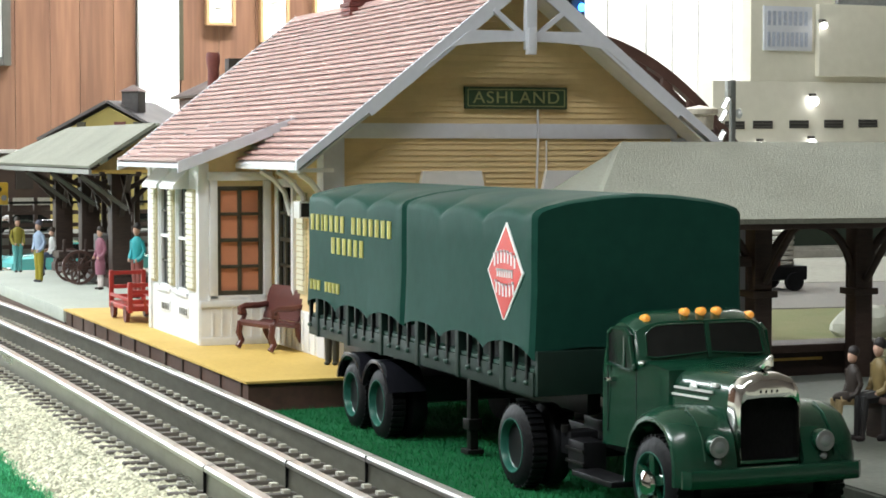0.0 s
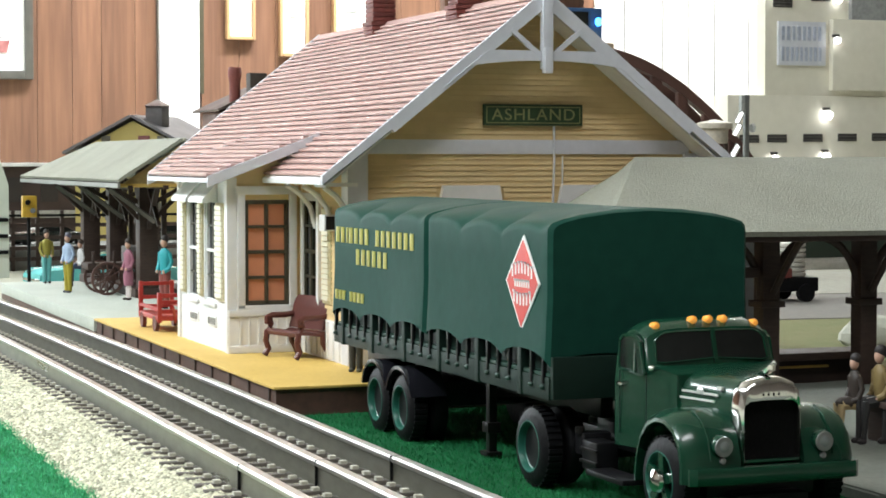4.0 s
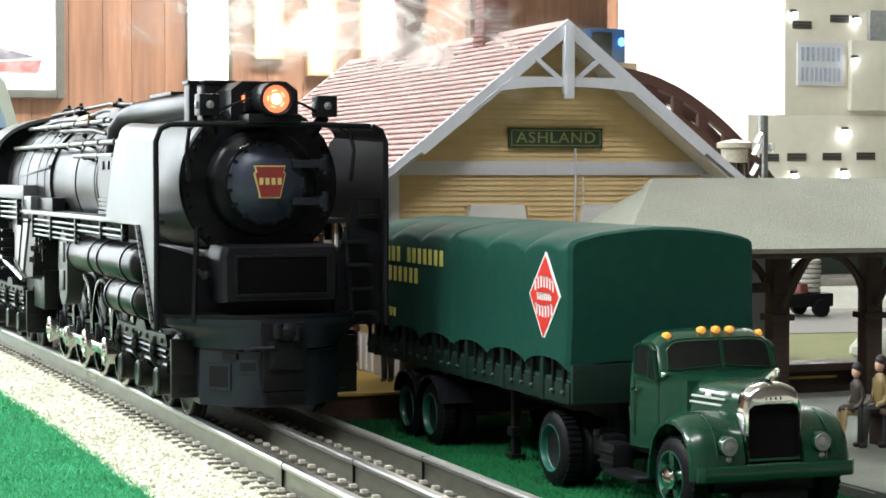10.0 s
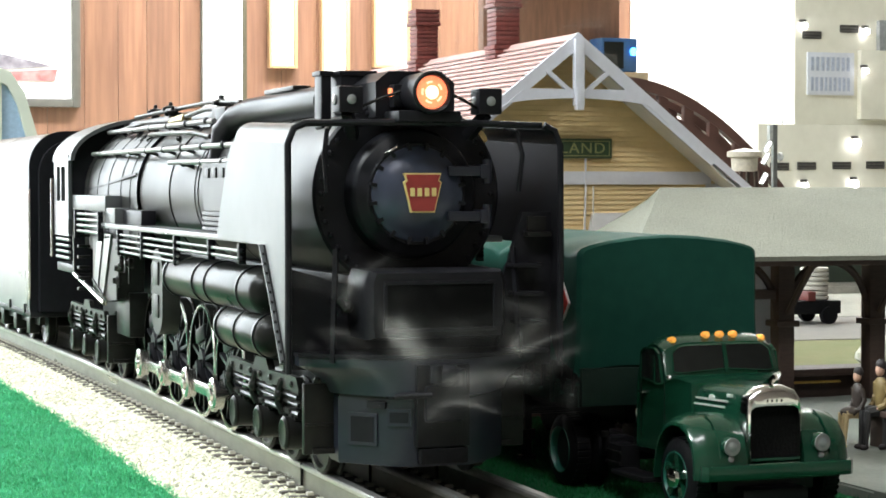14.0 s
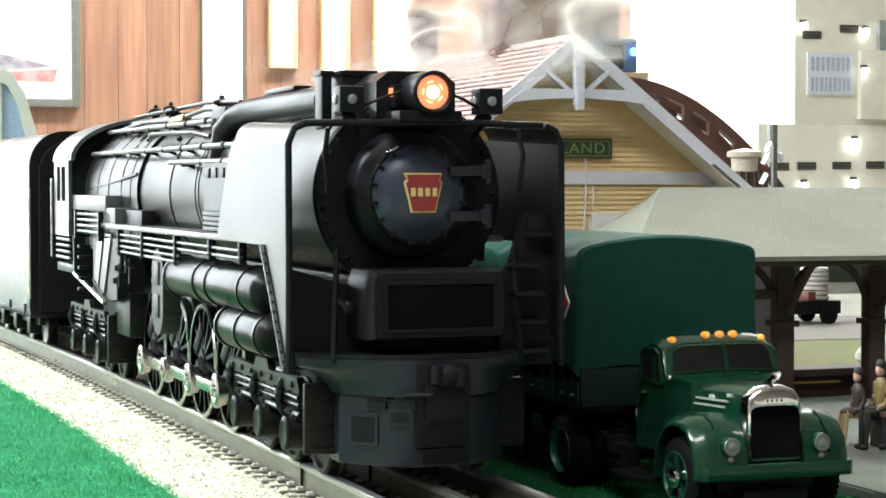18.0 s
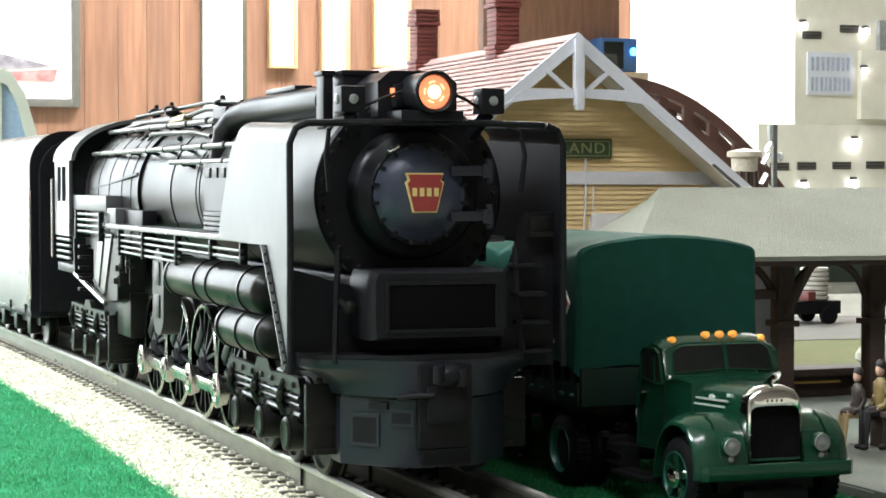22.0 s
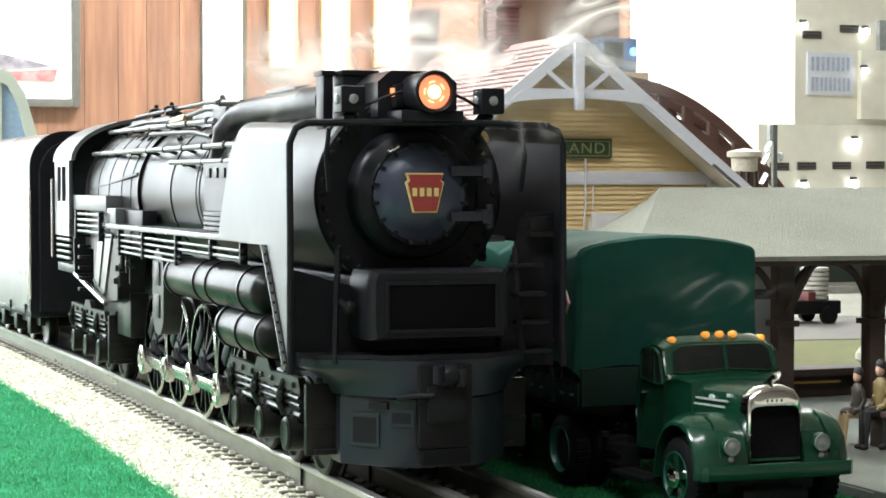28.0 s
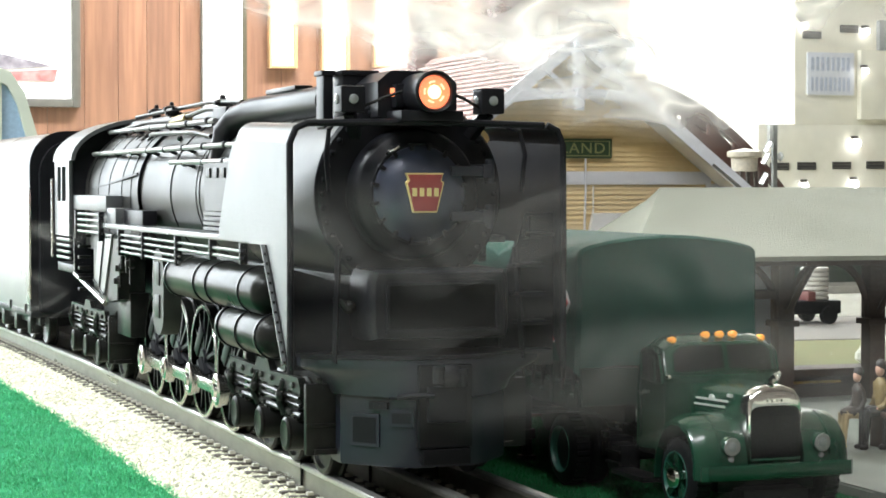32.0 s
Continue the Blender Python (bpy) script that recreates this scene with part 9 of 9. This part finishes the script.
    l.new(tl.outputs[0], ad.inputs[1])
    l.new(fac, mx.inputs[0])
    l.new(tr.outputs[0], mx.inputs[1])
    l.new(ad.outputs[0], mx.inputs[2])
    l.new(mx.outputs[0], n["Material Output"].inputs[0])
    return m


def smoke():
    wisp = smoke_surface("thin_white_smoke", 0.046, 38, 26, 0.03, 0.165)
    cloud = smoke_surface("billowing_white_smoke", 0.088, 36, 30, 0.66, 0.32, 0.39)
    veil = smoke_surface("faint_smoke_haze", 0.105, 12, 20, 0.09, 0.0, 0.26)
    puffs = []
    kinds = [("cloud" if dense else "wisp") for _, dense, _ in SMOKE] + ["veil"] * len(HAZE)
    for i, kind in enumerate(kinds):
        rnd = random.Random(50 + i)
        half = {"veil": 100.0, "cloud": 82.0, "wisp": 46.0}[kind]
        b = B()
        # an upright wavy sheet
        ph, am, lean = rnd.uniform(0, 6), rnd.uniform(1.2, 2.6), rnd.uniform(-0.25, 0.25)
        rows = []
        for u in range(25):
            row = []
            for v in range(13):
                y, z = (u / 12 - 1) * half, (v / 6 - 1) * 17.0
                x = am * math.sin(y * (0.10 if kind == "wisp" else 0.05) + z * 0.13 + ph) + lean * z * 0.4
                k = math.hypot(x, z) / 18.2
                if k > 1:
                    x, z = x / k, z / k
                row.append((x, y, z))
            rows.append(row)
        loft(b, rows, closed=False)
        o = part("smoke_puff", b, {"wisp": wisp, "cloud": cloud, "veil": veil}[kind], None)
        tagged(o, {"wisp": "thin wispy white smoke drifting from the stack", "cloud": "billowing white smoke over the stack", "veil": "faint drifting veil of thin smoke"}[kind], "smoke", "smoke of the locomotive", "stuff")
        puffs.append(o)
    return puffs


TRAIN = [(0, 2092.0), (2, 1765.0), (4, 1437.0), (6, 1109.0), (6.4, 1041.5), (6.8, 962.5), (7.1, 909.0), (7.5, 840.2), (8, 756.8), (8.5, 673.1), (9, 603.2), (9.5, 554.9), (10, 519.2), (10.5, 494.6), (11, 477.2), (11.5, 463.4),
         (12, 447.8), (12.5, 431.9), (13, 421.7), (13.5, 413.0), (14, 405.9), (14.5, 405.5), (18, 405.4), (19, 404.6), (20, 404.4), (32, 404.4)]


def train_y(t):
    for (a, ya), (b, yb) in zip(TRAIN, TRAIN[1:]):
        if a <= t <= b:
            return ya + (yb - ya) * (t - a) / (b - a)
    return TRAIN[-1][1]


def on_track(y):
    return pose(track_x(y) * MM, y * MM, 0.00984, 0, 0, track_turn(y))


def motions():
    rows_l, rows_t = [], []
    for t, y in TRAIN:
        rows_l.append((t, on_track(y + 150) @ pose(0, -0.150, 0)))
        rows_t.append((t, on_track(y + 374 + 150) @ pose(0, -0.150, 0)))
    walk(LOCO_OB, rows_l)
    walk(TENDER_OB, rows_t)
    # wheels roll with the way made good
    ts = [k / 15 for k in range(0, 15 * 20 + 1)] + [32.0]
    for wheels, r in ((WHEELS, DR),):
        for ax, y in zip(wheels, DRIVERS):
            rows, last = [], None
            for t in ts:
                a = math.degrees((train_y(t) - 404.4) / r) + 138
                if last is None or abs(a - last) > 40 or t in (0, 32.0):
                    rows.append((t, pose(0, y * MM, r * MM, a, 0, 0)))
                    last = a
            walk(ax, rows)
    for rod in RODS:
        rows, last = [], None
        for t in ts:
            a = math.degrees((train_y(t) - 404.4) / DR) + 138
            if last is None or abs(a - last) > 40 or t in (0, 32.0):
                ar = radians(a)
                rows.append((t, pose(0, -CRANK * math.sin(ar) * MM, (DR + CRANK * math.cos(ar)) * MM)))
                last = a
        walk(rod, rows)
    for ax, r, y in SMALL:
        rows, last = [], None
        for t in ts:
            a = math.degrees((train_y(t) - 404.4) / r)
            if last is None or abs(a - last) > 50 or t in (0, 32.0):
                rows.append((t, pose(0, y * MM, r * MM, a, 0, 0)))
                last = a
        walk(ax, rows)

    # smoke: rides in the smokebox, leaves by the stack and drifts off
    ways = [(birth, way) for birth, _, way in SMOKE] + HAZE
    for i, (ob, (birth, way)) in enumerate(zip(PUFFS, ways)):
        thin = i < len(SMOKE) and not SMOKE[i][1]
        rows = []
        for t in [k * 0.5 for k in range(int(birth * 2) + 1)] + [birth]:
            if not rows or t > rows[-1][0] + 0.05:
                rows.append((t, on_track(train_y(t) + 150) @ pose(-0.001, -0.150 + (0.064 if thin else 0.150), 0.0615)))
        spin = 0.0
        for dt, x, y, z in way:
            spin += (78 - spin) * 0.55
            sway = 30 if thin else (12 if i < len(SMOKE) else 4)
            rows.append((birth + dt, pose(x * MM, y * MM, z * MM, sway * math.sin(dt * 1.1 + i * 2.3), 0.4 * sway * math.cos(dt * 1.3 + i), spin)))
        last = rows[-1]
        if last[0] < 32:
            rows.append((32.0, pose(way[-1][1] * MM, way[-1][2] * MM, way[-1][3] * MM + 0.06 * (32 - last[0]), 0, 0, spin)))
        walk(ob, rows)


room()
table()
groundwork()
track()
platforms()
depot()
trailer()
tractor()
shelter_left()
hand_wagon()
baggage_cart()
shelter_right()
far_left()
far_right()
figures()
LOCO_OB, WHEELS, RODS, SMALL = loco()
TENDER_OB = tender()
PUFFS = smoke()
motions()
